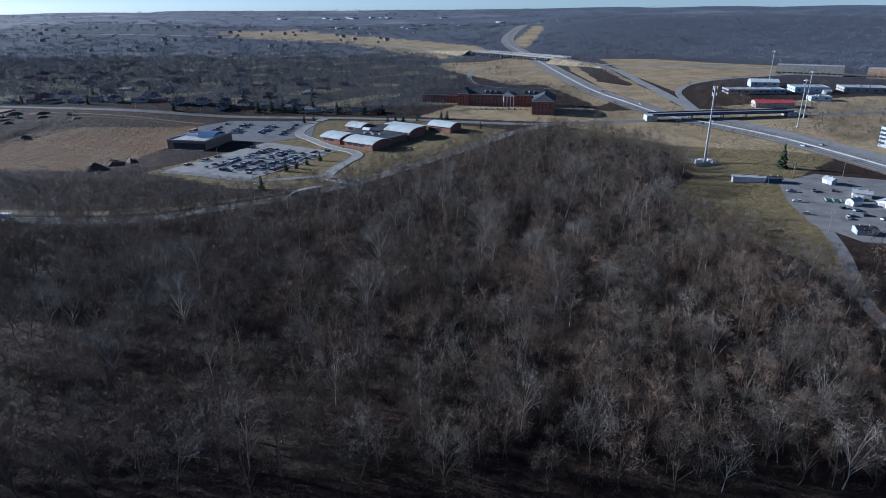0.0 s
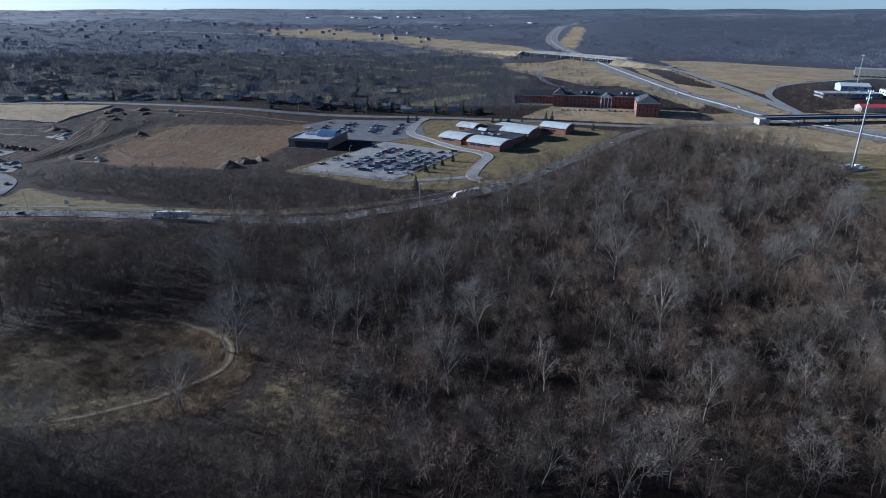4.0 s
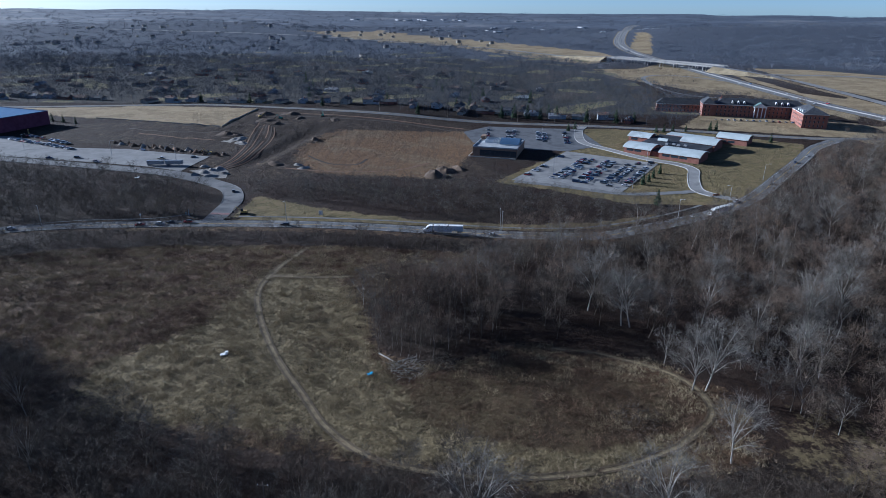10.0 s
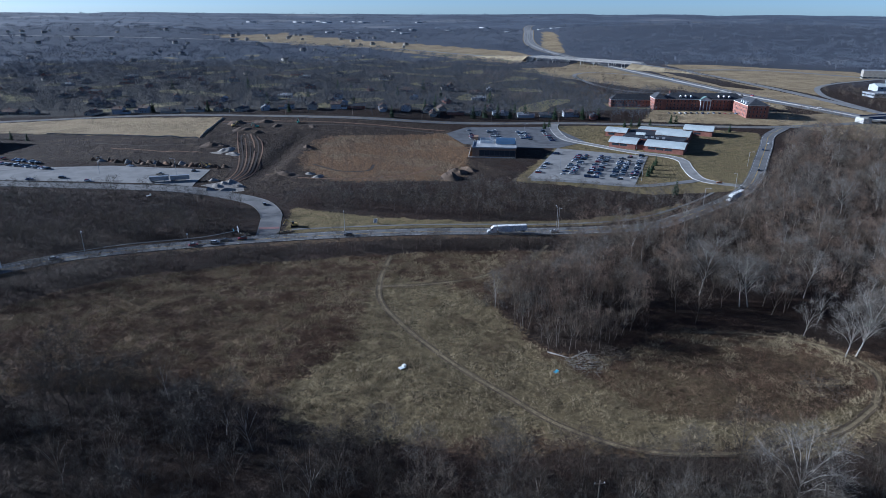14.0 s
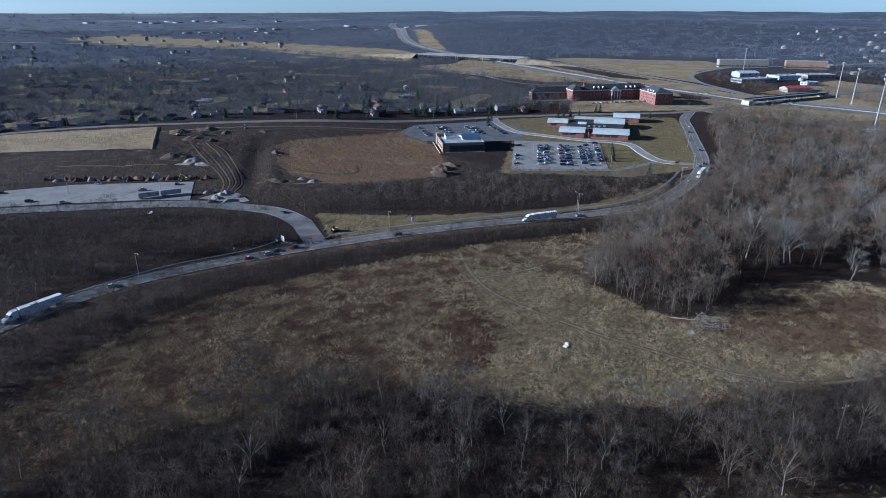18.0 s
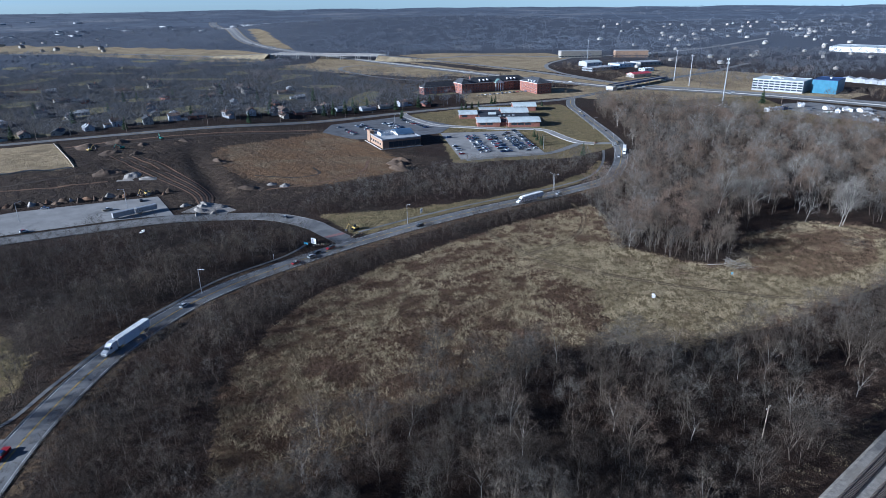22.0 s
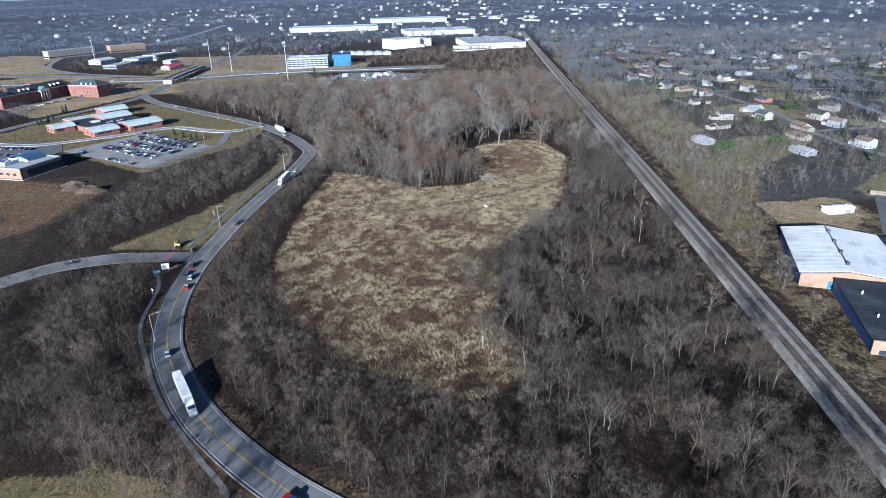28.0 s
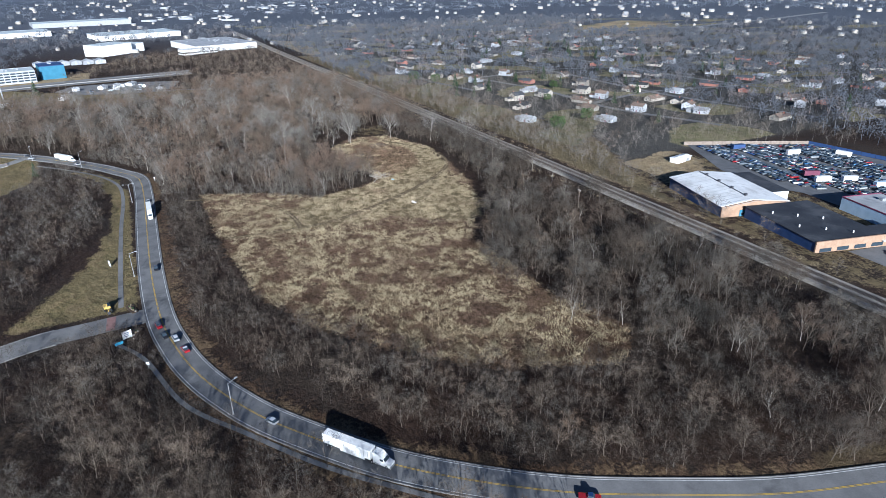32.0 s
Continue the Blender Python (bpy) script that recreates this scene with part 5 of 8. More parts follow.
def dormitory():
    t = thing("residence_hall", 72, 720, -12, "long red brick residence hall with dark hipped roof and white portico", "hall", lift=-0.5)
    t.scale = (1, 1, 1.18)
    L, D, h = 92, 17, 11.0
    part("wall", boxes(((-L / 2, 0, -2), (L / 2, D, h))), M_BRICK, t)

    def hip(x0, y0, x1, y1, z, rise, over=0.8):
        bm = bmesh.new()
        x0, y0, x1, y1 = x0 - over, y0 - over, x1 + over, y1 + over
        m = min(x1 - x0, y1 - y0) / 2
        lo = [bm.verts.new(c) for c in ((x0, y0, z), (x1, y0, z), (x1, y1, z), (x0, y1, z))]
        if x1 - x0 > y1 - y0:
            r = [bm.verts.new((x0 + m, (y0 + y1) / 2, z + rise)), bm.verts.new((x1 - m, (y0 + y1) / 2, z + rise))]
            fs = ((lo[0], lo[1], r[1], r[0]), (lo[1], lo[2], r[1]), (lo[2], lo[3], r[0], r[1]), (lo[3], lo[0], r[0]))
        else:
            r = [bm.verts.new(((x0 + x1) / 2, y0 + m, z + rise)), bm.verts.new(((x0 + x1) / 2, y1 - m, z + rise))]
            fs = ((lo[0], lo[1], r[0]), (lo[1], lo[2], r[1], r[0]), (lo[2], lo[3], r[1]), (lo[3], lo[0], r[0], r[1]))
        for f in fs:
            bm.faces.new(f)
        bm.faces.new(lo[::-1])
        return bm

    part("roof", hip(-L / 2, 0, L / 2, D, h + 0.05, 5.4), M_ROOF_DARK, t, "dark shingled hipped roof")
    part("cornice", boxes(((-L / 2 - 0.4, -0.4, h - 0.5), (L / 2 + 0.4, -0.02, h - 0.02))), M_WHITE, t)
    for s in range(3):
        for k in range(22):
            x = -L / 2 + 3 + k * 4.1
            if abs(x) > 7:
                window(WIN_TALL, t, (x, -0.03, 1.0 + 3.4 * s))
    for k in (-28, -22, -16, 16, 22, 28):
        d = part("dormer", prism(bmesh.new(), [(k - 1, h + 0.9), (k + 1, h + 0.9), (k + 1, h + 2.6), (k, h + 3.5), (k - 1, h + 2.6)], "y", 1.2, 6.0), M_WHITE, t, "small white dormer")
        o = new("window", WIN_SMALL)
        o.parent = d
        o.matrix_basis = pose(k, 1.18, h + 1.1)
    part("portico_pediment", prism(bmesh.new(), [(-6.5, 9.6), (6.5, 9.6), (6.5, 10.4), (0, 13.4), (-6.5, 10.4)], "y", -4.5, 2.0), M_WHITE, t, "white pediment")
    part("portico_roof", prism(bmesh.new(), [(-7.1, 10.4), (0, 13.8), (7.1, 10.4), (7.1, 10.7), (0, 14.1), (-7.1, 10.7)], "y", -5.0, 3.0), M_ROOF_GREEN, t)
    for x in (-5.6, -2.0, 2.0, 5.6):
        part("column", rod(bmesh.new(), (x, -3.8, -1), (x, -3.8, 9.6), 0.55, 0.48, 10), M_WHITE, t, "round white column")
    # end pavilions
    for (x0, y0, x1, y1, hh, roof_m) in ((-L / 2 - 13, -3.5, -L / 2 - 0.02, D + 4, 11.4, M_ROOF_DARK), (30, -52, 53, -9, 11.6, M_ROOF_DARK), (-L / 2 - 60, 18, -L / 2 - 6, 32, 7.6, M_ROOF_DARK)):
        part("pavilion_wall", boxes(((x0, y0, -3), (x1, y1, hh))), M_BRICK, t)
        part("pavilion_roof", hip(x0, y0, x1, y1, hh + 0.05, 5.0), roof_m, t)
        part("pavilion_cornice", boxes(((x0 - 0.35, y0 - 0.35, hh - 0.45), (x1 + 0.35, y0 - 0.02, hh - 0.02)), ((x0 - 0.35, y0 - 0.01, hh - 0.45), (x0 - 0.02, y1, hh - 0.02))), M_WHITE, t)
        for s in range(3 if hh > 9 else 2):
            for k in range(int((x1 - x0 - 2) / 4)):
                window(WIN_TALL, t, (x0 + 3 + 4 * k, y0 - 0.03, 1.0 + 3.4 * s))
            for k in range(int((y1 - y0 - 3) / 4.2)):
                window(WIN_TALL, t, (x0 - 0.03, y0 + 3 + 4.2 * k, 1.0 + 3.4 * s), -90)
    for k in range(3):
        part("roof_dormer", boxes(((30.5, -44 + 7 * k, 12.2), (33.5, -42.4 + 7 * k, 14.2))), M_WHITE, t)
    part("chimney", boxes(((-40, 9, h), (-38.6, 10.4, h + 7))), M_BRICK, t)


def shed(name, x, y, turn, w, d, h, rise, wall, roof, label, category="warehouse", bays=0, group="", doors=1, lift=0.0):
    """A plain gabled hall; d runs along the ridge."""
    t = thing(name, x, y, turn, label, category, group, lift)
    part("wall", gable_wall(bmesh.new(), w, d, h, rise), wall, t)
    part("roof", gable_roof(bmesh.new(), w, d, h, rise), roof, t)
    for k in range(doors):
        part("roller_door", boxes(((-w / 2 - 0.12, -d / 4 + k * d / max(2, doors) - 1.8, 0), (-w / 2 - 0.005, -d / 4 + k * d / max(2, doors) + 1.8, min(3.6, h - 0.5)))), M_STEEL, t)
        part("end_door", boxes(((-2 + 5 * k, -d / 2 - 0.12, 0), (1 + 5 * k, -d / 2 - 0.005, min(3.4, h - 0.4)))), M_STEEL, t)
    for k in range(bays):
        window(WIN_WIDE, t, (-w / 2 - 0.03, -d / 2 + (k + 0.5) * d / bays, h * 0.55), -90)
    for k in range(max(2, int(d / 14))):
        part("roof_vent", boxes(((-0.5, -d / 2 + (k + 0.5) * 14 * d / (14 * max(2, int(d / 14))) - 0.5, h + rise + 0.1), (0.5, -d / 2 + (k + 0.5) * d / max(2, int(d / 14)) + 0.5, h + rise + 0.9))), M_STEEL, t)
    return t


def flat_hall(name, x, y, turn, w, d, h, wall, roof, label, category="warehouse", bays=0, win=None, units=3, lift=0.0, band=None):
    t = thing(name, x, y, turn, label, category, lift=lift)
    part("wall", boxes(((-w / 2, -d / 2, -3), (w / 2, d / 2, h))), wall, t)
    part("roof", boxes(((-w / 2 + 0.4, -d / 2 + 0.4, h), (w / 2 - 0.4, d / 2 - 0.4, h + 0.2))), roof, t)
    part("parapet", boxes(((-w / 2 - 0.1, -d / 2 - 0.1, h), (w / 2 + 0.1, -d / 2 + 0.38, h + 0.6)), ((-w / 2 - 0.1, d / 2 - 0.38, h), (w / 2 + 0.1, d / 2 + 0.1, h + 0.6)),
                           ((-w / 2 - 0.1, -d / 2 + 0.39, h), (-w / 2 + 0.38, d / 2 - 0.39, h + 0.6)), ((w / 2 - 0.38, -d / 2 + 0.39, h), (w / 2 + 0.1, d / 2 - 0.39, h + 0.6))), band or M_STEEL, t)
    for k in range(bays):
        window(win or WIN_WIDE, t, (-w / 2 + (k + 0.5) * w / bays, -d / 2 - 0.03, min(2.2, h * 0.4)))
        window(win or WIN_WIDE, t, (-w / 2 - 0.03, -d / 2 + (k + 0.5) * d / bays, min(2.2, h * 0.4)), -90)
    rs = random.Random(int(abs(x) + abs(y)))
    for k in range(units):
        ux, uy = rs.uniform(-0.35, 0.35) * w, rs.uniform(-0.35, 0.35) * d
        part("rooftop_unit", boxes(((ux - 1.2, uy - 1, h + 0.2), (ux + 1.2, uy + 1, h + 1.6))), M_STEEL, t)
    return t


school()
clinic()
dormitory()

# warehouses south of the railway
def white_warehouse():
    t = thing("warehouse", -381, 57, 164, "long warehouse with a pale metal roof, blue side and brick front", "warehouse")
    # local x runs towards the west end, local y away from the railway
    L, D, h = 51, 38, 6.2
    part("side_wall", boxes(((0, 0, -2), (L, D, h))), M_BLUE_WALL, t)
    part("brick_end", prism(bmesh.new(), [(-0.1, -2), (D + 0.1, -2), (D + 0.1, h), (D * 0.45, h + 2.4), (-0.1, h)], "x", L + 0.003, L + 0.6), M_BRICK_TAN, t, "orange-tan brick end wall")
    bm = bmesh.new()
    prism(bm, [(-0.6, h + 0.05), (D * 0.45, h + 2.5), (D + 0.6, h + 0.05), (D + 0.6, h + 0.35), (D * 0.45, h + 2.8), (-0.6, h + 0.35)], "x", -0.6, L - 0.005)
    part("roof", bm, M_ROOF_WHITE, t, "pale metal roof with a low ridge")
    for k in range(13):
        part("roof_seam", prism(bmesh.new(), [(0, h + 0.62), (D * 0.45, h + 2.83), (D * 0.45, h + 2.9), (0, h + 0.7)], "x", 3 + 4.2 * k, 3.15 + 4.2 * k), M_STEEL, t)
    part("ridge_duct", boxes(((1, D * 0.45 - 0.2, h + 2.8), (L - 6, D * 0.45 + 0.2, h + 3.1))), M_DARKSTEEL, t)
    for k in range(4):
        part("roof_vent", boxes(((8 + 12 * k, D * 0.45 - 0.6, h + 2.9), (9.2 + 12 * k, D * 0.45 + 0.6, h + 4.0))), M_DARKSTEEL, t)
    part("dark_annex", boxes(((-1, D + 0.7, -2), (34, D + 13, h - 0.8))), M_WHITE, t)
    part("dark_annex_roof", boxes(((-1.4, D + 0.65, h - 0.8), (34.3, D + 13.3, h - 0.45))), M_ROOF_TAR, t, "black roof of the annex")
    part("blue_door", boxes(((L + 0.61, 10, 0), (L + 0.8, 15, 4))), M_SKYBLUE, t, "bright blue doorway")
    window(WIN_WIDE, t, (L + 0.82, 12.5, 1.2), 90)


def dark_warehouse():
    t = thing("warehouse", -436, 61, 166, "low brick warehouse with a black tar roof", "warehouse")
    L, D, h = 48, 36, 5.6
    part("side_wall", boxes(((0, 0, -2), (L - 0.7, D, h))), M_BLUE_WALL, t)
    part("brick_front", boxes(((L - 0.695, -0.2, -2), (L, D + 18, h + 0.7))), M_BRICK_TAN, t, "brown brick front")
    part("front_block", boxes(((L - 12, D + 0.1, -2), (L - 0.7, D + 17.8, h - 0.2))), M_BRICK_TAN, t)
    part("front_roof", boxes(((L - 12.2, D + 0.05, h - 0.2), (L - 0.7, D + 18, h))), M_ROOF_TAR, t)
    part("roof", boxes(((-0.3, -0.3, h), (L - 0.7, D + 0.2, h + 0.3))), M_ROOF_TAR, t, "black tar roof")
    for k in range(5):
        window(WIN_BAND, t, (L + 0.03, 5 + 9 * k, 1.2), 90)
    part("canopy", boxes(((L + 0.01, 34, 3.4), (L + 1.2, 47, 3.8))), M_WHITE, t)
    for k in range(6):
        part("roof_pipe", rod(bmesh.new(), (12 + 6 * k, 6 + 9 * (k % 3), h + 0.3), (12 + 6 * k, 6 + 9 * (k % 3), h + 1.5), 0.3, 0.3, 8), M_WHITE, t, "white roof pipe")


white_warehouse()
dark_warehouse()
flat_hall("warehouse", -478, 2, -14, 50, 24, 6.4, M_PALEBLUE, M_ROOF_GREY, "blue-walled workshop with a grey flat roof", bays=4, units=4, band=M_MAROON)
shed("container_shed", -345, 12, 10, 6, 14, 2.8, 0.5, M_WHITE, M_WHITE, "white site container on the sandy patch", "container", doors=1)

# the store beyond the building site
flat_hall("store", -712, 588, -18, 116, 64, 12.5, M_MAROON, M_BLUE_SKY_ROOF, "large dark maroon store with a blue roof", "store", bays=0, units=5, band=M_BLUE_WALL)

# the mast yard and its sheds
shed("trailer_building", 199.5, 399, -106, 5, 20, 3.2, 0.5, M_WHITE, M_ROOF_GREY, "long white mobile office on the grass", "mobile office", bays=5, doors=2)
shed("shed", 214, 394, -100, 6, 8, 3.0, 0.9, M_BLUE_WALL, M_ROOF_DARK, "small dark blue shed beside the mobile office", "shed")
for sx_, sy_, st_, sw_, sd_ in ((250, 360, 60, 7, 10), (254, 342, -60, 8, 12), (236, 345, -70, 5, 7), (247, 389, 20, 4, 7), (262, 328, 60, 9, 12)):
    shed("shed", sx_, sy_, st_, sw_, sd_, 3.0, 1.3, M_WHITE, M_ROOF_GREY, "white gabled equipment shed in the yard", "shed", group="yard sheds")
shed("shed", 212, 297, 78, 7, 9, 3.0, 0.9, M_GREYWALL, M_ROOF_TAR, "low grey shed with a black roof in the yard", "shed")


def storage_rack(x, y, turn):
    """Green lattice rack with pipes lying on it."""
    t = thing("storage_rack", x, y, turn, "low rack of green steel frames in the yard", "rack")
    for k in range(5):
        part("frame_rail", boxes(((-5, -3 + 1.5 * k, 0.7), (5, -2.8 + 1.5 * k, 1.0))), M_GREEN, t)
    for k in range(4):
        for yy in (-2.9, 2.9):
            part("post", boxes(((-4.8 + 3.1 * k, yy - 0.1, -0.3), (-4.6 + 3.1 * k, yy + 0.1, 1.7))), M_STEEL, t)
    for k in range(3):
        part("crossbar", boxes(((-4.5 + 4 * k, -3.1, 1.04), (-4.2 + 4 * k, 3.1, 1.24))), M_WHITE, t)


storage_rack(228, 351, -20)

# industry along the railway to the east
office = flat_hall("office_block", 378, 474, -80, 64, 44, 15, M_GREYWALL, M_ROOF_PALE, "broad grey office block with rows of windows", "office", bays=9, win=WIN_BAND, units=8)
for s_ in range(3):
    for k_ in range(9):
        window(WIN_BAND, office, (-32 + (k_ + 0.5) * 64 / 9, -22.03, 5.5 + 3.2 * s_))
        window(WIN_BAND, office, (-32.03, -22 + (k_ + 0.5) * 44 / 9, 5.5 + 3.2 * s_), -90)
flat_hall("blue_hall", 402, 424, -80, 30, 44, 17, M_SKYBLUE, M_BLUE_WALL, "bright blue clad hall beside the office block", "hall", units=2, band=M_BLUE_WALL)
flat_hall("cold_store", 648, 352, -49, 62, 44, 18, M_WHITE, M_ROOF_PALE, "tall plain white cold store", "warehouse", units=5)
flat_hall("cold_store", 688, 318, -49, 30, 40, 14, M_WHITE, M_ROOF_PALE, "tall white block beside the cold store", "warehouse", units=2)
flat_hall("warehouse", 660, 175, -78, 110, 150, 10, M_WHITE, M_ROOF_GREY, "very large low white warehouse", "warehouse", bays=0, units=14)
flat_hall("warehouse", 566, 212, -70, 62, 22, 8, M_WHITE, M_ROOF_WHITE, "white office front of the large warehouse", "warehouse", bays=8, win=WIN_BAND)
flat_hall("warehouse", 1010, 300, -75, 170, 110, 10, M_WHITE, M_ROOF_PALE, "distant broad white warehouse", "warehouse", units=8)
flat_hall("warehouse", 1180, 600, -80, 240, 100, 10, M_WHITE, M_ROOF_PALE, "distant long white warehouse", "warehouse", units=8)
flat_hall("warehouse", 1450, 420, -80, 240, 90, 10, M_GREYWALL, M_ROOF_PALE, "distant long pale warehouse", "warehouse", units=4)
for k_ in range(6):
    shed("storage_unit", 528 + 2.5 * k_, 366 + 17 * k_, -78, 15, 18, 5, 1.8, M_GREYWALL, M_ROOF_GREY, "grey-roofed storage unit in a long row", "storage unit", group="storage row")

# shops beyond the motorway
shed("shop", 359, 694, -96, 16, 40, 5, 2.4, M_CREAM, M_ROOF_RED, "cream shop with a bright red roof edge", "shop", bays=5)
flat_hall("shop", 382, 790, -4, 68, 24, 5, M_GREYWALL, M_ROOF_GREY, "long low grey shop building", "shop", bays=8)
flat_hall("shop", 455, 800, -10, 40, 30, 6, M_PALEBLUE, M_ROOF_GREY, "pale blue fronted shop hall", "shop", bays=4)
flat_hall("shop", 520, 795, -14, 50, 30, 6, M_CREAM, M_ROOF_GREY, "low cream shop building", "shop", bays=5)
flat_hall("shop", 430, 730, -8, 22, 14, 4.5, M_PALEBLUE, M_ROOF_PALE, "small pale blue kiosk building", "shop", bays=2)
shed("shop", 420, 845, 75, 26, 34, 7, 3, M_GREYWALL, M_ROOF_PALE, "pale gabled sales hall", "shop", bays=3)
flat_hall("apartment_block", 560, 990, -30, 90, 20, 14, M_CREAM, M_ROOF_GREY, "long pale apartment block", "apartments", bays=12, win=WIN_BAND)
flat_hall("apartment_block", 650, 925, -40, 70, 20, 14, M_BRICK_TAN, M_ROOF_GREY, "long tan brick apartment block", "apartments", bays=10, win=WIN_BAND)


# ---- houses ----
def house_kind(seed, wall, roof, w, d, h, label):
    """One kind of family house at the origin: wall, roof, door, windows, chimney, garage or porch."""
    rs = random.Random(seed)
    t = thing("house", 0, 0, 0, label, "house", "suburban houses")
    rise = w * rs.uniform(0.2, 0.3)
    part("wall", gable_wall(bmesh.new(), w, d, h, rise), wall, t)
    part("roof", gable_roof(bmesh.new(), w, d, h, rise, 0.6), roof, t)
    part("chimney", boxes(((w * 0.18, d * 0.2, h), (w * 0.18 + 0.9, d * 0.2 + 0.9, h + rise + 0.9))), M_BRICK, t)
    part("door", boxes(((-w / 2 - 0.1, -0.5, 0), (-w / 2 - 0.005, 0.5, 2.1))), M_MAROON, t)
    for y in (-d * 0.32, d * 0.25):
        window(WIN_SMALL, t, (-w / 2 - 0.03, y, 1.0), -90)
    if h > 4:
        window(WIN_SMALL, t, (-w / 2 - 0.03, d * 0.25, 3.4), -90)
    window(WIN_SMALL, t, (-w * 0.2, -d / 2 - 0.03, 1.0))
    g = gable_wall(bmesh.new(), 6, 6.5, 2.6, 1.2)
    bmesh.ops.translate(g, verts=g.verts, vec=(w * 0.1, d / 2 + 3.26, 0))
    part("garage", g, wall, t)
    g = gable_roof(bmesh.new(), 6, 6.0, 2.6, 1.2, 0.3)
    bmesh.ops.translate(g, verts=g.verts, vec=(w * 0.1, d / 2 + 3.6, 0))
    part("garage_roof", g, roof, t)
    return t


HOUSE_KINDS = [
    house_kind(1, M_CREAM, M_ROOF_DARK, 8.5, 13, 3.2, "pale single-storey house with a dark shingle roof"),
    house_kind(2, M_CREAM, M_ROOF_BROWN, 8.5, 14, 3.0, "cream single-storey house with a brown roof"),
    house_kind(3, M_BRICK, M_ROOF_DARK, 9, 13, 3.2, "red brick bungalow with a dark roof"),
    house_kind(4, M_GREYWALL, M_ROOF_BROWN, 9, 11, 5.6, "grey two-storey house with a brown roof"),
    house_kind(5, M_GREYWALL, M_ROOF_GREY, 8.5, 12, 3.2, "grey sided house with a pale grey roof"),
    house_kind(6, M_CREAM, M_ROOF_DARK, 9, 12, 5.4, "cream two-storey house with a dark roof"),
]
HOUSE_AT = []


def put_houses(pts, seed, turn0=0.0):
    rs = random.Random(seed)
    for x, y in pts:
        if any((x - a) ** 2 + (y - b) ** 2 < 17 ** 2 for a, b in HOUSE_AT):
            continue
        HOUSE_AT.append((x, y))
        k = rs.randrange(6)
        m = pose(x, y, land(x, y) - 0.05, 0, 0, turn0 + rs.choice((0, 90, 180, 270)) + rs.uniform(-12, 12))
        copy_thing(HOUSE_KINDS[k], m)


put_houses([(-620 + 26 * k, 740 - 0.0002 * (26 * k - 60) ** 2 + 4 * (k % 3)) for k in range(22)], 1, -8)
put_houses([(-367, 780), (-253, 712), (-240, 742), (-310, 712), (-667, 884), (-600, 800), (-560, 850), (-440, 830)], 2)
put_houses([(-138, -66), (-225, -28), (-132, -4), (153, 4), (-176, -48), (-150, -182), (-62, -400), (-188, 28), (-95, -20), (-60, -60), (-20, -20), (-100, -100), (-205, -80), (-240, -120),
    (-170, -130), (-120, -150), (-60, -130), (-10, -90), (30, -40), (60, -100), (90, -20), (110, -70)], 3, 15)
put_houses(HN.tolist(), 4, -5)
put_houses(HS.tolist(), 5, 20)
for hk in HOUSE_KINDS:
    hk.matrix_basis = pose(-690 - 22 * HOUSE_KINDS.index(hk), 760 + 3 * HOUSE_KINDS.index(hk), land(-690 - 22 * HOUSE_KINDS.index(hk), 760 + 3 * HOUSE_KINDS.index(hk)), 0, 0, 80)

# far-off houses, too many to count
def far_houses(name, pts, seed, roof, label):
    V, F = [], []
    w, d, h, r = 9, 13, 5, 3
    base = np.array([(-w / 2, -d / 2, -1), (w / 2, -d / 2, -1), (w / 2, d / 2, -1), (-w / 2, d / 2, -1), (-w / 2, -d / 2, h), (w / 2, -d / 2, h), (w / 2, d / 2, h), (-w / 2, d / 2, h), (0, -d / 2, h + r), (0, d / 2, h + r)])
    tris = np.array([(0, 1, 5), (0, 5, 4), (4, 5, 8), (1, 2, 6), (1, 6, 5), (2, 3, 7), (2, 7, 6), (6, 7, 9), (3, 0, 4), (3, 4, 7), (5, 6, 9), (5, 9, 8), (7, 4, 8), (7, 8, 9)])
    ids = np.array([0] * 10 + [1] * 4)
    scatter(name, [[(base, tris[:10], 0), (base, tris[10:], 1)]], pts, sized(pts, 0.6, 1.1, seed), seed, [M_CREAM, roof], label, "houses", 0.0)


def ring(a0, a1, r0, r1, n, seed):
    rs = np.random.RandomState(seed)
    a = np.radians(rs.uniform(a0, a1, n))
    r = np.sqrt(rs.uniform(r0 ** 2, r1 ** 2, n))
    return np.stack([MID[0] + r * np.cos(a), MID[1] + r * np.sin(a)], 1)


far_houses("distant_houses", ring(-75, 40, 900, 2600, 460, 41), 42, M_ROOF_GREY, "scattered grey and brown houses in the far suburbs")
far_houses("distant_houses", ring(85, 140, 1000, 2400, 120, 43), 44, M_ROOF_DARK, "scattered dark-roofed houses among the far trees")

# pale factory roofs near the horizon
def far_halls(name, pts, seed, label):
    base = np.array([(x, y, z) for z in (-2, 8) for x, y in ((-36, -17), (36, -17), (36, 17), (-36, 17))], float)
    tris = np.array([(0, 1, 5), (0, 5, 4), (1, 2, 6), (1, 6, 5), (2, 3, 7), (2, 7, 6), (3, 0, 4), (3, 4, 7), (4, 5, 6), (4, 6, 7)])
    scatter(name, [[(base, tris[:8], 0), (base, tris[8:], 1)]], pts, sized(pts, 0.2, 0.7, seed), seed, [M_GREYWALL, M_ROOF_GREY], label, "factories", 0.0)


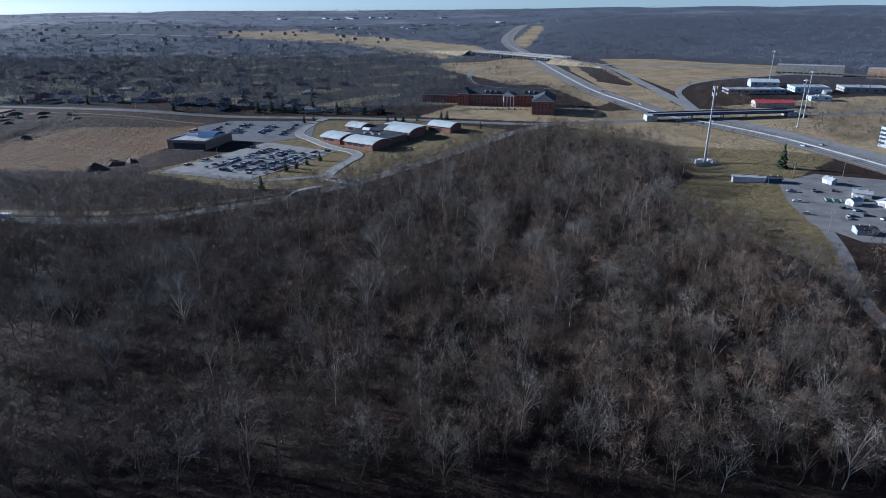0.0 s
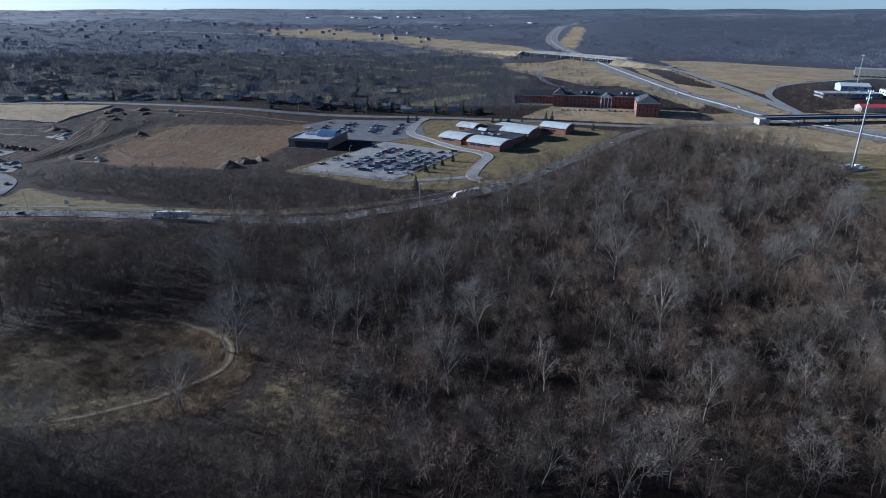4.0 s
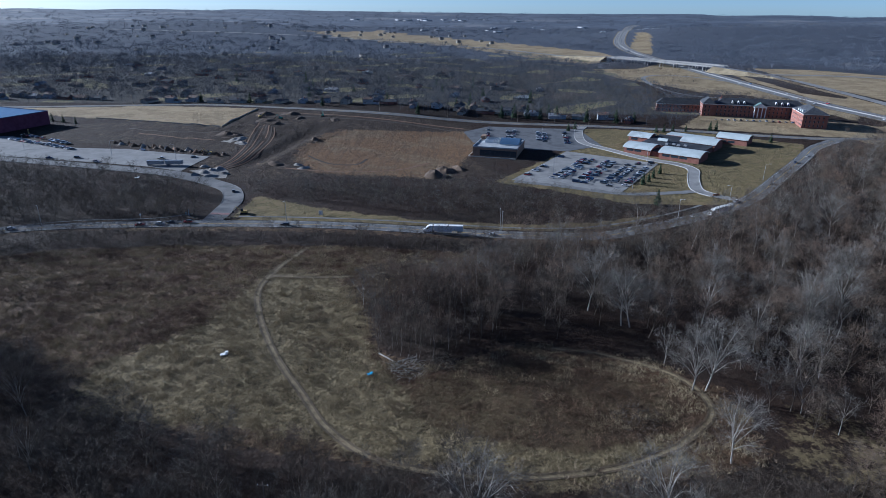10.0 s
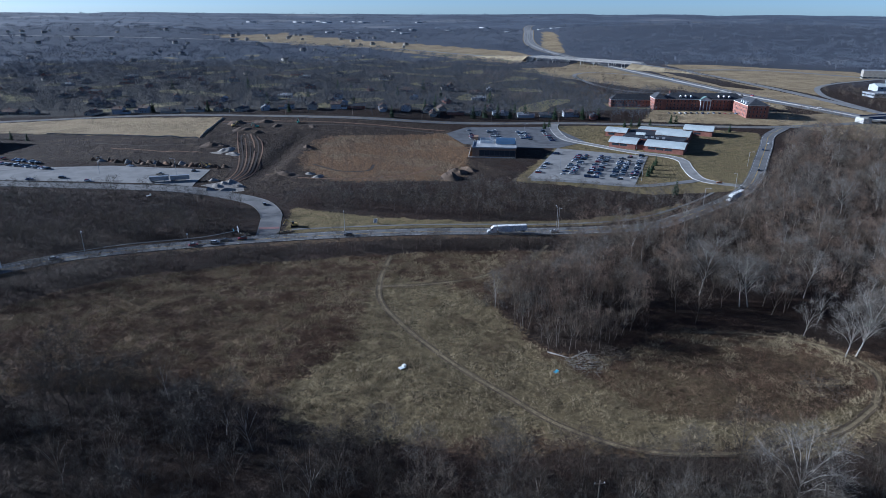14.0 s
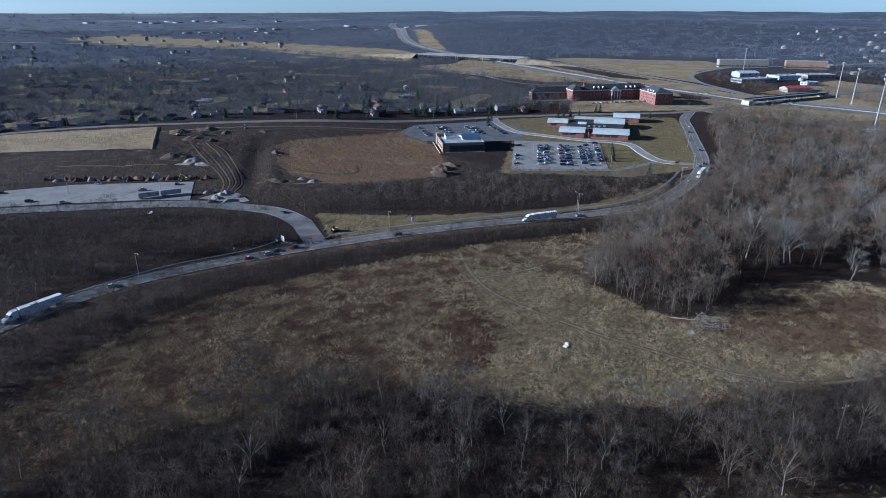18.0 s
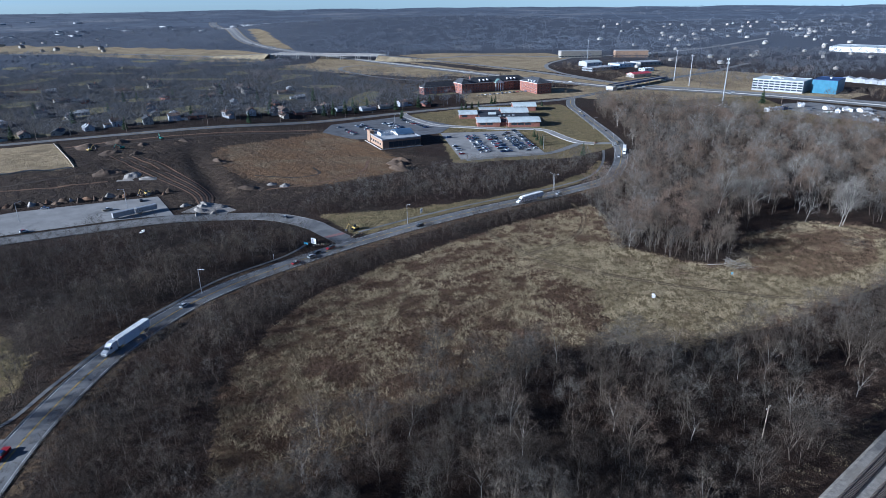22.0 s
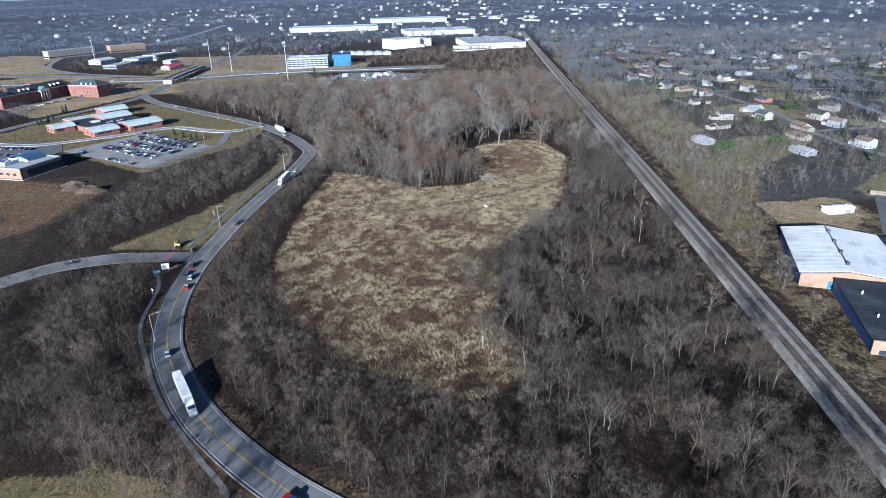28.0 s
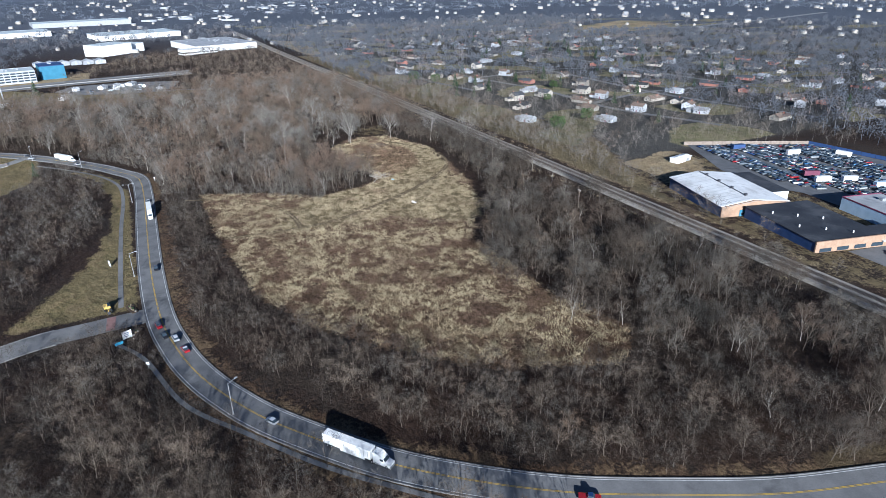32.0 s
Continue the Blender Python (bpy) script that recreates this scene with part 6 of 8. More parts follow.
halls_ = np.vstack([np.array(c) + np.random.RandomState(400 + i).normal(size=(n, 2)) * w for i, (c, n, w) in enumerate((((-420, 3500), 16, (190, 60)), ((60, 2900), 10, (160, 60)), ((430, 2700), 9, (130, 50)), ((950, 2950), 8, (70, 60)), ((-300, 2700), 7, (120, 40)), ((1650, 120), 14, (160, 130)), ((1900, -260), 12, (200, 100))))])
far_halls("distant_halls", halls_, 410, "pale flat-roofed factories far off on the plain")

# ---- sweeps along lines ----
def sweep(name, line, profile, mat, parent=None, label="", lift=None):
    """A cross-section of (sideways, up) points drawn along a plan line over the land."""
    nrm = side_normals(line)
    prof = np.array(profile, float)
    pts = line[:, None, :] + nrm[:, None, :] * prof[None, :, 0, None]
    base = land_np(line[:, 0], line[:, 1]) if lift is None else lift
    z = base[:, None] + prof[None, :, 1]
    v = np.concatenate([pts, z[..., None]], -1).reshape(-1, 3)
    n, k = len(line), len(prof)
    ids = np.arange(n * k).reshape(n, k)
    f = np.stack([ids[:-1, :-1], ids[:-1, 1:], ids[1:, 1:], ids[1:, :-1]], -1).reshape(-1, 4)
    ob = new(name, plane_mesh(name, v.tolist(), f.tolist(), [mat], smooth=False))
    if parent:
        ob.parent = parent
    if label:
        ob["label"] = label
    return ob


def offset(line, d):
    return line + side_normals(line) * d


# ---- railway ----
RX = np.arange(-1100, 1000, 5.0)
RAIL = np.stack([RX, 95 - 0.007 * (RX + 400)], 1)
rz_ = rail_level(RAIL[:, 0])
BED = 0.9


def rail_z(x):
    return np.interp(x, RX, rz_) + BED


tagged(sweep("railway_bed", RAIL, [(-9, -2.2), (-5.7, BED - 0.02), (-4, BED), (4, BED), (5.7, BED - 0.02), (9, -2.2)][::-1], M_BALLAST, lift=rz_), "raised bed of grey crushed stone under two tracks", "railway bed", kind="structure")
sleeper_bm = boxes(((-0.12, -1.3, 0.0), (0.12, 1.3, 0.16)))
for ti, ty in enumerate((-2.3, 2.3)):
    line = offset(RAIL, ty)
    track = thing("railway_track", float(RAIL[120, 0]), float(RAIL[120, 1]), 0, "rusty steel rails on dark timber sleepers in pale stone", "railway track", "tracks")
    inv = track.matrix_basis.inverted()
    for s in (-0.75, 0.75):
        ob = sweep("rail", offset(line, s), [(-0.08, BED + 0.12), (-0.08, BED + 0.30), (0.08, BED + 0.30), (0.08, BED + 0.12)][::-1], M_RAIL, track, lift=rz_)
        ob.matrix_parent_inverse = inv
    if ti == 0:
        me_s = bpy.data.meshes.new("sleeper")
        sleeper_bm.to_mesh(me_s)
        me_s.materials.append(M_SLEEPER)
    V, F, b = [], [], 0
    sv = np.array([v.co[:] for v in sleeper_bm.verts])
    sf = np.array([(0, 1, 5), (0, 5, 4), (1, 2, 6), (1, 6, 5), (2, 3, 7), (2, 7, 6), (3, 0, 4), (3, 4, 7), (4, 5, 6), (4, 6, 7)])
    for x in np.arange(-640, 520, 0.62):
        y = 95 - 0.007 * (x + 400) + ty
        if -530 < x < -437:
            o = new("sleeper", me_s)
            o.parent = track
            o.matrix_parent_inverse = inv
            o.matrix_basis = pose(x, y, float(rail_z(x)), 0, 0, -0.4)
        elif -640 < x < -250 or (x > -250 and int(x / 0.62) % 2):
            V.append(sv + (x, y, float(rail_z(x))))
            F.append(sf + b)
            b += 8
    rest = new("sleeper_run", raw_mesh("sleeper_run", np.concatenate(V), np.concatenate(F), [M_SLEEPER]))
    rest.parent = track
    rest.matrix_parent_inverse = inv
    tagged(rest, kind="stuff")

# ---- lines, kerbs and paths of the roads ----
for d in (-0.16, 0.16):
    ribbon("trim_yellow_line", ROAD, 0.16, 0.19, M_YELLOW, "yellow centre line of the road", "road marking", 1, shift=d)
for d in (-4.7, 4.7):
    ribbon("trim_white_line", ROAD, 0.18, 0.19, M_WHITE_LINE, "white edge line of the road", "road marking", 1, shift=d)
for d in (-5.45, 5.45):
    tagged(sweep("trim_kerb", offset(ROAD, d), [(-0.2, 0.0), (-0.16, 0.30), (0.16, 0.30), (0.2, 0.0)][::-1], M_ASPHALT_OLD), "worn grey kerb along the road", "kerb", kind="structure")
for d in (-6.1, 6.1):
    tagged(sweep("trim_kerb", offset(SIDE_ROAD[8:], d), [(-0.2, 0.0), (-0.16, 0.30), (0.16, 0.30), (0.2, 0.0)][::-1], M_ASPHALT_OLD), "worn grey kerb of the side road", "kerb", kind="structure")
for ln_, d in ((SCHOOL_DRIVE, 4.1), (SCHOOL_DRIVE, -4.1)):
    tagged(sweep("trim_kerb", offset(ln_[4:], d), [(-0.3, 0.0), (-0.25, 0.38), (0.25, 0.38), (0.3, 0.0)][::-1], M_CONCRETE), "pale kerb of the school driveway", "kerb", kind="structure")
for d in (-0.16, 0.16):
    ribbon("trim_yellow_line", NORTH_ROAD, 0.2, 0.24, M_YELLOW, "yellow centre line of the main road", "road marking", 1, shift=d)
for d in (-10.5, -6.5, 6.5, 10.5):
    ribbon("trim_wheel_lane", HWY_A, 1.6, 0.54, M_ASPHALT, "dark wheel-worn lane of the motorway", "road marking", 1, shift=d)
tagged(sweep("trim_barrier", HWY_A, [(-0.3, 0.4), (-0.25, 1.3), (0.25, 1.3), (0.3, 0.4)][::-1], M_LOT), "pale concrete barrier along the motorway", "barrier", kind="structure")
for d in (-16.5, 16.5):
    ribbon("trim_verge", HWY_A, 3.0, 0.4, M_TRACK_GRASS, "worn gravel edge of the motorway", "verge", 1, shift=d)
for k, ln_ in enumerate(STREETS):
    ribbon("road_street", ln_, 7.0, 0.15, M_ASPHALT_OLD, "narrow asphalt street between the houses", cols=2)
ribbon("road_south", SOUTH_ROAD, 16, 0.5, M_HWY, "broad pale road beyond the southern houses")
PATH = smooth_line([(-552, 262), (-543, 264), (-529, 278), (-505, 300), (-480, 317), (-455, 332), (-420, 342), (-402, 352)], 3)
# The path takes the darker road asphalt, so its shade is in the colour.
ribbon("pavement_path", PATH, 1.6, 0.12, M_ROAD, "narrow grey footpath beside the road, darkened for tree shade", "footpath", 1)
PATH2 = smooth_line([(-374, 349), (-330, 348.5), (-269, 347.5), (-215, 346), (-180, 349), (-150, 362), (-118, 384), (-96, 402)], 3)
ribbon("pavement_path", PATH2, 2.0, 0.12, M_ASPHALT_OLD, "pale concrete footpath along the grass verge", "footpath", 1)
ribbon("pavement_west_lane", smooth_line([(-546, 250), (-556, 256), (-575, 262), (-620, 262)], 3), 9, 0.21, M_ASPHALT_OLD, "grey asphalt side street at the junction", "road", 3)
ribbon("pavement_pavers", smooth_line([(-392, 353), (-381, 352.5)], 3), 3.2, 0.22, M_PAVER, "band of red pavers across the side road", "paving", 2)
for k in range(9):
    a, b = np.array((-555.5, 243.5)), np.array((-548.5, 254.0))
    c = a + (b - a) * k / 8
    ribbon("trim_crossing_bar", np.array([c + (-1.3, 0.9), c + (1.3, -0.9)]), 0.55, 0.245, M_WHITE_LINE, "white bar of the pedestrian crossing", "road marking", 1)
TRACKS = [[(-322, 300), (-328, 272), (-329, 247), (-321, 223), (-307, 196), (-292, 174), (-281, 158), (-264, 144), (-236, 140), (-206, 146), (-186, 156)],
          [(-328, 262), (-310, 262), (-285, 268), (-255, 290), (-240, 312)], [(-186, 156), (-172, 172), (-176, 190), (-196, 203), (-214, 207)]]
for tp in TRACKS:
    tl = smooth_line(tp, 3)
    ribbon("trim_worn_track", tl, 2.5, 0.07, M_TRACK_GRASS, "strip of flattened pale grass along the track", "track", 2)
    for d in (-0.95, 0.95):
        ribbon("trim_wheel_rut", tl, 0.75, 0.14, M_TRACK, "worn wheel rut through the dry grass", "track", 1, shift=d)

# ---- bridges ----
def bridge(name, pts, width, z, pier_at, label, girder=M_PALEBLUE):
    line = smooth_line(pts, 8)
    zz = np.full(len(line), z) if not isinstance(z, tuple) else np.linspace(z[0], z[1], len(line))
    t = thing(name, float(line[0, 0]), float(line[0, 1]), 0, label, "bridge")
    inv = t.matrix_basis.inverted()
    h = width / 2
    for nm, prof, mat in (("deck", [(-h, 0), (-h, -0.7), (h, -0.7), (h, 0), (-h, 0)], M_CONCRETE), ("parapet", [(-h - 0.3, -0.4), (-h - 0.3, 0.9), (-h + 0.1, 0.9), (-h + 0.1, 0.02)], girder),
                          ("parapet", [(h - 0.1, 0.02), (h - 0.1, 0.9), (h + 0.3, 0.9), (h + 0.3, -0.4)], girder), ("girder", [(-h + 0.4, -0.74), (-h + 0.4, -2.0), (h - 0.4, -2.0), (h - 0.4, -0.74)], girder),
                          ("road_surface", [(h - 0.2, 0.05), (-h + 0.2, 0.05)], M_ASPHALT_OLD)):
        ob = sweep(nm, line, prof, mat, t, lift=zz)
        ob.matrix_parent_inverse = inv
    nrm = side_normals(line)
    for f in pier_at:
        i = int(f * (len(line) - 1))
        for s in (-0.3, 0.3):
            p = line[i] + nrm[i] * width * s
            g = land(*p)
            ob = part("pier", rod(bmesh.new(), (p[0], p[1], g - 1), (p[0], p[1], zz[i] - 2.0), 0.7, 0.7, 8), M_CONCRETE, t)
            ob.matrix_parent_inverse = inv
    for i in (0, len(line) - 1):
        c = line[i]
        ob = part("abutment", boxes(((c[0] - 5, c[1] - h, land(*c) - 3), (c[0] + 5, c[1] + h, zz[i] - 0.8))), M_CONCRETE, t)
        ob.matrix_parent_inverse = inv
    return t


bridge("road_bridge", [(205, 628), (280, 637), (352, 643)], 12, 1.2, (0.3, 0.5, 0.72), "road bridge with dark blue girders over the motorway", M_BLUE_WALL)
ribbon("road_beyond_bridge", smooth_line([(350, 643), (420, 650), (520, 655), (700, 690)], 8), 11, 0.3, M_ASPHALT_OLD, "road running on beyond the bridge")
DECK = [(60, 1466), (83, 1434), (163, 1326), (215, 1250)]
bridge("motorway_bridge", DECK, 16, 8.0, (0.12, 0.26, 0.4, 0.52, 0.65, 0.8, 0.92), "long motorway bridge on concrete piers", M_LOT)
bridge("motorway_bridge", [(x + 26, y + 20) for x, y in DECK], 12, 7.4, (0.15, 0.35, 0.55, 0.75), "second motorway bridge beside the longer one", M_LOT)
for pts_, drop in (([(60, 1466), (20, 1522), (-20, 1580), (-60, 1640)], (8.0, -2.5)), ([(215, 1250), (245, 1207), (276, 1162), (290, 1105)], (8.0, -2.5))):
    ln_ = smooth_line(pts_, 8)
    zz_ = np.linspace(*drop, len(ln_))
    tagged(sweep("ground_embankment", ln_, [(-30, -9), (-9, -0.1), (9, -0.1), (30, -9)][::-1], M_STRAW, lift=zz_), "grassed embankment carrying the road to the bridge", "embankment", kind="structure")
    tagged(sweep("road_approach", ln_, [(-8, 0.05), (8, 0.05)][::-1], M_HWY, lift=zz_), "pale concrete road on the embankment", "road", kind="structure")


# ---- lamps, masts, poles, signs ----
def street_lamp(x, y, turn, h=11.5):
    t = thing("street_lamp", x, y, turn, "tall grey street lamp with a single arm", "street lamp", "street lamps")
    part("base", rod(bmesh.new(), (0, 0, -0.3), (0, 0, 0.5), 0.3, 0.28, 8), M_CONCRETE, t)
    part("pole", rod(bmesh.new(), (0, 0, 0.5), (0, 0, h), 0.15, 0.09, 8), M_STEEL, t)
    part("arm", rod(bmesh.new(), (0, 0, h - 0.2), (2.6, 0, h + 0.35), 0.07, 0.06, 6), M_STEEL, t)
    part("lamp_head", boxes(((2.4, -0.22, h + 0.2), (3.4, 0.22, h + 0.45))), M_STEEL, t)


for a in ((-469, 319, 300), (-225, 334 + 7, 270), (-226, 341, 90), (-130, 441, 60), (-77, 407, 200), (-588, 150, 20), (-345, 343, 270), (-120, 372, 310), (-30, 467, 320), (-100, 520, 90), (-180, 480, 70), (-520, 480, 0), (-600, 495, 0),
          (-465, 470, 180), (-175, 610, 30)):
    street_lamp(*a)


def high_mast(x, y, h, label):
    t = thing("high_mast", x, y, 20, label, "mast", "high masts")
    part("base", boxes(((-1, -1, -0.5), (1, 1, 0.6))), M_CONCRETE, t)
    part("pole", rod(bmesh.new(), (0, 0, 0.6), (0, 0, h), 0.62, 0.3, 10), M_STEEL, t, "tapered steel pole")
    part("lamp_ring", rod(bmesh.new(), (0, 0, h - 1.3), (0, 0, h - 0.9), 1.7, 1.7, 12), M_STEEL, t)
    for k in range(6):
        a = k * math.pi / 3
        part("floodlight", boxes(((1.9 * math.cos(a) - 0.35, 1.9 * math.sin(a) - 0.35, h - 1.9), (1.9 * math.cos(a) + 0.35, 1.9 * math.sin(a) + 0.35, h - 1.3))), M_STEEL, t)


high_mast(359, 629, 46, "tall steel motorway lighting mast")
high_mast(440, 870, 44, "tall steel motorway lighting mast")
high_mast(330, 585, 44, "tall steel motorway lighting mast")


def cell_tower(x, y, h):
    t = thing("radio_mast", x, y, 0, "slender grey radio mast with antennas in a fenced compound", "radio mast")
    part("pole", rod(bmesh.new(), (0, 0, -0.5), (0, 0, h), 0.85, 0.4, 12), M_STEEL, t, "tapered steel pole")
    for z in (h - 1.5, h - 6):
        for k in range(3):
            a = k * 2.094
            part("antenna", boxes(((1.6 * math.cos(a) - 0.2, 1.6 * math.sin(a) - 0.2, z - 1.2), (1.6 * math.cos(a) + 0.2, 1.6 * math.sin(a) + 0.2, z + 1.2))), M_WHITE, t)
        part("antenna_ring", rod(bmesh.new(), (0, 0, z - 0.1), (0, 0, z + 0.1), 1.6, 1.6, 10), M_STEEL, t)
    for k, (dx, dy, w) in enumerate(((-6, 1, 4), (-2, 4, 3), (4, 3, 3.4), (5, -3, 2.4))):
        part("cabinet", boxes(((dx, dy, -0.3), (dx + w, dy + 2.4, 2.6))), M_WHITE, t, "white equipment cabinet")
    for k in range(8):
        part("fence_panel", boxes(((-9 + 2.4 * k, -7, 0), (-6.7 + 2.4 * k, -6.9, 2.2))), M_STEEL, t)
        part("fence_panel", boxes(((-9 + 2.4 * k, 8, 0), (-6.7 + 2.4 * k, 8.1, 2.2))), M_STEEL, t)


cell_tower(193, 456, 57)


def utility_pole(x, y, turn, h=11.0):
    t = thing("utility_pole", x, y, turn, "weathered wooden utility pole with a crossarm", "utility pole", "utility poles")
    part("pole", rod(bmesh.new(), (0, 0, -1), (0, 0, h), 0.2, 0.14, 7), M_WOODPOLE, t)
    part("crossarm", boxes(((-1.3, -0.08, h - 1.0), (1.3, 0.08, h - 0.8))), M_WOODPOLE, t)
    for k in (-1.1, 0.0, 1.1):
        part("insulator", rod(bmesh.new(), (k, 0, h - 0.8), (k, 0, h - 0.5), 0.08, 0.05, 6), M_WHITE, t)


for k in range(14):
    i = min(len(NORTH_ROAD) - 1, 60 + 18 * k)
    p = offset(NORTH_ROAD, 9.0)[i]
    utility_pole(float(p[0]), float(p[1]), 75)
for a in ((172, 254, 0), (196, 300, 20), (232, 405, 40), (160, 330, 0), (-470, 121, 0), (-380, 122, 0), (-286, 121, 0), (262, 400, 10), (-40, 118, 0)):
    utility_pole(*a)


def sign_board(x, y, turn, w, h, z, mat, label, legs=2):
    t = thing("sign", x, y, turn, label, "sign")
    for k in range(legs):
        lx = 0 if legs == 1 else (-w * 0.35 + k * w * 0.7)
        part("post", boxes(((lx - 0.06, -0.06, -0.4), (lx + 0.06, 0.06, z + h * 0.9))), M_STEEL, t)
    b = part("board", boxes(((-w / 2, -0.16, z), (w / 2, -0.065, z + h))), mat, t)
    for k in range(3):
        o = part("lettering_bar", boxes(((-w * 0.35, -0.19, z + h * (0.25 + 0.22 * k)), (w * (0.1 + 0.1 * k), -0.164, z + h * (0.33 + 0.22 * k)))), M_BLUE_WALL, b)


sign_board(-402, 347, -70, 3.4, 3.0, 0.8, M_BOARD, "large white site sign at the road junction")
sign_board(-405, 350, -70, 3.0, 1.0, 0.4, M_CYAN, "low pale blue banner beside the site sign")
sign_board(-328, 353, 20, 2.2, 2.4, 0.5, M_BOARD, "white notice board on the grass verge")
sign_board(-549.5, 265, -35, 2.6, 2.0, 1.0, M_BOARD, "white street sign board at the junction")
sign_board(-427, 341, 60, 1.0, 1.0, 1.8, M_BOARD, "small white road sign beside the path", 1)
sign_board(-184, 326, 40, 0.9, 1.3, 1.4, M_BOARD, "small white road sign at the bend", 1)
sign_board(-79, 424, 10, 5.0, 1.2, 0.3, M_ORANGE, "low brick-coloured school name sign in the lawn")
sign_board(-632, 548, 0, 1.4, 5.0, 0.3, M_MACHINE, "tall yellow pillar sign by the store", 1)

# ---- vehicles ----
def wheel_mesh(r, w):
    bm = rod(bmesh.new(), (0, -w / 2, 0), (0, w / 2, 0), r, r, 8)
    rod(bm, (0, -w / 2 - 0.015, 0), (0, w / 2 + 0.015, 0), r * 0.55, r * 0.55, 5, 1)
    me = bpy.data.meshes.new("wheel")
    bm.to_mesh(me)
    bm.free()
    me.materials.append(M_TYRE)
    me.materials.append(M_STEEL)
    return me


WHEEL, WHEEL_BIG = wheel_mesh(0.34, 0.24), wheel_mesh(0.52, 0.3)


def car_kind(name, label, L, W, lower, cabin, paint=None):
    """A car along x: lower body outline, cabin outline (both seen from the side)."""
    t = thing(name, 0, 0, 0, label, "car", "parked cars")
    bm = bmesh.new()
    prism(bm, lower, "y", -W / 2, W / 2)
    body = part("body", bm, paint or M_PAINT, t)
    bm = bmesh.new()
    n = len(cabin)
    zt = max(z for _, z in cabin)
    a = [bm.verts.new((x, -W / 2 + 0.06 + 0.22 * (z - 0.85), z)) for x, z in cabin]
    b = [bm.verts.new((x, W / 2 - 0.06 - 0.22 * (z - 0.85), z)) for x, z in cabin]
    fs = [bm.faces.new(a), bm.faces.new(b[::-1])]
    for i in range(n):
        f = bm.faces.new([a[i], b[i], b[(i + 1) % n], a[(i + 1) % n]])
        if cabin[i][1] > zt - 0.03 and cabin[(i + 1) % n][1] > zt - 0.03:
            f.material_index = 1
        fs.append(f)
    bmesh.ops.recalc_face_normals(bm, faces=bm.faces)
    part("cabin", bm, [M_GLASS, paint or M_PAINT], t, "dark glazed cabin with a painted roof")
    for x in (-L * 0.31, L * 0.31):
        for y in (-W / 2 + 0.1, W / 2 - 0.1):
            o = new("wheel", WHEEL)
            o.parent = t
            o.matrix_basis = pose(x, y, 0.34)
    return t


CARS = [
    car_kind("car", "parked saloon car with dark windows", 4.7, 1.82, [(-2.35, 0.28), (2.35, 0.28), (2.35, 0.62), (2.1, 0.78), (1.0, 0.9), (-1.7, 0.92), (-2.3, 0.85)], [(1.05, 0.9), (0.35, 1.42), (-0.85, 1.44), (-1.65, 0.92)]),
    car_kind("car", "parked tall estate car with dark windows", 4.7, 1.88, [(-2.3, 0.32), (2.35, 0.32), (2.35, 0.75), (2.1, 0.95), (1.05, 1.04), (-2.25, 1.06)], [(1.1, 1.04), (0.5, 1.66), (-1.9, 1.68), (-2.22, 1.06)]),
    car_kind("pickup_truck", "parked pickup truck with an open bed", 5.6, 1.95, [(-2.8, 0.4), (2.75, 0.4), (2.75, 0.9), (2.5, 1.08), (1.3, 1.14), (-2.8, 1.14)], [(1.3, 1.12), (0.75, 1.8), (-0.55, 1.82), (-0.8, 1.12)]),
    car_kind("van", "parked light van with a high roof", 5.2, 1.98, [(-2.6, 0.34), (2.6, 0.34), (2.6, 0.9), (2.2, 1.1), (-2.55, 1.14)], [(2.1, 1.12), (1.3, 1.98), (-2.4, 2.0), (-2.52, 1.14)]),
    car_kind("car", "parked small hatchback with dark windows", 4.2, 1.76, [(-2.0, 0.28), (2.1, 0.28), (2.1, 0.65), (1.9, 0.8), (1.0, 0.92), (-1.95, 0.95)], [(1.05, 0.92), (0.4, 1.46), (-1.2, 1.48), (-1.9, 0.95)]),
]
CAR_RS = random.Random(77)
CAR_USED = set()


def put_car(x, y, turn, lift=0.2, kind=None):
    k = CAR_RS.choice((0, 0, 1, 1, 1, 2, 3, 4)) if kind is None else kind
    m = pose(x, y, land(x, y) + lift, 0, 0, turn)
    if k not in CAR_USED:
        CAR_USED.add(k)
        CARS[k].matrix_basis = m
        return CARS[k]
    return copy_thing(CARS[k], m)


def car_row(p0, p1, turn, fill, lift=0.2, pitch=2.9):
    n = int(math.dist(p0, p1) / pitch)
    for i in range(n):
        if CAR_RS.random() < fill:
            f = (i + 0.5) / n
            put_car(p0[0] + (p1[0] - p0[0]) * f + CAR_RS.uniform(-0.2, 0.2), p0[1] + (p1[1] - p0[1]) * f, turn + CAR_RS.choice((0, 180)) + CAR_RS.uniform(-2, 2), lift)


def lot_rows(corner, u, v, rows, turn, lift=0.22):
    """Rows of parked cars across a lot: corner, its two sides, (fraction along u, from, to along v, fill)."""
    for fu, v0, v1, fill in rows:
        a = (corner[0] + u[0] * fu + v[0] * v0, corner[1] + u[1] * fu + v[1] * v0)
        b = (corner[0] + u[0] * fu + v[0] * v1, corner[1] + u[1] * fu + v[1] * v1)
        car_row(a, b, turn, fill, lift)


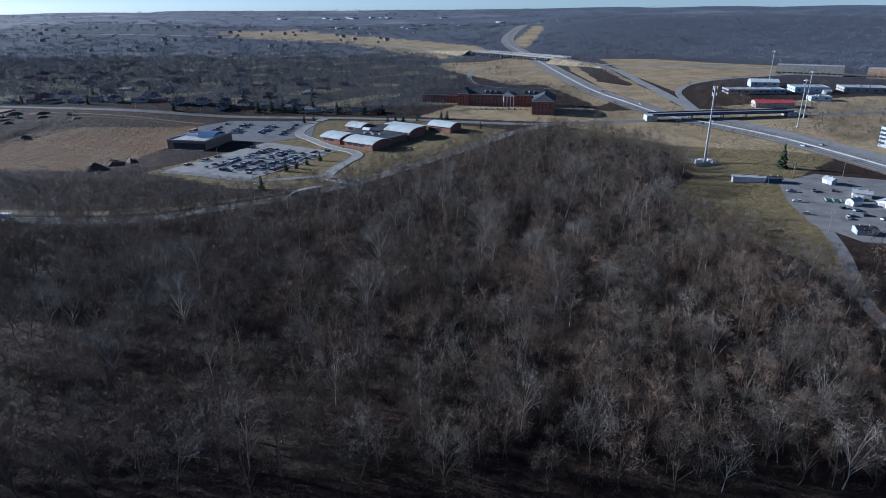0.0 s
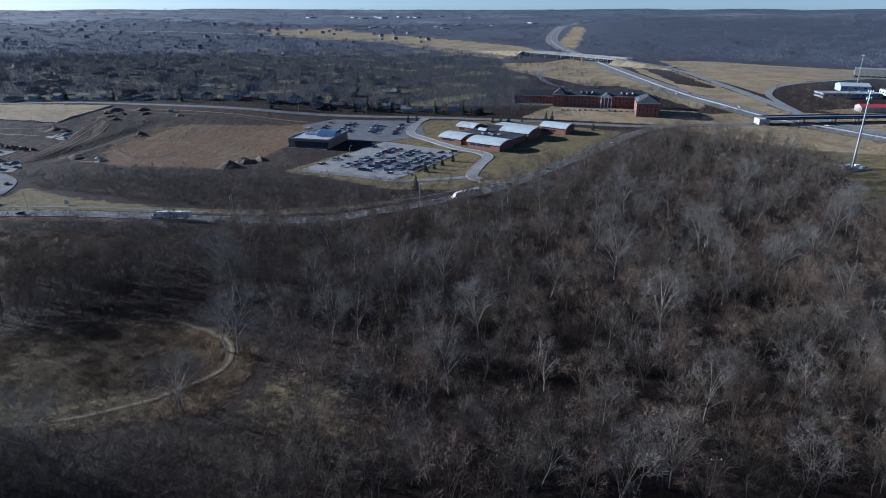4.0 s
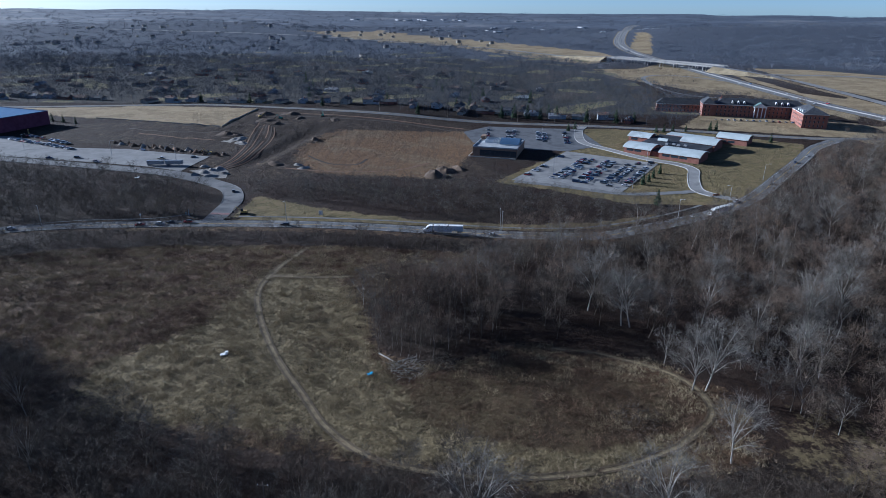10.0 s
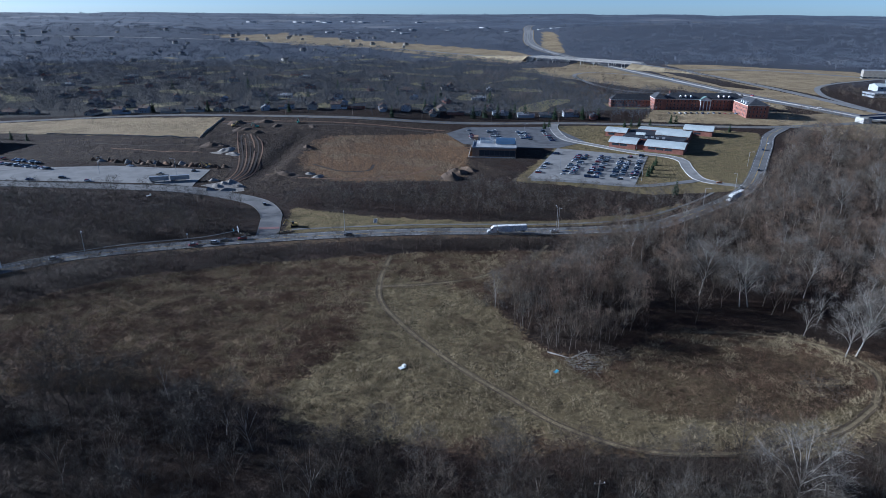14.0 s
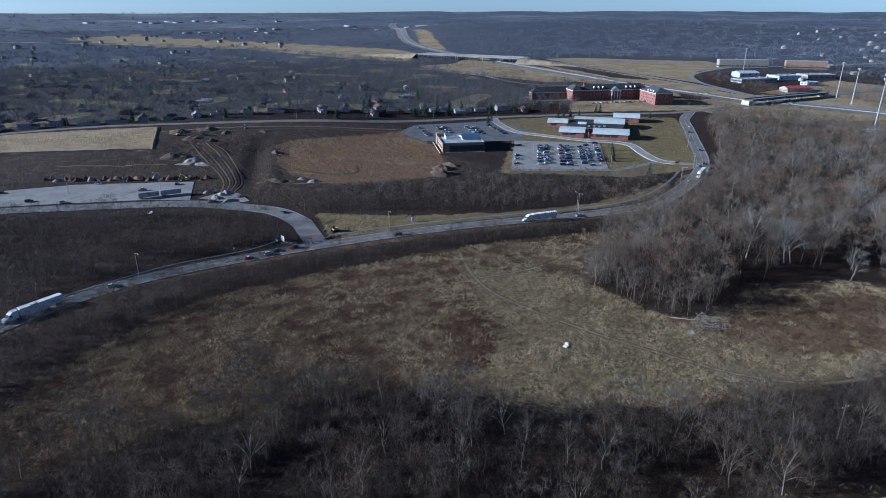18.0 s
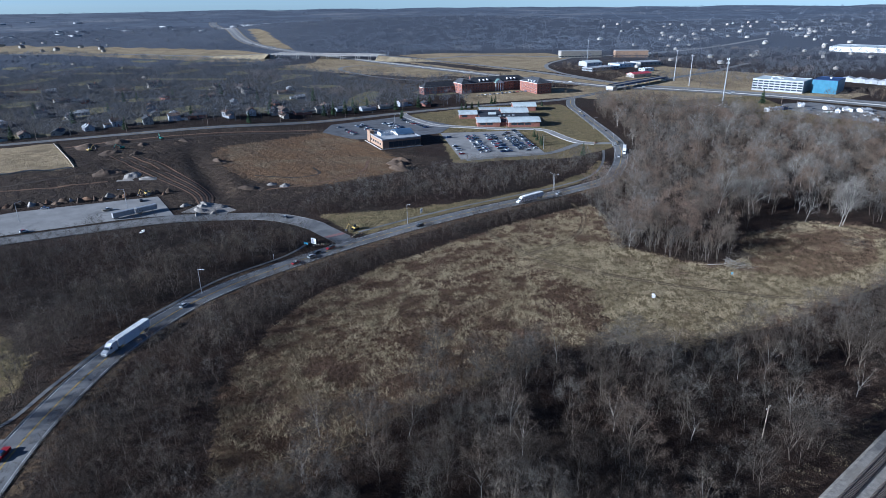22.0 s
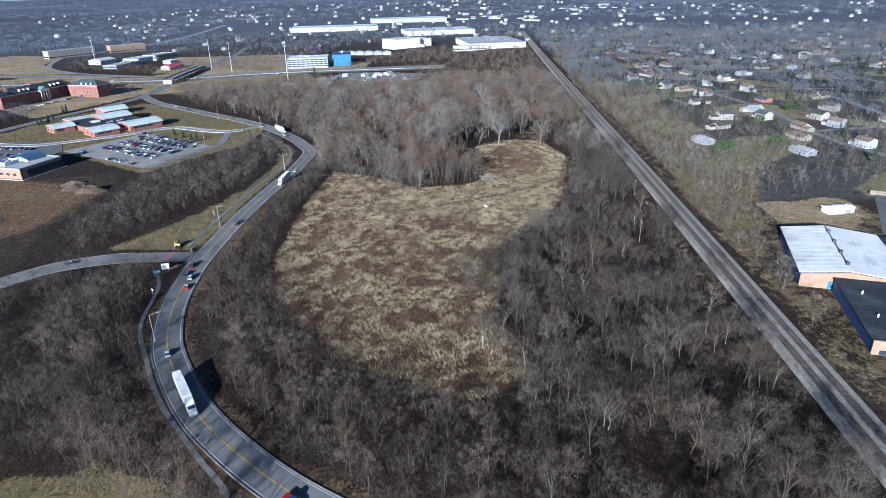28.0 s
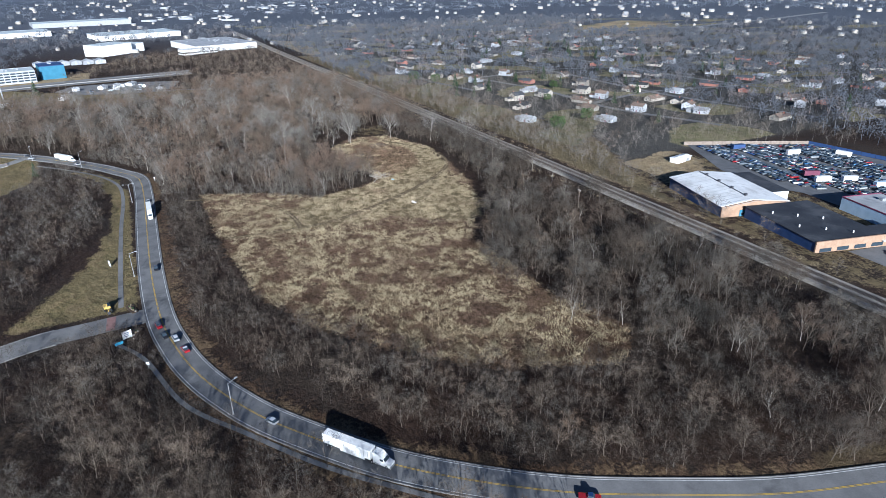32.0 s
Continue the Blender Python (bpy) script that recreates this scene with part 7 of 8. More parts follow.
lot_rows((-213, 455), (72, -27), (50, 90), ((0.05, 0.1, 0.9, 0.25), (0.3, 0.12, 0.85, 0.6), (0.375, 0.12, 0.85, 0.72), (0.54, 0.12, 0.85, 0.68), (0.615, 0.12, 0.85, 0.7), (0.77, 0.12, 0.88, 0.62), (0.845, 0.12, 0.88, 0.6), (0.96, 0.12, 0.92, 0.7)), -20)
car_row((-205, 452), (-145, 430), 60, 0.12, 0.22)
lot_rows((-236, 590), (90, -10), (4, 56), ((0.08, 0.2, 0.9, 0.7), (0.3, 0.15, 0.9, 0.6), (0.36, 0.15, 0.9, 0.6), (0.62, 0.1, 0.9, 0.6), (0.68, 0.1, 0.9, 0.5), (0.9, 0.0, 0.9, 0.55)), -5)
car_row((-635, 528), (-560, 495), 60, 0.8, 0.24)
car_row((-632, 545), (-575, 514), 60, 0.65, 0.24)
car_row((-700, 520), (-640, 500), 70, 0.85, 0.24)
car_row((-705, 505), (-640, 486), 70, 0.85, 0.24)
for p in ((-520, 458, 10), (-540, 468, 15), (-476, 470, 5), (-505, 498, -20), (-560, 465, 10), (-455, 478, 80)):
    put_car(*p, 0.25)
# the yard of wrecks and trade cars
YARD_CARS = []
for r_ in range(17):
    for c_ in range(70):
        q = np.array((-326.0, -20.0)) + np.array((-0.975, 0.22)) * (c_ * 2.75) + np.array((-0.36, -0.93)) * (r_ * 5.6)
        if not inside(np.array([q[0]]), np.array([q[1]]), [(-324, -24), (-359, -93), (-466, -105), (-516, -60), (-500, -22), (-440, -16), (-402, -6)])[0]:
            continue
        if r_ % 6 == 4 or CAR_RS.random() > 0.92:
            continue
        if c_ % 6 == 0 and r_ < 9:
            put_car(float(q[0]) + CAR_RS.uniform(-0.5, 0.5), float(q[1]) + CAR_RS.uniform(-0.5, 0.5), 69 + CAR_RS.uniform(-6, 6), 0.14)
        else:
            YARD_CARS.append((float(q[0]) + CAR_RS.uniform(-0.5, 0.5), float(q[1]) + CAR_RS.uniform(-0.5, 0.5), 69 + CAR_RS.uniform(-6, 6), CAR_RS.choice((0, 1, 1, 2, 3, 4))))
VV, FF, MM, b_ = [], [], [], 0
for x, y, turn, k in YARD_CARS:
    c, s_ = math.cos(radians(turn)), math.sin(radians(turn))
    for o in CARS[k].children:
        if o.name.startswith("wheel"):
            continue
        o.data.calc_loop_triangles()
        v = np.array([q.co[:] for q in o.data.vertices])
        f = np.array([q.vertices[:] for q in o.data.loop_triangles])
        VV.append(np.stack([v[:, 0] * c - v[:, 1] * s_ + x, v[:, 0] * s_ + v[:, 1] * c + y, v[:, 2] + land(x, y) + 0.05], 1))
        FF.append(f + b_)
        MM.append(np.array([1 if (o.name.startswith("cabin") and o.data.polygons[q.polygon_index].material_index == 0) else 0 for q in o.data.loop_triangles]))
        b_ += len(v)
tagged(new("yard_cars", raw_mesh("yard_cars", np.concatenate(VV), np.concatenate(FF), [M_PAINT_MANY, M_GLASS], np.concatenate(MM))), "tight rows of used cars in the fenced yard", "cars", kind="stuff")
for p in ((-500, 45, 70), (-506, 43, 70), (-514, 40, 70), (-522, 38, 70), (-528, 36, 70), (-536, 34, 70), (-412, 6, 20), (-468, -2, 40)):
    put_car(*p, 0.16)
for p in ((207, 352, 160), (200, 329, 150), (231, 333.5, 20), (222, 324, 15), (214, 372, 170), (236, 318, 30), (248, 312, 70), (255, 318, 75), (268, 346, 40), (226, 338, 10), (228, 372, 70), (240, 372, 60), (246, 352, 10), (252, 345, 5), (230, 325, 20), (262, 345, 40), (240, 315, 80), (218, 320, 70)):
    put_car(*p, 0.16)
for k in range(14):
    put_car(20 + 6.2 * k, 703 - 1.2 * k, 80, 0.05)
# traffic, standing
for x, y, turn in ((-343, 333.6, 180), (-398, 336, 190), (-407, 334.6, 195), (-421, 328.5, 15), (-411, 331, 10), (-479, 309.5, 30), (-546, 246, 235), (-230, 332, 0), (-395, 398, 110), (-110, 375, 38), (-62, 412, 45), (-72, 408, 45), (-30, 452, 52), (18, 520, 55), (38, 543, 55)):
    put_car(x, y, turn, 0.2)
for k in range(6):
    i = 20 + 9 * k
    for hl, d in ((HWY_A, -8.5), (HWY_A, 8.5)):
        p, q = offset(hl, d)[min(i, len(hl) - 2)], offset(hl, d)[min(i, len(hl) - 2) + 1]
        put_car(float(p[0]), float(p[1]), math.degrees(math.atan2(q[1] - p[1], q[0] - p[0])), 0.56)


def semi_truck(x, y, turn, lift=0.2, label="white articulated lorry with a long box trailer"):
    t = thing("articulated_lorry", x, y, turn, label, "lorry", lift=lift)
    bm = boxes(((-15.8, -1.3, 1.15), (0.0, 1.3, 4.1)))
    bmesh.ops.bevel(bm, geom=bm.edges[:], offset=0.06, segments=1)
    tr = part("trailer_box", bm, M_WHITE, t, "plain white trailer box")
    for k in range(12):
        part("trailer_rib", boxes(((-15.2 + 1.3 * k, -1.33, 1.2), (-15.14 + 1.3 * k, -1.302, 4.0))), M_STEEL, tr)
    part("chassis", boxes(((-15.6, -0.5, 0.8), (5.2, 0.5, 1.14))), M_DARKSTEEL, t)
    part("side_skirt", boxes(((-10, -1.28, 0.45), (-2, -1.2, 1.14)), ((-10, 1.2, 0.45), (-2, 1.28, 1.14))), M_WHITE, t)
    part("cab", prism(bmesh.new(), [(0.7, 0.6), (5.9, 0.6), (6.0, 1.5), (4.5, 1.9), (3.9, 2.9), (2.6, 3.9), (0.7, 4.0)], "y", -1.2, 1.2), M_WHITE, t, "white sleeper cab with a sloping bonnet")
    part("windscreen", prism(bmesh.new(), [(4.46, 1.98), (3.98, 2.85), (4.02, 2.88), (4.52, 1.98)], "y", -1.05, 1.05), M_GLASS, t)
    for y_ in (-1.215, 1.205):
        part("side_window", boxes(((2.9, y_, 2.0), (3.9, y_ + 0.01, 2.75))), M_GLASS, t)
        part("exhaust_stack", rod(bmesh.new(), (0.55, y_ * 0.85, 1.0), (0.55, y_ * 0.85, 4.2), 0.09, 0.09, 6), M_STEEL, t)
    part("fuel_tank", rod(bmesh.new(), (1.0, -1.0, 0.75), (2.8, -1.0, 0.75), 0.32, 0.32, 10), M_STEEL, t)
    part("bumper", boxes(((5.85, -1.2, 0.4), (6.15, 1.2, 0.8))), M_STEEL, t)
    for x_ in (-14.4, -13.1, 0.2, 1.5, 4.9):
        for y_ in (-1.05, 1.05):
            o = new("wheel", WHEEL_BIG)
            o.parent = t
            o.matrix_basis = pose(x_, y_, 0.52)


semi_truck(-508.5, 288.6, 216)
semi_truck(-262, 332.2, 180, label="white tanker-length lorry with a box trailer on the road")
semi_truck(-95, 381, 216, label="white lorry with a trailer rounding the bend")


def box_trailer(x, y, turn, mat, label, L=12):
    t = thing("trailer", x, y, turn, label, "trailer", lift=0.15)
    part("trailer_box", boxes(((-L / 2, -1.25, 1.0), (L / 2, 1.25, 3.8))), mat, t)
    part("chassis", boxes(((-L / 2, -0.5, 0.7), (L / 2, 0.5, 0.99))), M_DARKSTEEL, t)
    part("landing_leg", boxes(((L / 2 - 3, -0.9, 0), (L / 2 - 2.8, -0.7, 0.99)), ((L / 2 - 3, 0.7, 0), (L / 2 - 2.8, 0.9, 0.99))), M_DARKSTEEL, t)
    for x_ in (-L / 2 + 1, -L / 2 + 2.2):
        for y_ in (-1.0, 1.0):
            o = new("wheel", WHEEL_BIG)
            o.parent = t
            o.matrix_basis = pose(x_, y_, 0.52)


box_trailer(-471, 451, 8, M_STEEL, "grey box trailer parked at the lot's edge")
box_trailer(-458, 452.5, 8, M_STEEL, "grey box trailer parked beside another")
for a in ((-345, -42, 74, M_BLUE_WALL), (-372, -62, 74, M_WHITE), (-425, -40, 70, M_WHITE), (-440, -46, 72, M_PALEBLUE), (-408, -30, 60, M_MAROON), (-418, -26, 66, M_WHITE), (-390, -88, 10, M_WHITE), (-455, -92, 5, M_PALEBLUE)):
    box_trailer(*a, "boxy trailer standing among the yard's cars", 9)


def excavator(x, y, turn, mat, label):
    t = thing("excavator", x, y, turn, label, "excavator", "site machines")
    for s in (-1.1, 1.1):
        part("crawler", boxes(((-1.9, s - 0.3, 0), (1.9, s + 0.3, 0.85))), M_TYRE, t)
    part("house", boxes(((-1.8, -1.2, 0.95), (1.2, 1.2, 2.0))), mat, t)
    part("cab", boxes(((0.1, 0.2, 2.0), (1.3, 1.2, 3.1))), M_GLASS, t)
    part("boom", rod(bmesh.new(), (1.0, -0.2, 1.7), (4.2, -0.2, 4.4), 0.25, 0.2, 6), mat, t)
    part("stick", rod(bmesh.new(), (4.2, -0.2, 4.4), (6.0, -0.2, 1.8), 0.2, 0.14, 6), mat, t)
    part("bucket", boxes(((5.5, -0.7, 0.8), (6.4, 0.3, 1.8)), ), M_DARKSTEEL, t)


excavator(-455, 640, 30, M_MACHINE, "small yellow excavator on the dug soil")
excavator(-432, 632, 160, M_GREEN, "green excavator beside a soil heap")
excavator(-373, 354, 190, M_MACHINE, "yellow digger parked on the verge")
excavator(-395, 655, 100, M_GREEN, "green excavator near the main road")
excavator(-448, 492, 200, M_MACHINE, "yellow excavator at the rubble bank")


# the yard's board fence
fence = thing("fence", -340, -60, 0, "tall pale board fence round the car yard", "fence")
inv_ = fence.matrix_basis.inverted()
for pts_, mat_ in (([(-317, -20), (-358, -98)], M_WOODPOLE), ([(-358, -98), (-472, -112)], M_BLUE_WALL), ([(-472, -112), (-524, -62)], M_BLUE_WALL), ([(-430, -62), (-500, -44)], M_WHITE)):
    ln_ = np.array([np.array(pts_[0]) + (np.array(pts_[1]) - np.array(pts_[0])) * f for f in np.linspace(0, 1, 14)])
    for k in range(13):
        ob_ = sweep("fence_panel", ln_[k:k + 2] + (ln_[k + 1] - ln_[k]) * np.array([[0.01], [-0.01]]), [(-0.06, 0.0), (-0.06, 2.5), (0.06, 2.5), (0.06, 0.0)][::-1], mat_, fence)
        ob_.matrix_parent_inverse = inv_

# ---- single trees that stand out ----
def tree_kind(seed, height, spread, limbs, branches, twigs, tw, wood, twig, label, fork=0.3, tr=0.011):
    (v, f), (tv, tf) = grow(seed, height, spread, limbs, branches, twigs, tw, fork, 4, tr)
    t = thing("tree", 0, 0, 0, label, "tree", "single trees")
    for nm, a, b, m in (("trunk", v, f, wood), ("crown", tv, tf, twig)):
        o = new(nm, raw_mesh(nm, a, b, [m]))
        o.parent = t
    return t


PALE_KINDS = [tree_kind(300 + i, 25, 0.33, 12, 6, 22, 0.038, M_BARK_PALE, M_TWIG_PALE, "tall bare tree with whitish bark and spreading limbs", 0.35, 0.012) for i in range(3)]
GREY_KINDS = [tree_kind(310 + i, 15, 0.33, 9, 5, 13, 0.034, M_BARK, M_TWIG, "bare grey-brown tree at the woodland's edge", 0.28, 0.0085) for i in range(4)]
SLIM_KINDS = [tree_kind(320 + i, 15, 0.18, 8, 5, 10, 0.034, M_BARK_MID, M_TWIG, "slender pale-stemmed bare tree at the meadow's edge", 0.35, 0.0055) for i in range(3)]
TREE_USED = set()


def put_tree(kinds, x, y, s, rs):
    k = rs.choice(kinds)
    m = pose(x, y, land(x, y) - 0.1, rs.uniform(-3, 3), rs.uniform(-3, 3), rs.uniform(0, 360))
    if k.name not in TREE_USED:
        TREE_USED.add(k.name)
        k.matrix_basis = m
        k.scale = (s, s, s)
    else:
        o = copy_thing(k, m)
        o.scale = (s, s, s * rs.uniform(0.9, 1.1))


TRS = random.Random(9)
for x, y in ((2, 376), (25, 290), (66, 328), (121, 337), (19, 285), (37, 247), (-28, 193), (-170, 183), (-120, 221), (-2, 344), (21, 266), (-196, 239), (-155, 230), (-116, 233), (-103, 234), (-183, 225), (-143, 258), (-174, 183), (-175, 150),
             (-186, 226), (-90, 190), (-60, 230), (-80, 270), (60, 260), (90, 300), (-20, 300), (-50, 340), (80, 380), (-30, 250), (-140, 190), (-200, 126), (-240, 118), (110, 250), (40, 210), (-100, 160)):
    put_tree(PALE_KINDS, x, y, TRS.uniform(0.8, 1.08), TRS)
for poly, sp, kinds, lo, hi, sd, keep in (([(-274, 198), (-287, 238), (-264, 262), (-240, 262), (-230, 222), (-250, 197)], 6.2, SLIM_KINDS, 0.8, 1.15, 91, 0.9), ([(-508, 188), (-489, 180), (-455, 188), (-400, 194), (-372, 177), (-330, 152), (-300, 143), (-300, 130), (-380, 160), (-470, 170), (-510, 175)], 8.5, GREY_KINDS, 0.6, 1.0, 92, 0.85),
        ([(-566, 190), (-546, 228), (-505, 274), (-470, 296), (-460, 284), (-498, 240), (-515, 195)], 8.5, GREY_KINDS, 0.45, 0.8, 93, 0.8), ([(-404, 352), (-440, 345), (-480, 334), (-512, 314), (-520, 340), (-470, 360), (-420, 368)], 8.0, GREY_KINDS, 0.55, 0.9, 94, 0.85),
        ([(-556, 250), (-532, 290), (-510, 308), (-520, 325), (-545, 300), (-568, 262)], 6.5, GREY_KINDS, 0.75, 1.1, 197, 0.9), ([(-150, 112), (110, 112), (110, 150), (-150, 150)], 10.5, GREY_KINDS, 0.8, 1.25, 95, 0.8), ([(-300, 140), (-190, 132), (-160, 150), (-168, 160), (-215, 132), (-300, 148)], 9, GREY_KINDS, 0.5, 0.8, 96, 0.8)):
    for x, y in spots(poly, sp, sd, keep, CLEAR):
        put_tree(kinds, float(x), float(y), TRS.uniform(lo, hi), TRS)


def conifer_kind(seed, h, w, n, label):
    (v, f), (tv, tf) = needle_tree(seed, h, w, n, 0.55)
    t = thing("conifer", 0, 0, 0, label, "conifer", "conifers")
    for nm, a, b, m in (("trunk", v, f, M_BARK), ("crown", tv, tf, M_CONIFER)):
        o = new(nm, raw_mesh(nm, a, b, [m]))
        o.parent = t
    return t


CONIFERS = [conifer_kind(400 + i, 10, 5.2, 420, "dark green conifer with a pointed crown") for i in range(2)]
for x, y, s in ((-124, 401, 1.05), (-100, 482, 0.8), (33, 599, 0.8), (-120, 452, 0.9), (-146, 641, 0.9), (-138, 650, 0.9), (-5, 648, 1.0), (1, 648, 1.0), (237, 430, 1.75), (-108, 470, 0.75), (-114, 460, 0.7), (-60, 640, 0.8), (-52, 642, 0.8), (-44, 640, 0.9), (-30, 644, 0.7),
               (-210, 700, 1.4), (-196, 704, 1.5), (-182, 702, 1.6), (-168, 700, 1.3), (-150, 706, 1.5), (-640, 610, 0.8), (-655, 616, 0.8), (-670, 622, 0.9), (-686, 628, 0.8), (-624, 604, 0.7), (-410, 720, 1.2), (-260, 730, 1.4), (-340, 745, 1.3), (10, -30, 1.2), (-60, 10, 1.1), (60, 30, 1.3), (-160, -90, 1.2), (-250, -60, 1.1), (-300, 690, 1.2), (-120, 690, 1.4), (-90, 686, 1.5), (-70, 690, 1.2), (-500, 742, 1.3), (-560, 748, 1.2)) + tuple((float(a_), float(b_), 0.9 + 0.07 * (i_ % 11)) for i_, (a_, b_) in enumerate(np.vstack([spots([(-300, -140), (-40, 40), (420, 40), (520, -60), (450, -480), (-60, -520), (-330, -330)], 62, 77, 0.5, [SALVAGE]), spots([(-700, 760), (-60, 700), (-120, 900), (-300, 1050), (-700, 1050)], 70, 78, 0.5)])) if not any((a_ - hx) ** 2 + (b_ - hy) ** 2 < 130 for hx, hy in HOUSE_AT)):
    k = TRS.choice(CONIFERS)
    m = pose(x, y, land(x, y) - 0.1, 0, 0, TRS.uniform(0, 360))
    if k.name not in TREE_USED:
        TREE_USED.add(k.name)
        k.matrix_basis, k.scale = m, (s, s, s)
    else:
        copy_thing(k, m).scale = (s, s, s)


def leafy_kind(seed):
    rs = np.random.RandomState(seed)
    V, F, TV, TF = [], [], [], []
    tube(V, F, np.zeros(3), np.array([0, 0, 7.0]), 0.35, 0.15, 6)
    for i in range(10):
        a = rs.uniform(0, 6.28)
        tube(V, F, np.array([0, 0, rs.uniform(3, 6)]), np.array([3.4 * math.cos(a), 3.4 * math.sin(a), rs.uniform(5, 9)]), 0.12, 0.04, 3)
    for i in range(900):
        d = rs.normal(size=3)
        d /= np.linalg.norm(d)
        lump = 1 + 0.25 * math.sin(d[0] * 5 + seed) * math.cos(d[1] * 4)
        p = np.array([0, 0, 6.5]) + d * np.array([5.2, 5.2, 3.6]) * lump * rs.uniform(0.75, 1.0)
        u, w = rs.normal(size=3) * 0.4, rs.normal(size=3) * 0.4
        b = len(TV)
        TV.extend((p - u, p + w, p + u))
        TF.append((b, b + 1, b + 2))
    t = thing("evergreen_tree", 0, 0, 0, "broad leafy evergreen tree among the bare ones", "tree", "evergreens")
    for nm, a, b, m in (("trunk", np.array(V), np.array(F), M_BARK), ("crown", np.array(TV), np.array(TF), M_GREENTREE)):
        o = new(nm, raw_mesh(nm, a, b, [m]))
        o.parent = t
    return t


LEAFY = leafy_kind(5)
for i, (x, y, s) in enumerate(((-236, 32, 1.25), (71, 20, 1.3), (-214, -14, 1.1), (37, 8, 1.2), (88, 14, 1.1), (-226, 26, 1.0), (-60, -90, 0.9), (-120, -40, 0.8))):
    m = pose(x, y, land(x, y) - 0.1, 0, 0, 40 * i)
    if i == 0:
        LEAFY.matrix_basis, LEAFY.scale = m, (s, s, s)
    else:
        copy_thing(LEAFY, m).scale = (s, s, s)


# ---- meadow growth ----
def tuft(seed, h, w, n, bw):
    rs = np.random.RandomState(seed)
    V, F = [], []
    for i in range(n):
        a, r = rs.uniform(0, 6.28), rs.uniform(0, 1) ** 0.5 * w
        o = np.array([r * math.cos(a), r * math.sin(a), 0])
        sliver(V, F, o, o + np.array([rs.normal() * 0.35 * h + 0.25 * h, rs.normal() * 0.35 * h, h * rs.uniform(0.5, 1.0)]), bw, rs)
    return [(np.array(V), np.array(F), 0)]


def patchy(pts, seed, size, share):
    """Keeps the share of points that lies where slow noise is high, so that growth comes in patches."""
    v = np.array([noise.noise((x / size + seed, y / size, seed * 3.1)) for x, y in pts])
    return pts[v > np.quantile(v, 1 - share)]


def bare_patch(pts):
    """Where the grass gives way to dark weeds: slow noise of two sizes."""
    return np.array([noise.noise((x / 11, y / 8, 4.2)) + 0.6 * noise.noise((x / 4, y / 3.4, 9.1)) for x, y in pts]) > 0.17


TUFTS = [tuft(500 + i, 0.95, 1.15, 16, 0.042) for i in range(5)]
WEEDS = [tuft(510 + i, 1.3, 1.5, 15, 0.034) for i in range(5)]
RUTS = [(smooth_line(tp, 2.0), 1.7) for tp in TRACKS]
mead = spots(MEADOW, 1.3, 97, 1.0, [RUSTY] + RUTS)
in_mown = inside(mead[:, 0] + 8 * np.sin(mead[:, 1] / 6.3) + 6 * np.sin(mead[:, 0] / 4.1 + mead[:, 1] / 9) + np.random.RandomState(3).normal(size=len(mead)) * 3.5, mead[:, 1] + 6 * np.sin(mead[:, 0] / 7.7), MOWN)
mead = np.vstack([patchy(mead[in_mown], 3, 2.8, 0.58), patchy(mead[~in_mown][~bare_patch(mead[~in_mown])], 5, 3.0, 0.8), patchy(spots(RUSTY, 1.3, 141), 6, 6.0, 0.25)])
scatter("dry_grass", TUFTS, mead, sized(mead, 0.6, 1.4, 98), 99, [M_STRAW], "tall dry straw-coloured grass over the meadow", "grass", 0.2)
weed = spots(MEADOW, 1.15, 101, 0.95, [MOWN])
weed = weed[bare_patch(weed)]
scatter("brown_weeds", WEEDS, weed, sized(weed, 0.5, 1.2, 102), 103, [M_BRUSH], "dead brown weeds in patches of the meadow", "weeds", 0.2)
rust = np.vstack([spots(RUSTY, 1.15, 104, 0.9), patchy(spots([(-300, 305), (-232, 304), (-262, 264), (-320, 280)], 1.9, 105, 0.8), 2, 9, 0.6), patchy(spots([(-500, 236), (-463, 266), (-389, 302), (-389, 285), (-440, 262), (-478, 220)], 1.9, 106, 0.8), 5, 9, 0.6)])
scatter("rust_weeds", WEEDS, rust, sized(rust, 0.5, 1.1, 107), 108, [M_TWIG_RUST], "rust-brown dead weeds and brambles", "weeds", 0.2)
# Brushwood whose tone carries the shade under the trees.
under = patchy(np.vstack([spots(ROAD_WOOD, 3.0, 110, 0.8, CLEAR), spots(SOUTH_WOOD, 3.6, 111, 0.8, CLEAR), spots(NORTH_WOOD, 5.0, 112, 0.7, CLEAR + [ROUND_YARD, WEST_LAWN]), spots(CREEK, 4.0, 113, 0.8, CLEAR)]), 4, 20, 0.8)
scatter("brushwood", BUSHES, under, sized(under, 0.5, 1.1, 114), 115, [M_TWIG_SHADED], "bare brushwood under the trees", "brush", 0.1)
field_bush = spots(MEADOW, 2.3, 116, 0.85, [MOWN])
field_bush = field_bush[bare_patch(field_bush)]
scatter("meadow_bushes", BUSHES, field_bush, sized(field_bush, 0.25, 0.62, 117), 118, [M_BRUSH], "low bare bushes scattered in the meadow", "bushes", 0.1)
tall_g = spots(MEADOW, 1.9, 122, 0.95, RUTS + [RUSTY])
tall_g = patchy(tall_g[~bare_patch(tall_g)], 11, 4.5, 0.36)
scatter("tall_grass", TUFTS, tall_g, sized(tall_g, 1.2, 1.9, 123), 124, [M_STRAW], "clumps of taller pale grass in the meadow", "grass", 0.25)
verge_b = np.vstack([offset(RAIL, 11.5)[60:260] + np.random.RandomState(5).normal(size=(200, 2)) * 1.2, offset(RAIL, -11.5)[60:260] + np.random.RandomState(6).normal(size=(200, 2)) * 1.2])
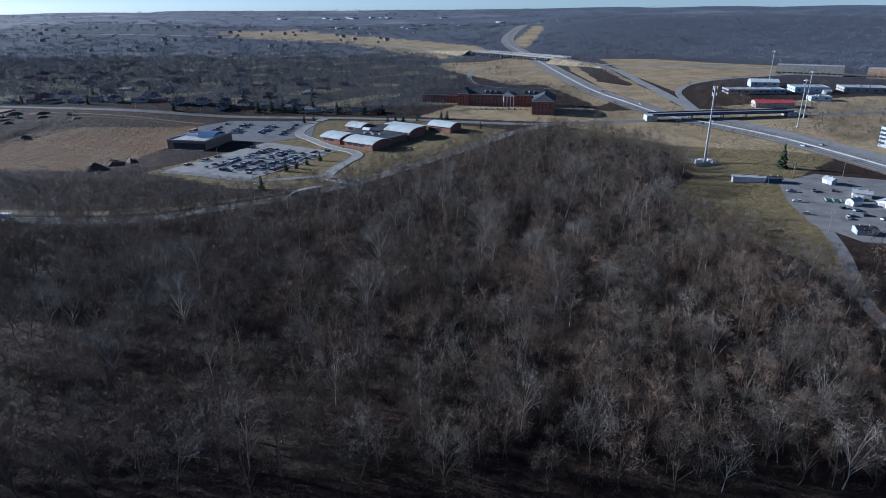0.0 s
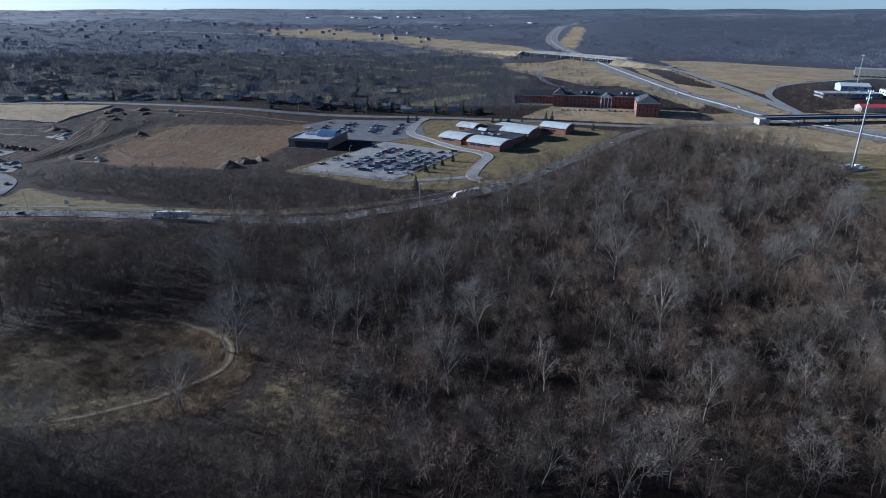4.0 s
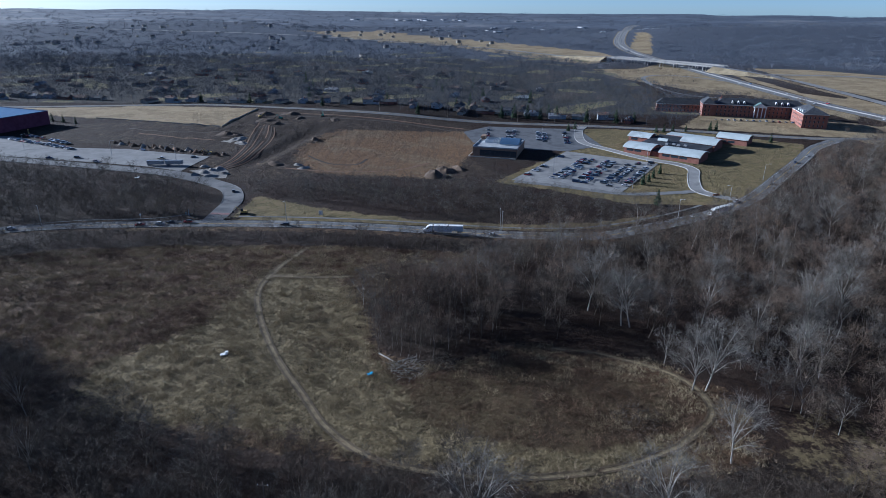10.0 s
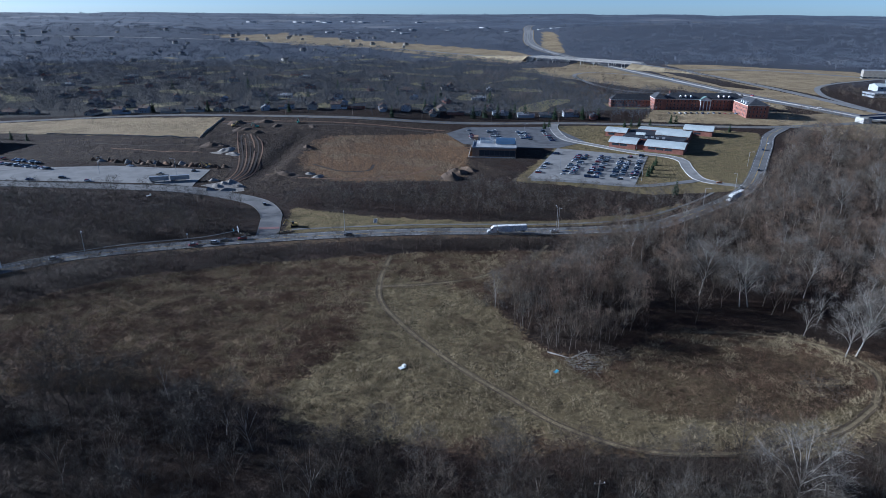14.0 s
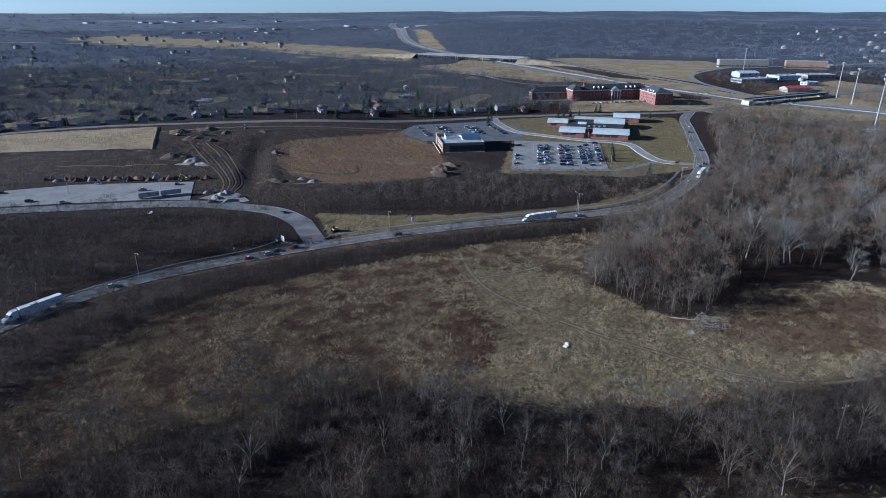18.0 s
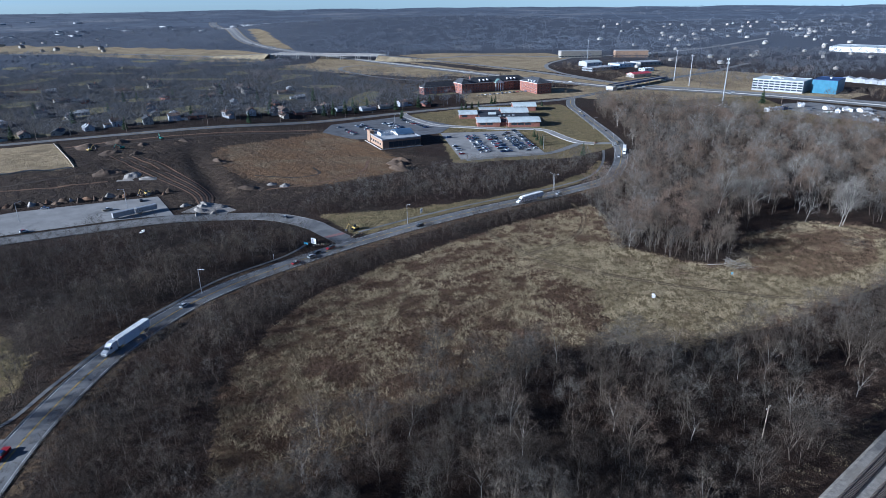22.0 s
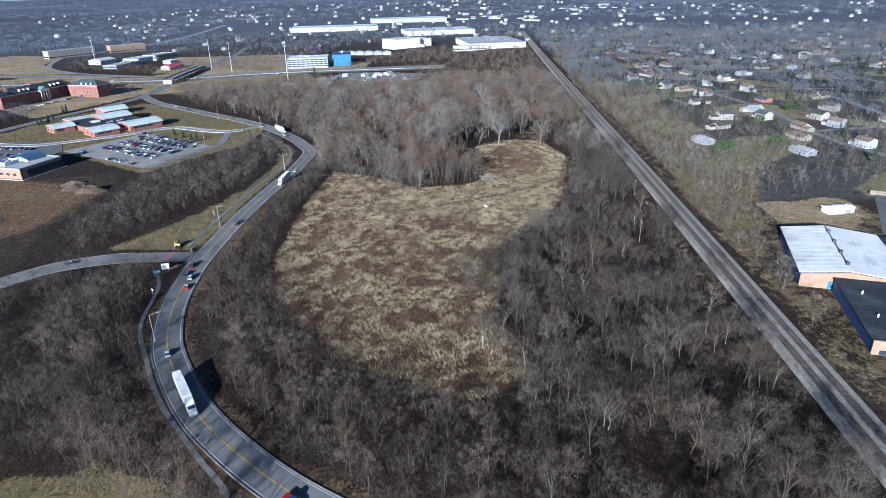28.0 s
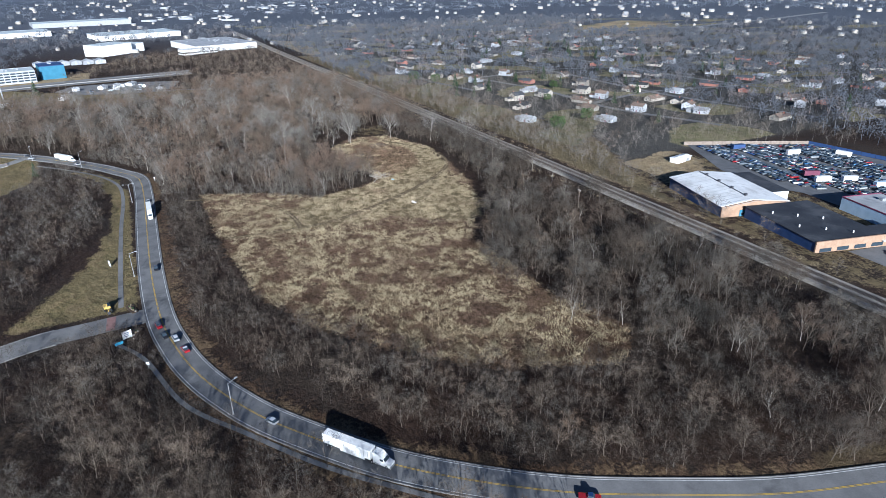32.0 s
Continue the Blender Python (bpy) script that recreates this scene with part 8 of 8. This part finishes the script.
verge_b = np.vstack([verge_b + np.random.RandomState(7 + k).normal(size=verge_b.shape) * 1.6 for k in range(4)])
FINE = [tuft(520 + i, 0.6, 1.3, 26, 0.024) for i in range(4)]
scatter("railside_grass", FINE, verge_b, sized(verge_b, 0.6, 1.3, 120), 121, [M_STRAW], "tan dead grass along the railway bank", "grass", 0.2)


# ---- heaps, rubble, brushpiles ----
def heap(x, y, w, h, seed, mat, label, name="soil_heap"):
    rs = random.Random(seed)
    bm = bmesh.new()
    bmesh.ops.create_grid(bm, x_segments=16, y_segments=16, size=1)
    for v in bm.verts:
        r2 = (v.co.x ** 2 + v.co.y ** 2) * 3.2
        n = noise.noise(v.co * 2.6 + Vector((seed, 0, 0)))
        v.co = Vector((v.co.x * 1.6 * w, v.co.y * w * (0.7 + 0.3 * (seed % 3)), h * math.exp(-r2) * (1.1 + 0.9 * n) - 0.3 * h * min(1.0, r2 / 2) - 0.5 * min(1.0, r2 / 2)))
    t = thing(name, x, y, rs.uniform(0, 180), label, "heap", "site heaps")
    part("mound", bm, mat, t)


for i, (x, y, w, h) in enumerate(((-455, 655, 9, 5.5), (-430, 662, 8, 4.5), (-415, 640, 6, 3.5), (-270, 462, 8, 7), (-262, 478, 7, 6), (-252, 486, 6, 5), (-380, 640, 6, 3), (-443, 620, 6, 4), (-428, 605, 5, 4), (-458, 560, 8, 5), (-390, 470, 5, 3), (-380, 555, 4, 3))):
    heap(x, y, 1.4 * w, 0.45 * h, 130 + i, M_SOIL, "heap of dug brown soil on the building site")
for i in range(26):
    heap(-540 + 4.2 * i, 522 - 1.4 * i + 2.5 * math.sin(2.3 * i), 2.2 + 0.9 * (i % 3), 1.6 + 0.5 * (i % 2), 160 + i, (M_SOIL, M_SOIL, M_RUBBLE, M_SOIL, M_CLAY)[i % 5], "low heap of rubble and soil along the lot", "rubble_heap")
for i, (x, y, w) in enumerate(((-424, 432, 6), (-432, 440, 5), (-428, 446, 4), (-418, 440, 5), (-366, 462, 6), (-372, 470, 4), (-435, 432, 4), (-444, 548, 9), (-438, 534, 7), (-425, 450, 6), (-436, 452, 4))):
    heap(x, y, w, 1.2, 180 + i, M_RUBBLE, "pale heap of broken concrete", "rubble_heap")
for i in range(7):
    o_ = 3.4 * (i - 3)
    ribbon("trim_machine_rut", smooth_line([(-436 + o_, 600 - o_), (-428 + o_, 562), (-422 + 0.8 * o_, 520), (-419 + 0.6 * o_, 476), (-424 + 0.4 * o_, 450)], 4), 1.1, 0.1, M_MUD if i % 2 else M_CLAY, "rut pressed by machines into the dug soil", "track", 1)
for i, pts_ in enumerate(([(-470, 664), (-420, 668), (-330, 656), (-250, 640)], [(-468, 655), (-400, 650), (-320, 646), (-262, 630)], [(-380, 460), (-340, 455), (-300, 470), (-275, 500)], [(-372, 500), (-350, 478), (-330, 480), (-325, 500)], [(-540, 560), (-500, 548), (-462, 540)], [(-560, 580), (-510, 566), (-460, 570)])):
    ribbon("trim_site_track", smooth_line(pts_, 5), 3.2 if i < 2 else 2.2, 0.09, M_MUD if i % 2 else M_CLAY, "muddy machine track across the building site", "track", 2)
lot("pavement_gravel_apron", [(-442, 440), (-432, 447), (-424, 455), (-416, 446), (-412, 430), (-420, 427)], 0.14, M_RUBBLE, "patch of pale crushed stone at the site's entrance")


def brush_pile(x, y, r, seed, mat, label):
    rs = np.random.RandomState(seed)
    V, F = [], []
    for i in range(150):
        a, q = rs.uniform(0, 6.28), r * math.sqrt(rs.uniform(0, 1))
        p = np.array([q * math.cos(a), q * math.sin(a), rs.uniform(0, 1.6) * (1 - q / r * 0.7)])
        d = np.array([rs.normal(), rs.normal(), rs.normal() * 0.25])
        tube(V, F, p, p + d / np.linalg.norm(d) * rs.uniform(1.5, 4), rs.uniform(0.05, 0.14), 0.03, 3)
    t = thing("brush_pile", x, y, 0, label, "brush pile")
    o = new("branch_tangle", raw_mesh("branch_tangle", np.array(V), np.array(F), [mat]))
    o.parent = t


brush_pile(-194, 167, 7, 201, M_BARK, "heap of cut grey branches in the round clearing")
brush_pile(-262, 192, 6, 202, M_BARK_PALE, "tangle of pale broken branches at the grove's foot")
brush_pile(-250, 196, 5, 203, M_BARK, "tangle of broken branches beside the grove")


def fallen_log(x, y, turn, L, mat):
    t = thing("fallen_log", x, y, turn, "pale bare fallen trunk lying in the weeds", "log")
    part("trunk", rod(bmesh.new(), (0, 0, 0.2), (L, 0.6, 0.9), 0.3, 0.12, 8), mat, t)
    for k in range(3):
        part("limb", rod(bmesh.new(), (L * (0.5 + 0.15 * k), 0.3, 0.6), (L * (0.6 + 0.15 * k), 1.6 - 1.2 * k, 1.5), 0.09, 0.03, 5), mat, t)


fallen_log(-273, 201, -50, 8, M_BARK_PALE)
fallen_log(-266, 196, 20, 7, M_BARK_PALE)
fallen_log(-258, 190, 160, 7, M_BARK)


def litter(x, y, mat, label, s=1.0):
    t = thing("debris", x, y, 30, label, "debris")
    part("sheet", boxes(((-1.2 * s, -0.8 * s, 0.1), (1.0 * s, 0.6 * s, 0.35))), mat, t)
    part("lump", boxes(((0.4 * s, -0.4 * s, 0.35), (1.4 * s, 0.7 * s, 0.8 * s))), mat, t)


litter(-324, 195, M_BOARD, "white discarded sheeting lying in the meadow")
litter(-274, 188, M_CYAN, "blue discarded tarpaulin in the weeds", 0.7)
litter(-469, 419, M_BOARD, "white junk lying among the bushes", 1.2)

# landscaped ends of the side road
def flower_bed(x, y, turn, L):
    t = thing("planting_bed", x, y, turn, "low planted bed with rocks and shrubs at the junction", "planting bed")
    bm = bmesh.new()
    prism(bm, [(-L / 2, -1.2), (L / 2 - 1, -1.6), (L / 2, 0), (L / 2 - 1, 1.6), (-L / 2, 1.2)], "z", -0.2, 0.35)
    part("bed", bm, M_SOIL, t)
    rs = random.Random(int(L * 10 + x))
    for k in range(9):
        bm = bmesh.new()
        bmesh.ops.create_icosphere(bm, subdivisions=1, radius=rs.uniform(0.3, 0.6))
        part("shrub" if k % 3 else "rock", bm, (M_GREENTREE, M_STRAW, M_RUBBLE)[k % 3 - 1], t, at=(-L / 2 + 0.6 + k * (L - 1.4) / 9, rs.uniform(-0.8, 0.8), 0.45))


flower_bed(-399, 344.5, -20, 9)
flower_bed(-377, 345, 15, 9)


# ---- pale silt fence round the dry field ----
def silt_fence(pts, label):
    line = smooth_line(pts, 5.0)
    t = thing("silt_fence", float(line[0, 0]), float(line[0, 1]), 0, label, "fence")
    inv = t.matrix_basis.inverted()
    for p, q in zip(line[:-1], line[1:]):
        zp, zq = land(*p), land(*q)
        bm = bmesh.new()
        vs = [bm.verts.new(c) for c in ((p[0], p[1], zp - 0.2), (q[0], q[1], zq - 0.2), (q[0], q[1], zq + 1.0), (p[0], p[1], zp + 1.05))]
        f = bm.faces.new(vs)
        ext = bmesh.ops.extrude_face_region(bm, geom=[f])["geom"]
        bmesh.ops.translate(bm, verts=[v for v in ext if isinstance(v, bmesh.types.BMVert)], vec=(0.05, 0.05, 0))
        part("fabric", bm, M_CREAM, t).matrix_parent_inverse = inv
        part("stake", boxes(((p[0] - 0.06, p[1] - 0.06, zp - 0.4), (p[0] + 0.02, p[1] - 0.002, zp + 1.3))), M_WOODPOLE, t).matrix_parent_inverse = inv


silt_fence([(-474, 690), (-474, 640), (-474.5, 588)], "low pale fabric fence between the field and the building site")
silt_fence([(-476, 587), (-520, 600), (-562, 614), (-620, 632)], "low pale fabric fence along the edge of the dry field")


# ---- open flatbed trailer on the grass ----
flat_tr = thing("flatbed_trailer", 169, 303, 8, "low dark flatbed trailer parked on the grass strip", "trailer")
part("bed", boxes(((-3.2, -1.1, 0.7), (3.2, 1.1, 0.95))), M_WOODPOLE, flat_tr)
part("drawbar", boxes(((3.2, -0.08, 0.6), (4.6, 0.08, 0.75))), M_DARKSTEEL, flat_tr)
for xx_ in (-1.2, 0.0):
    for yy_ in (-1.25, 1.25):
        part("wheel", rod(bmesh.new(), (xx_, yy_ - 0.12, 0.36), (xx_, yy_ + 0.12, 0.36), 0.36, 0.36, 10), M_TYRE, flat_tr)
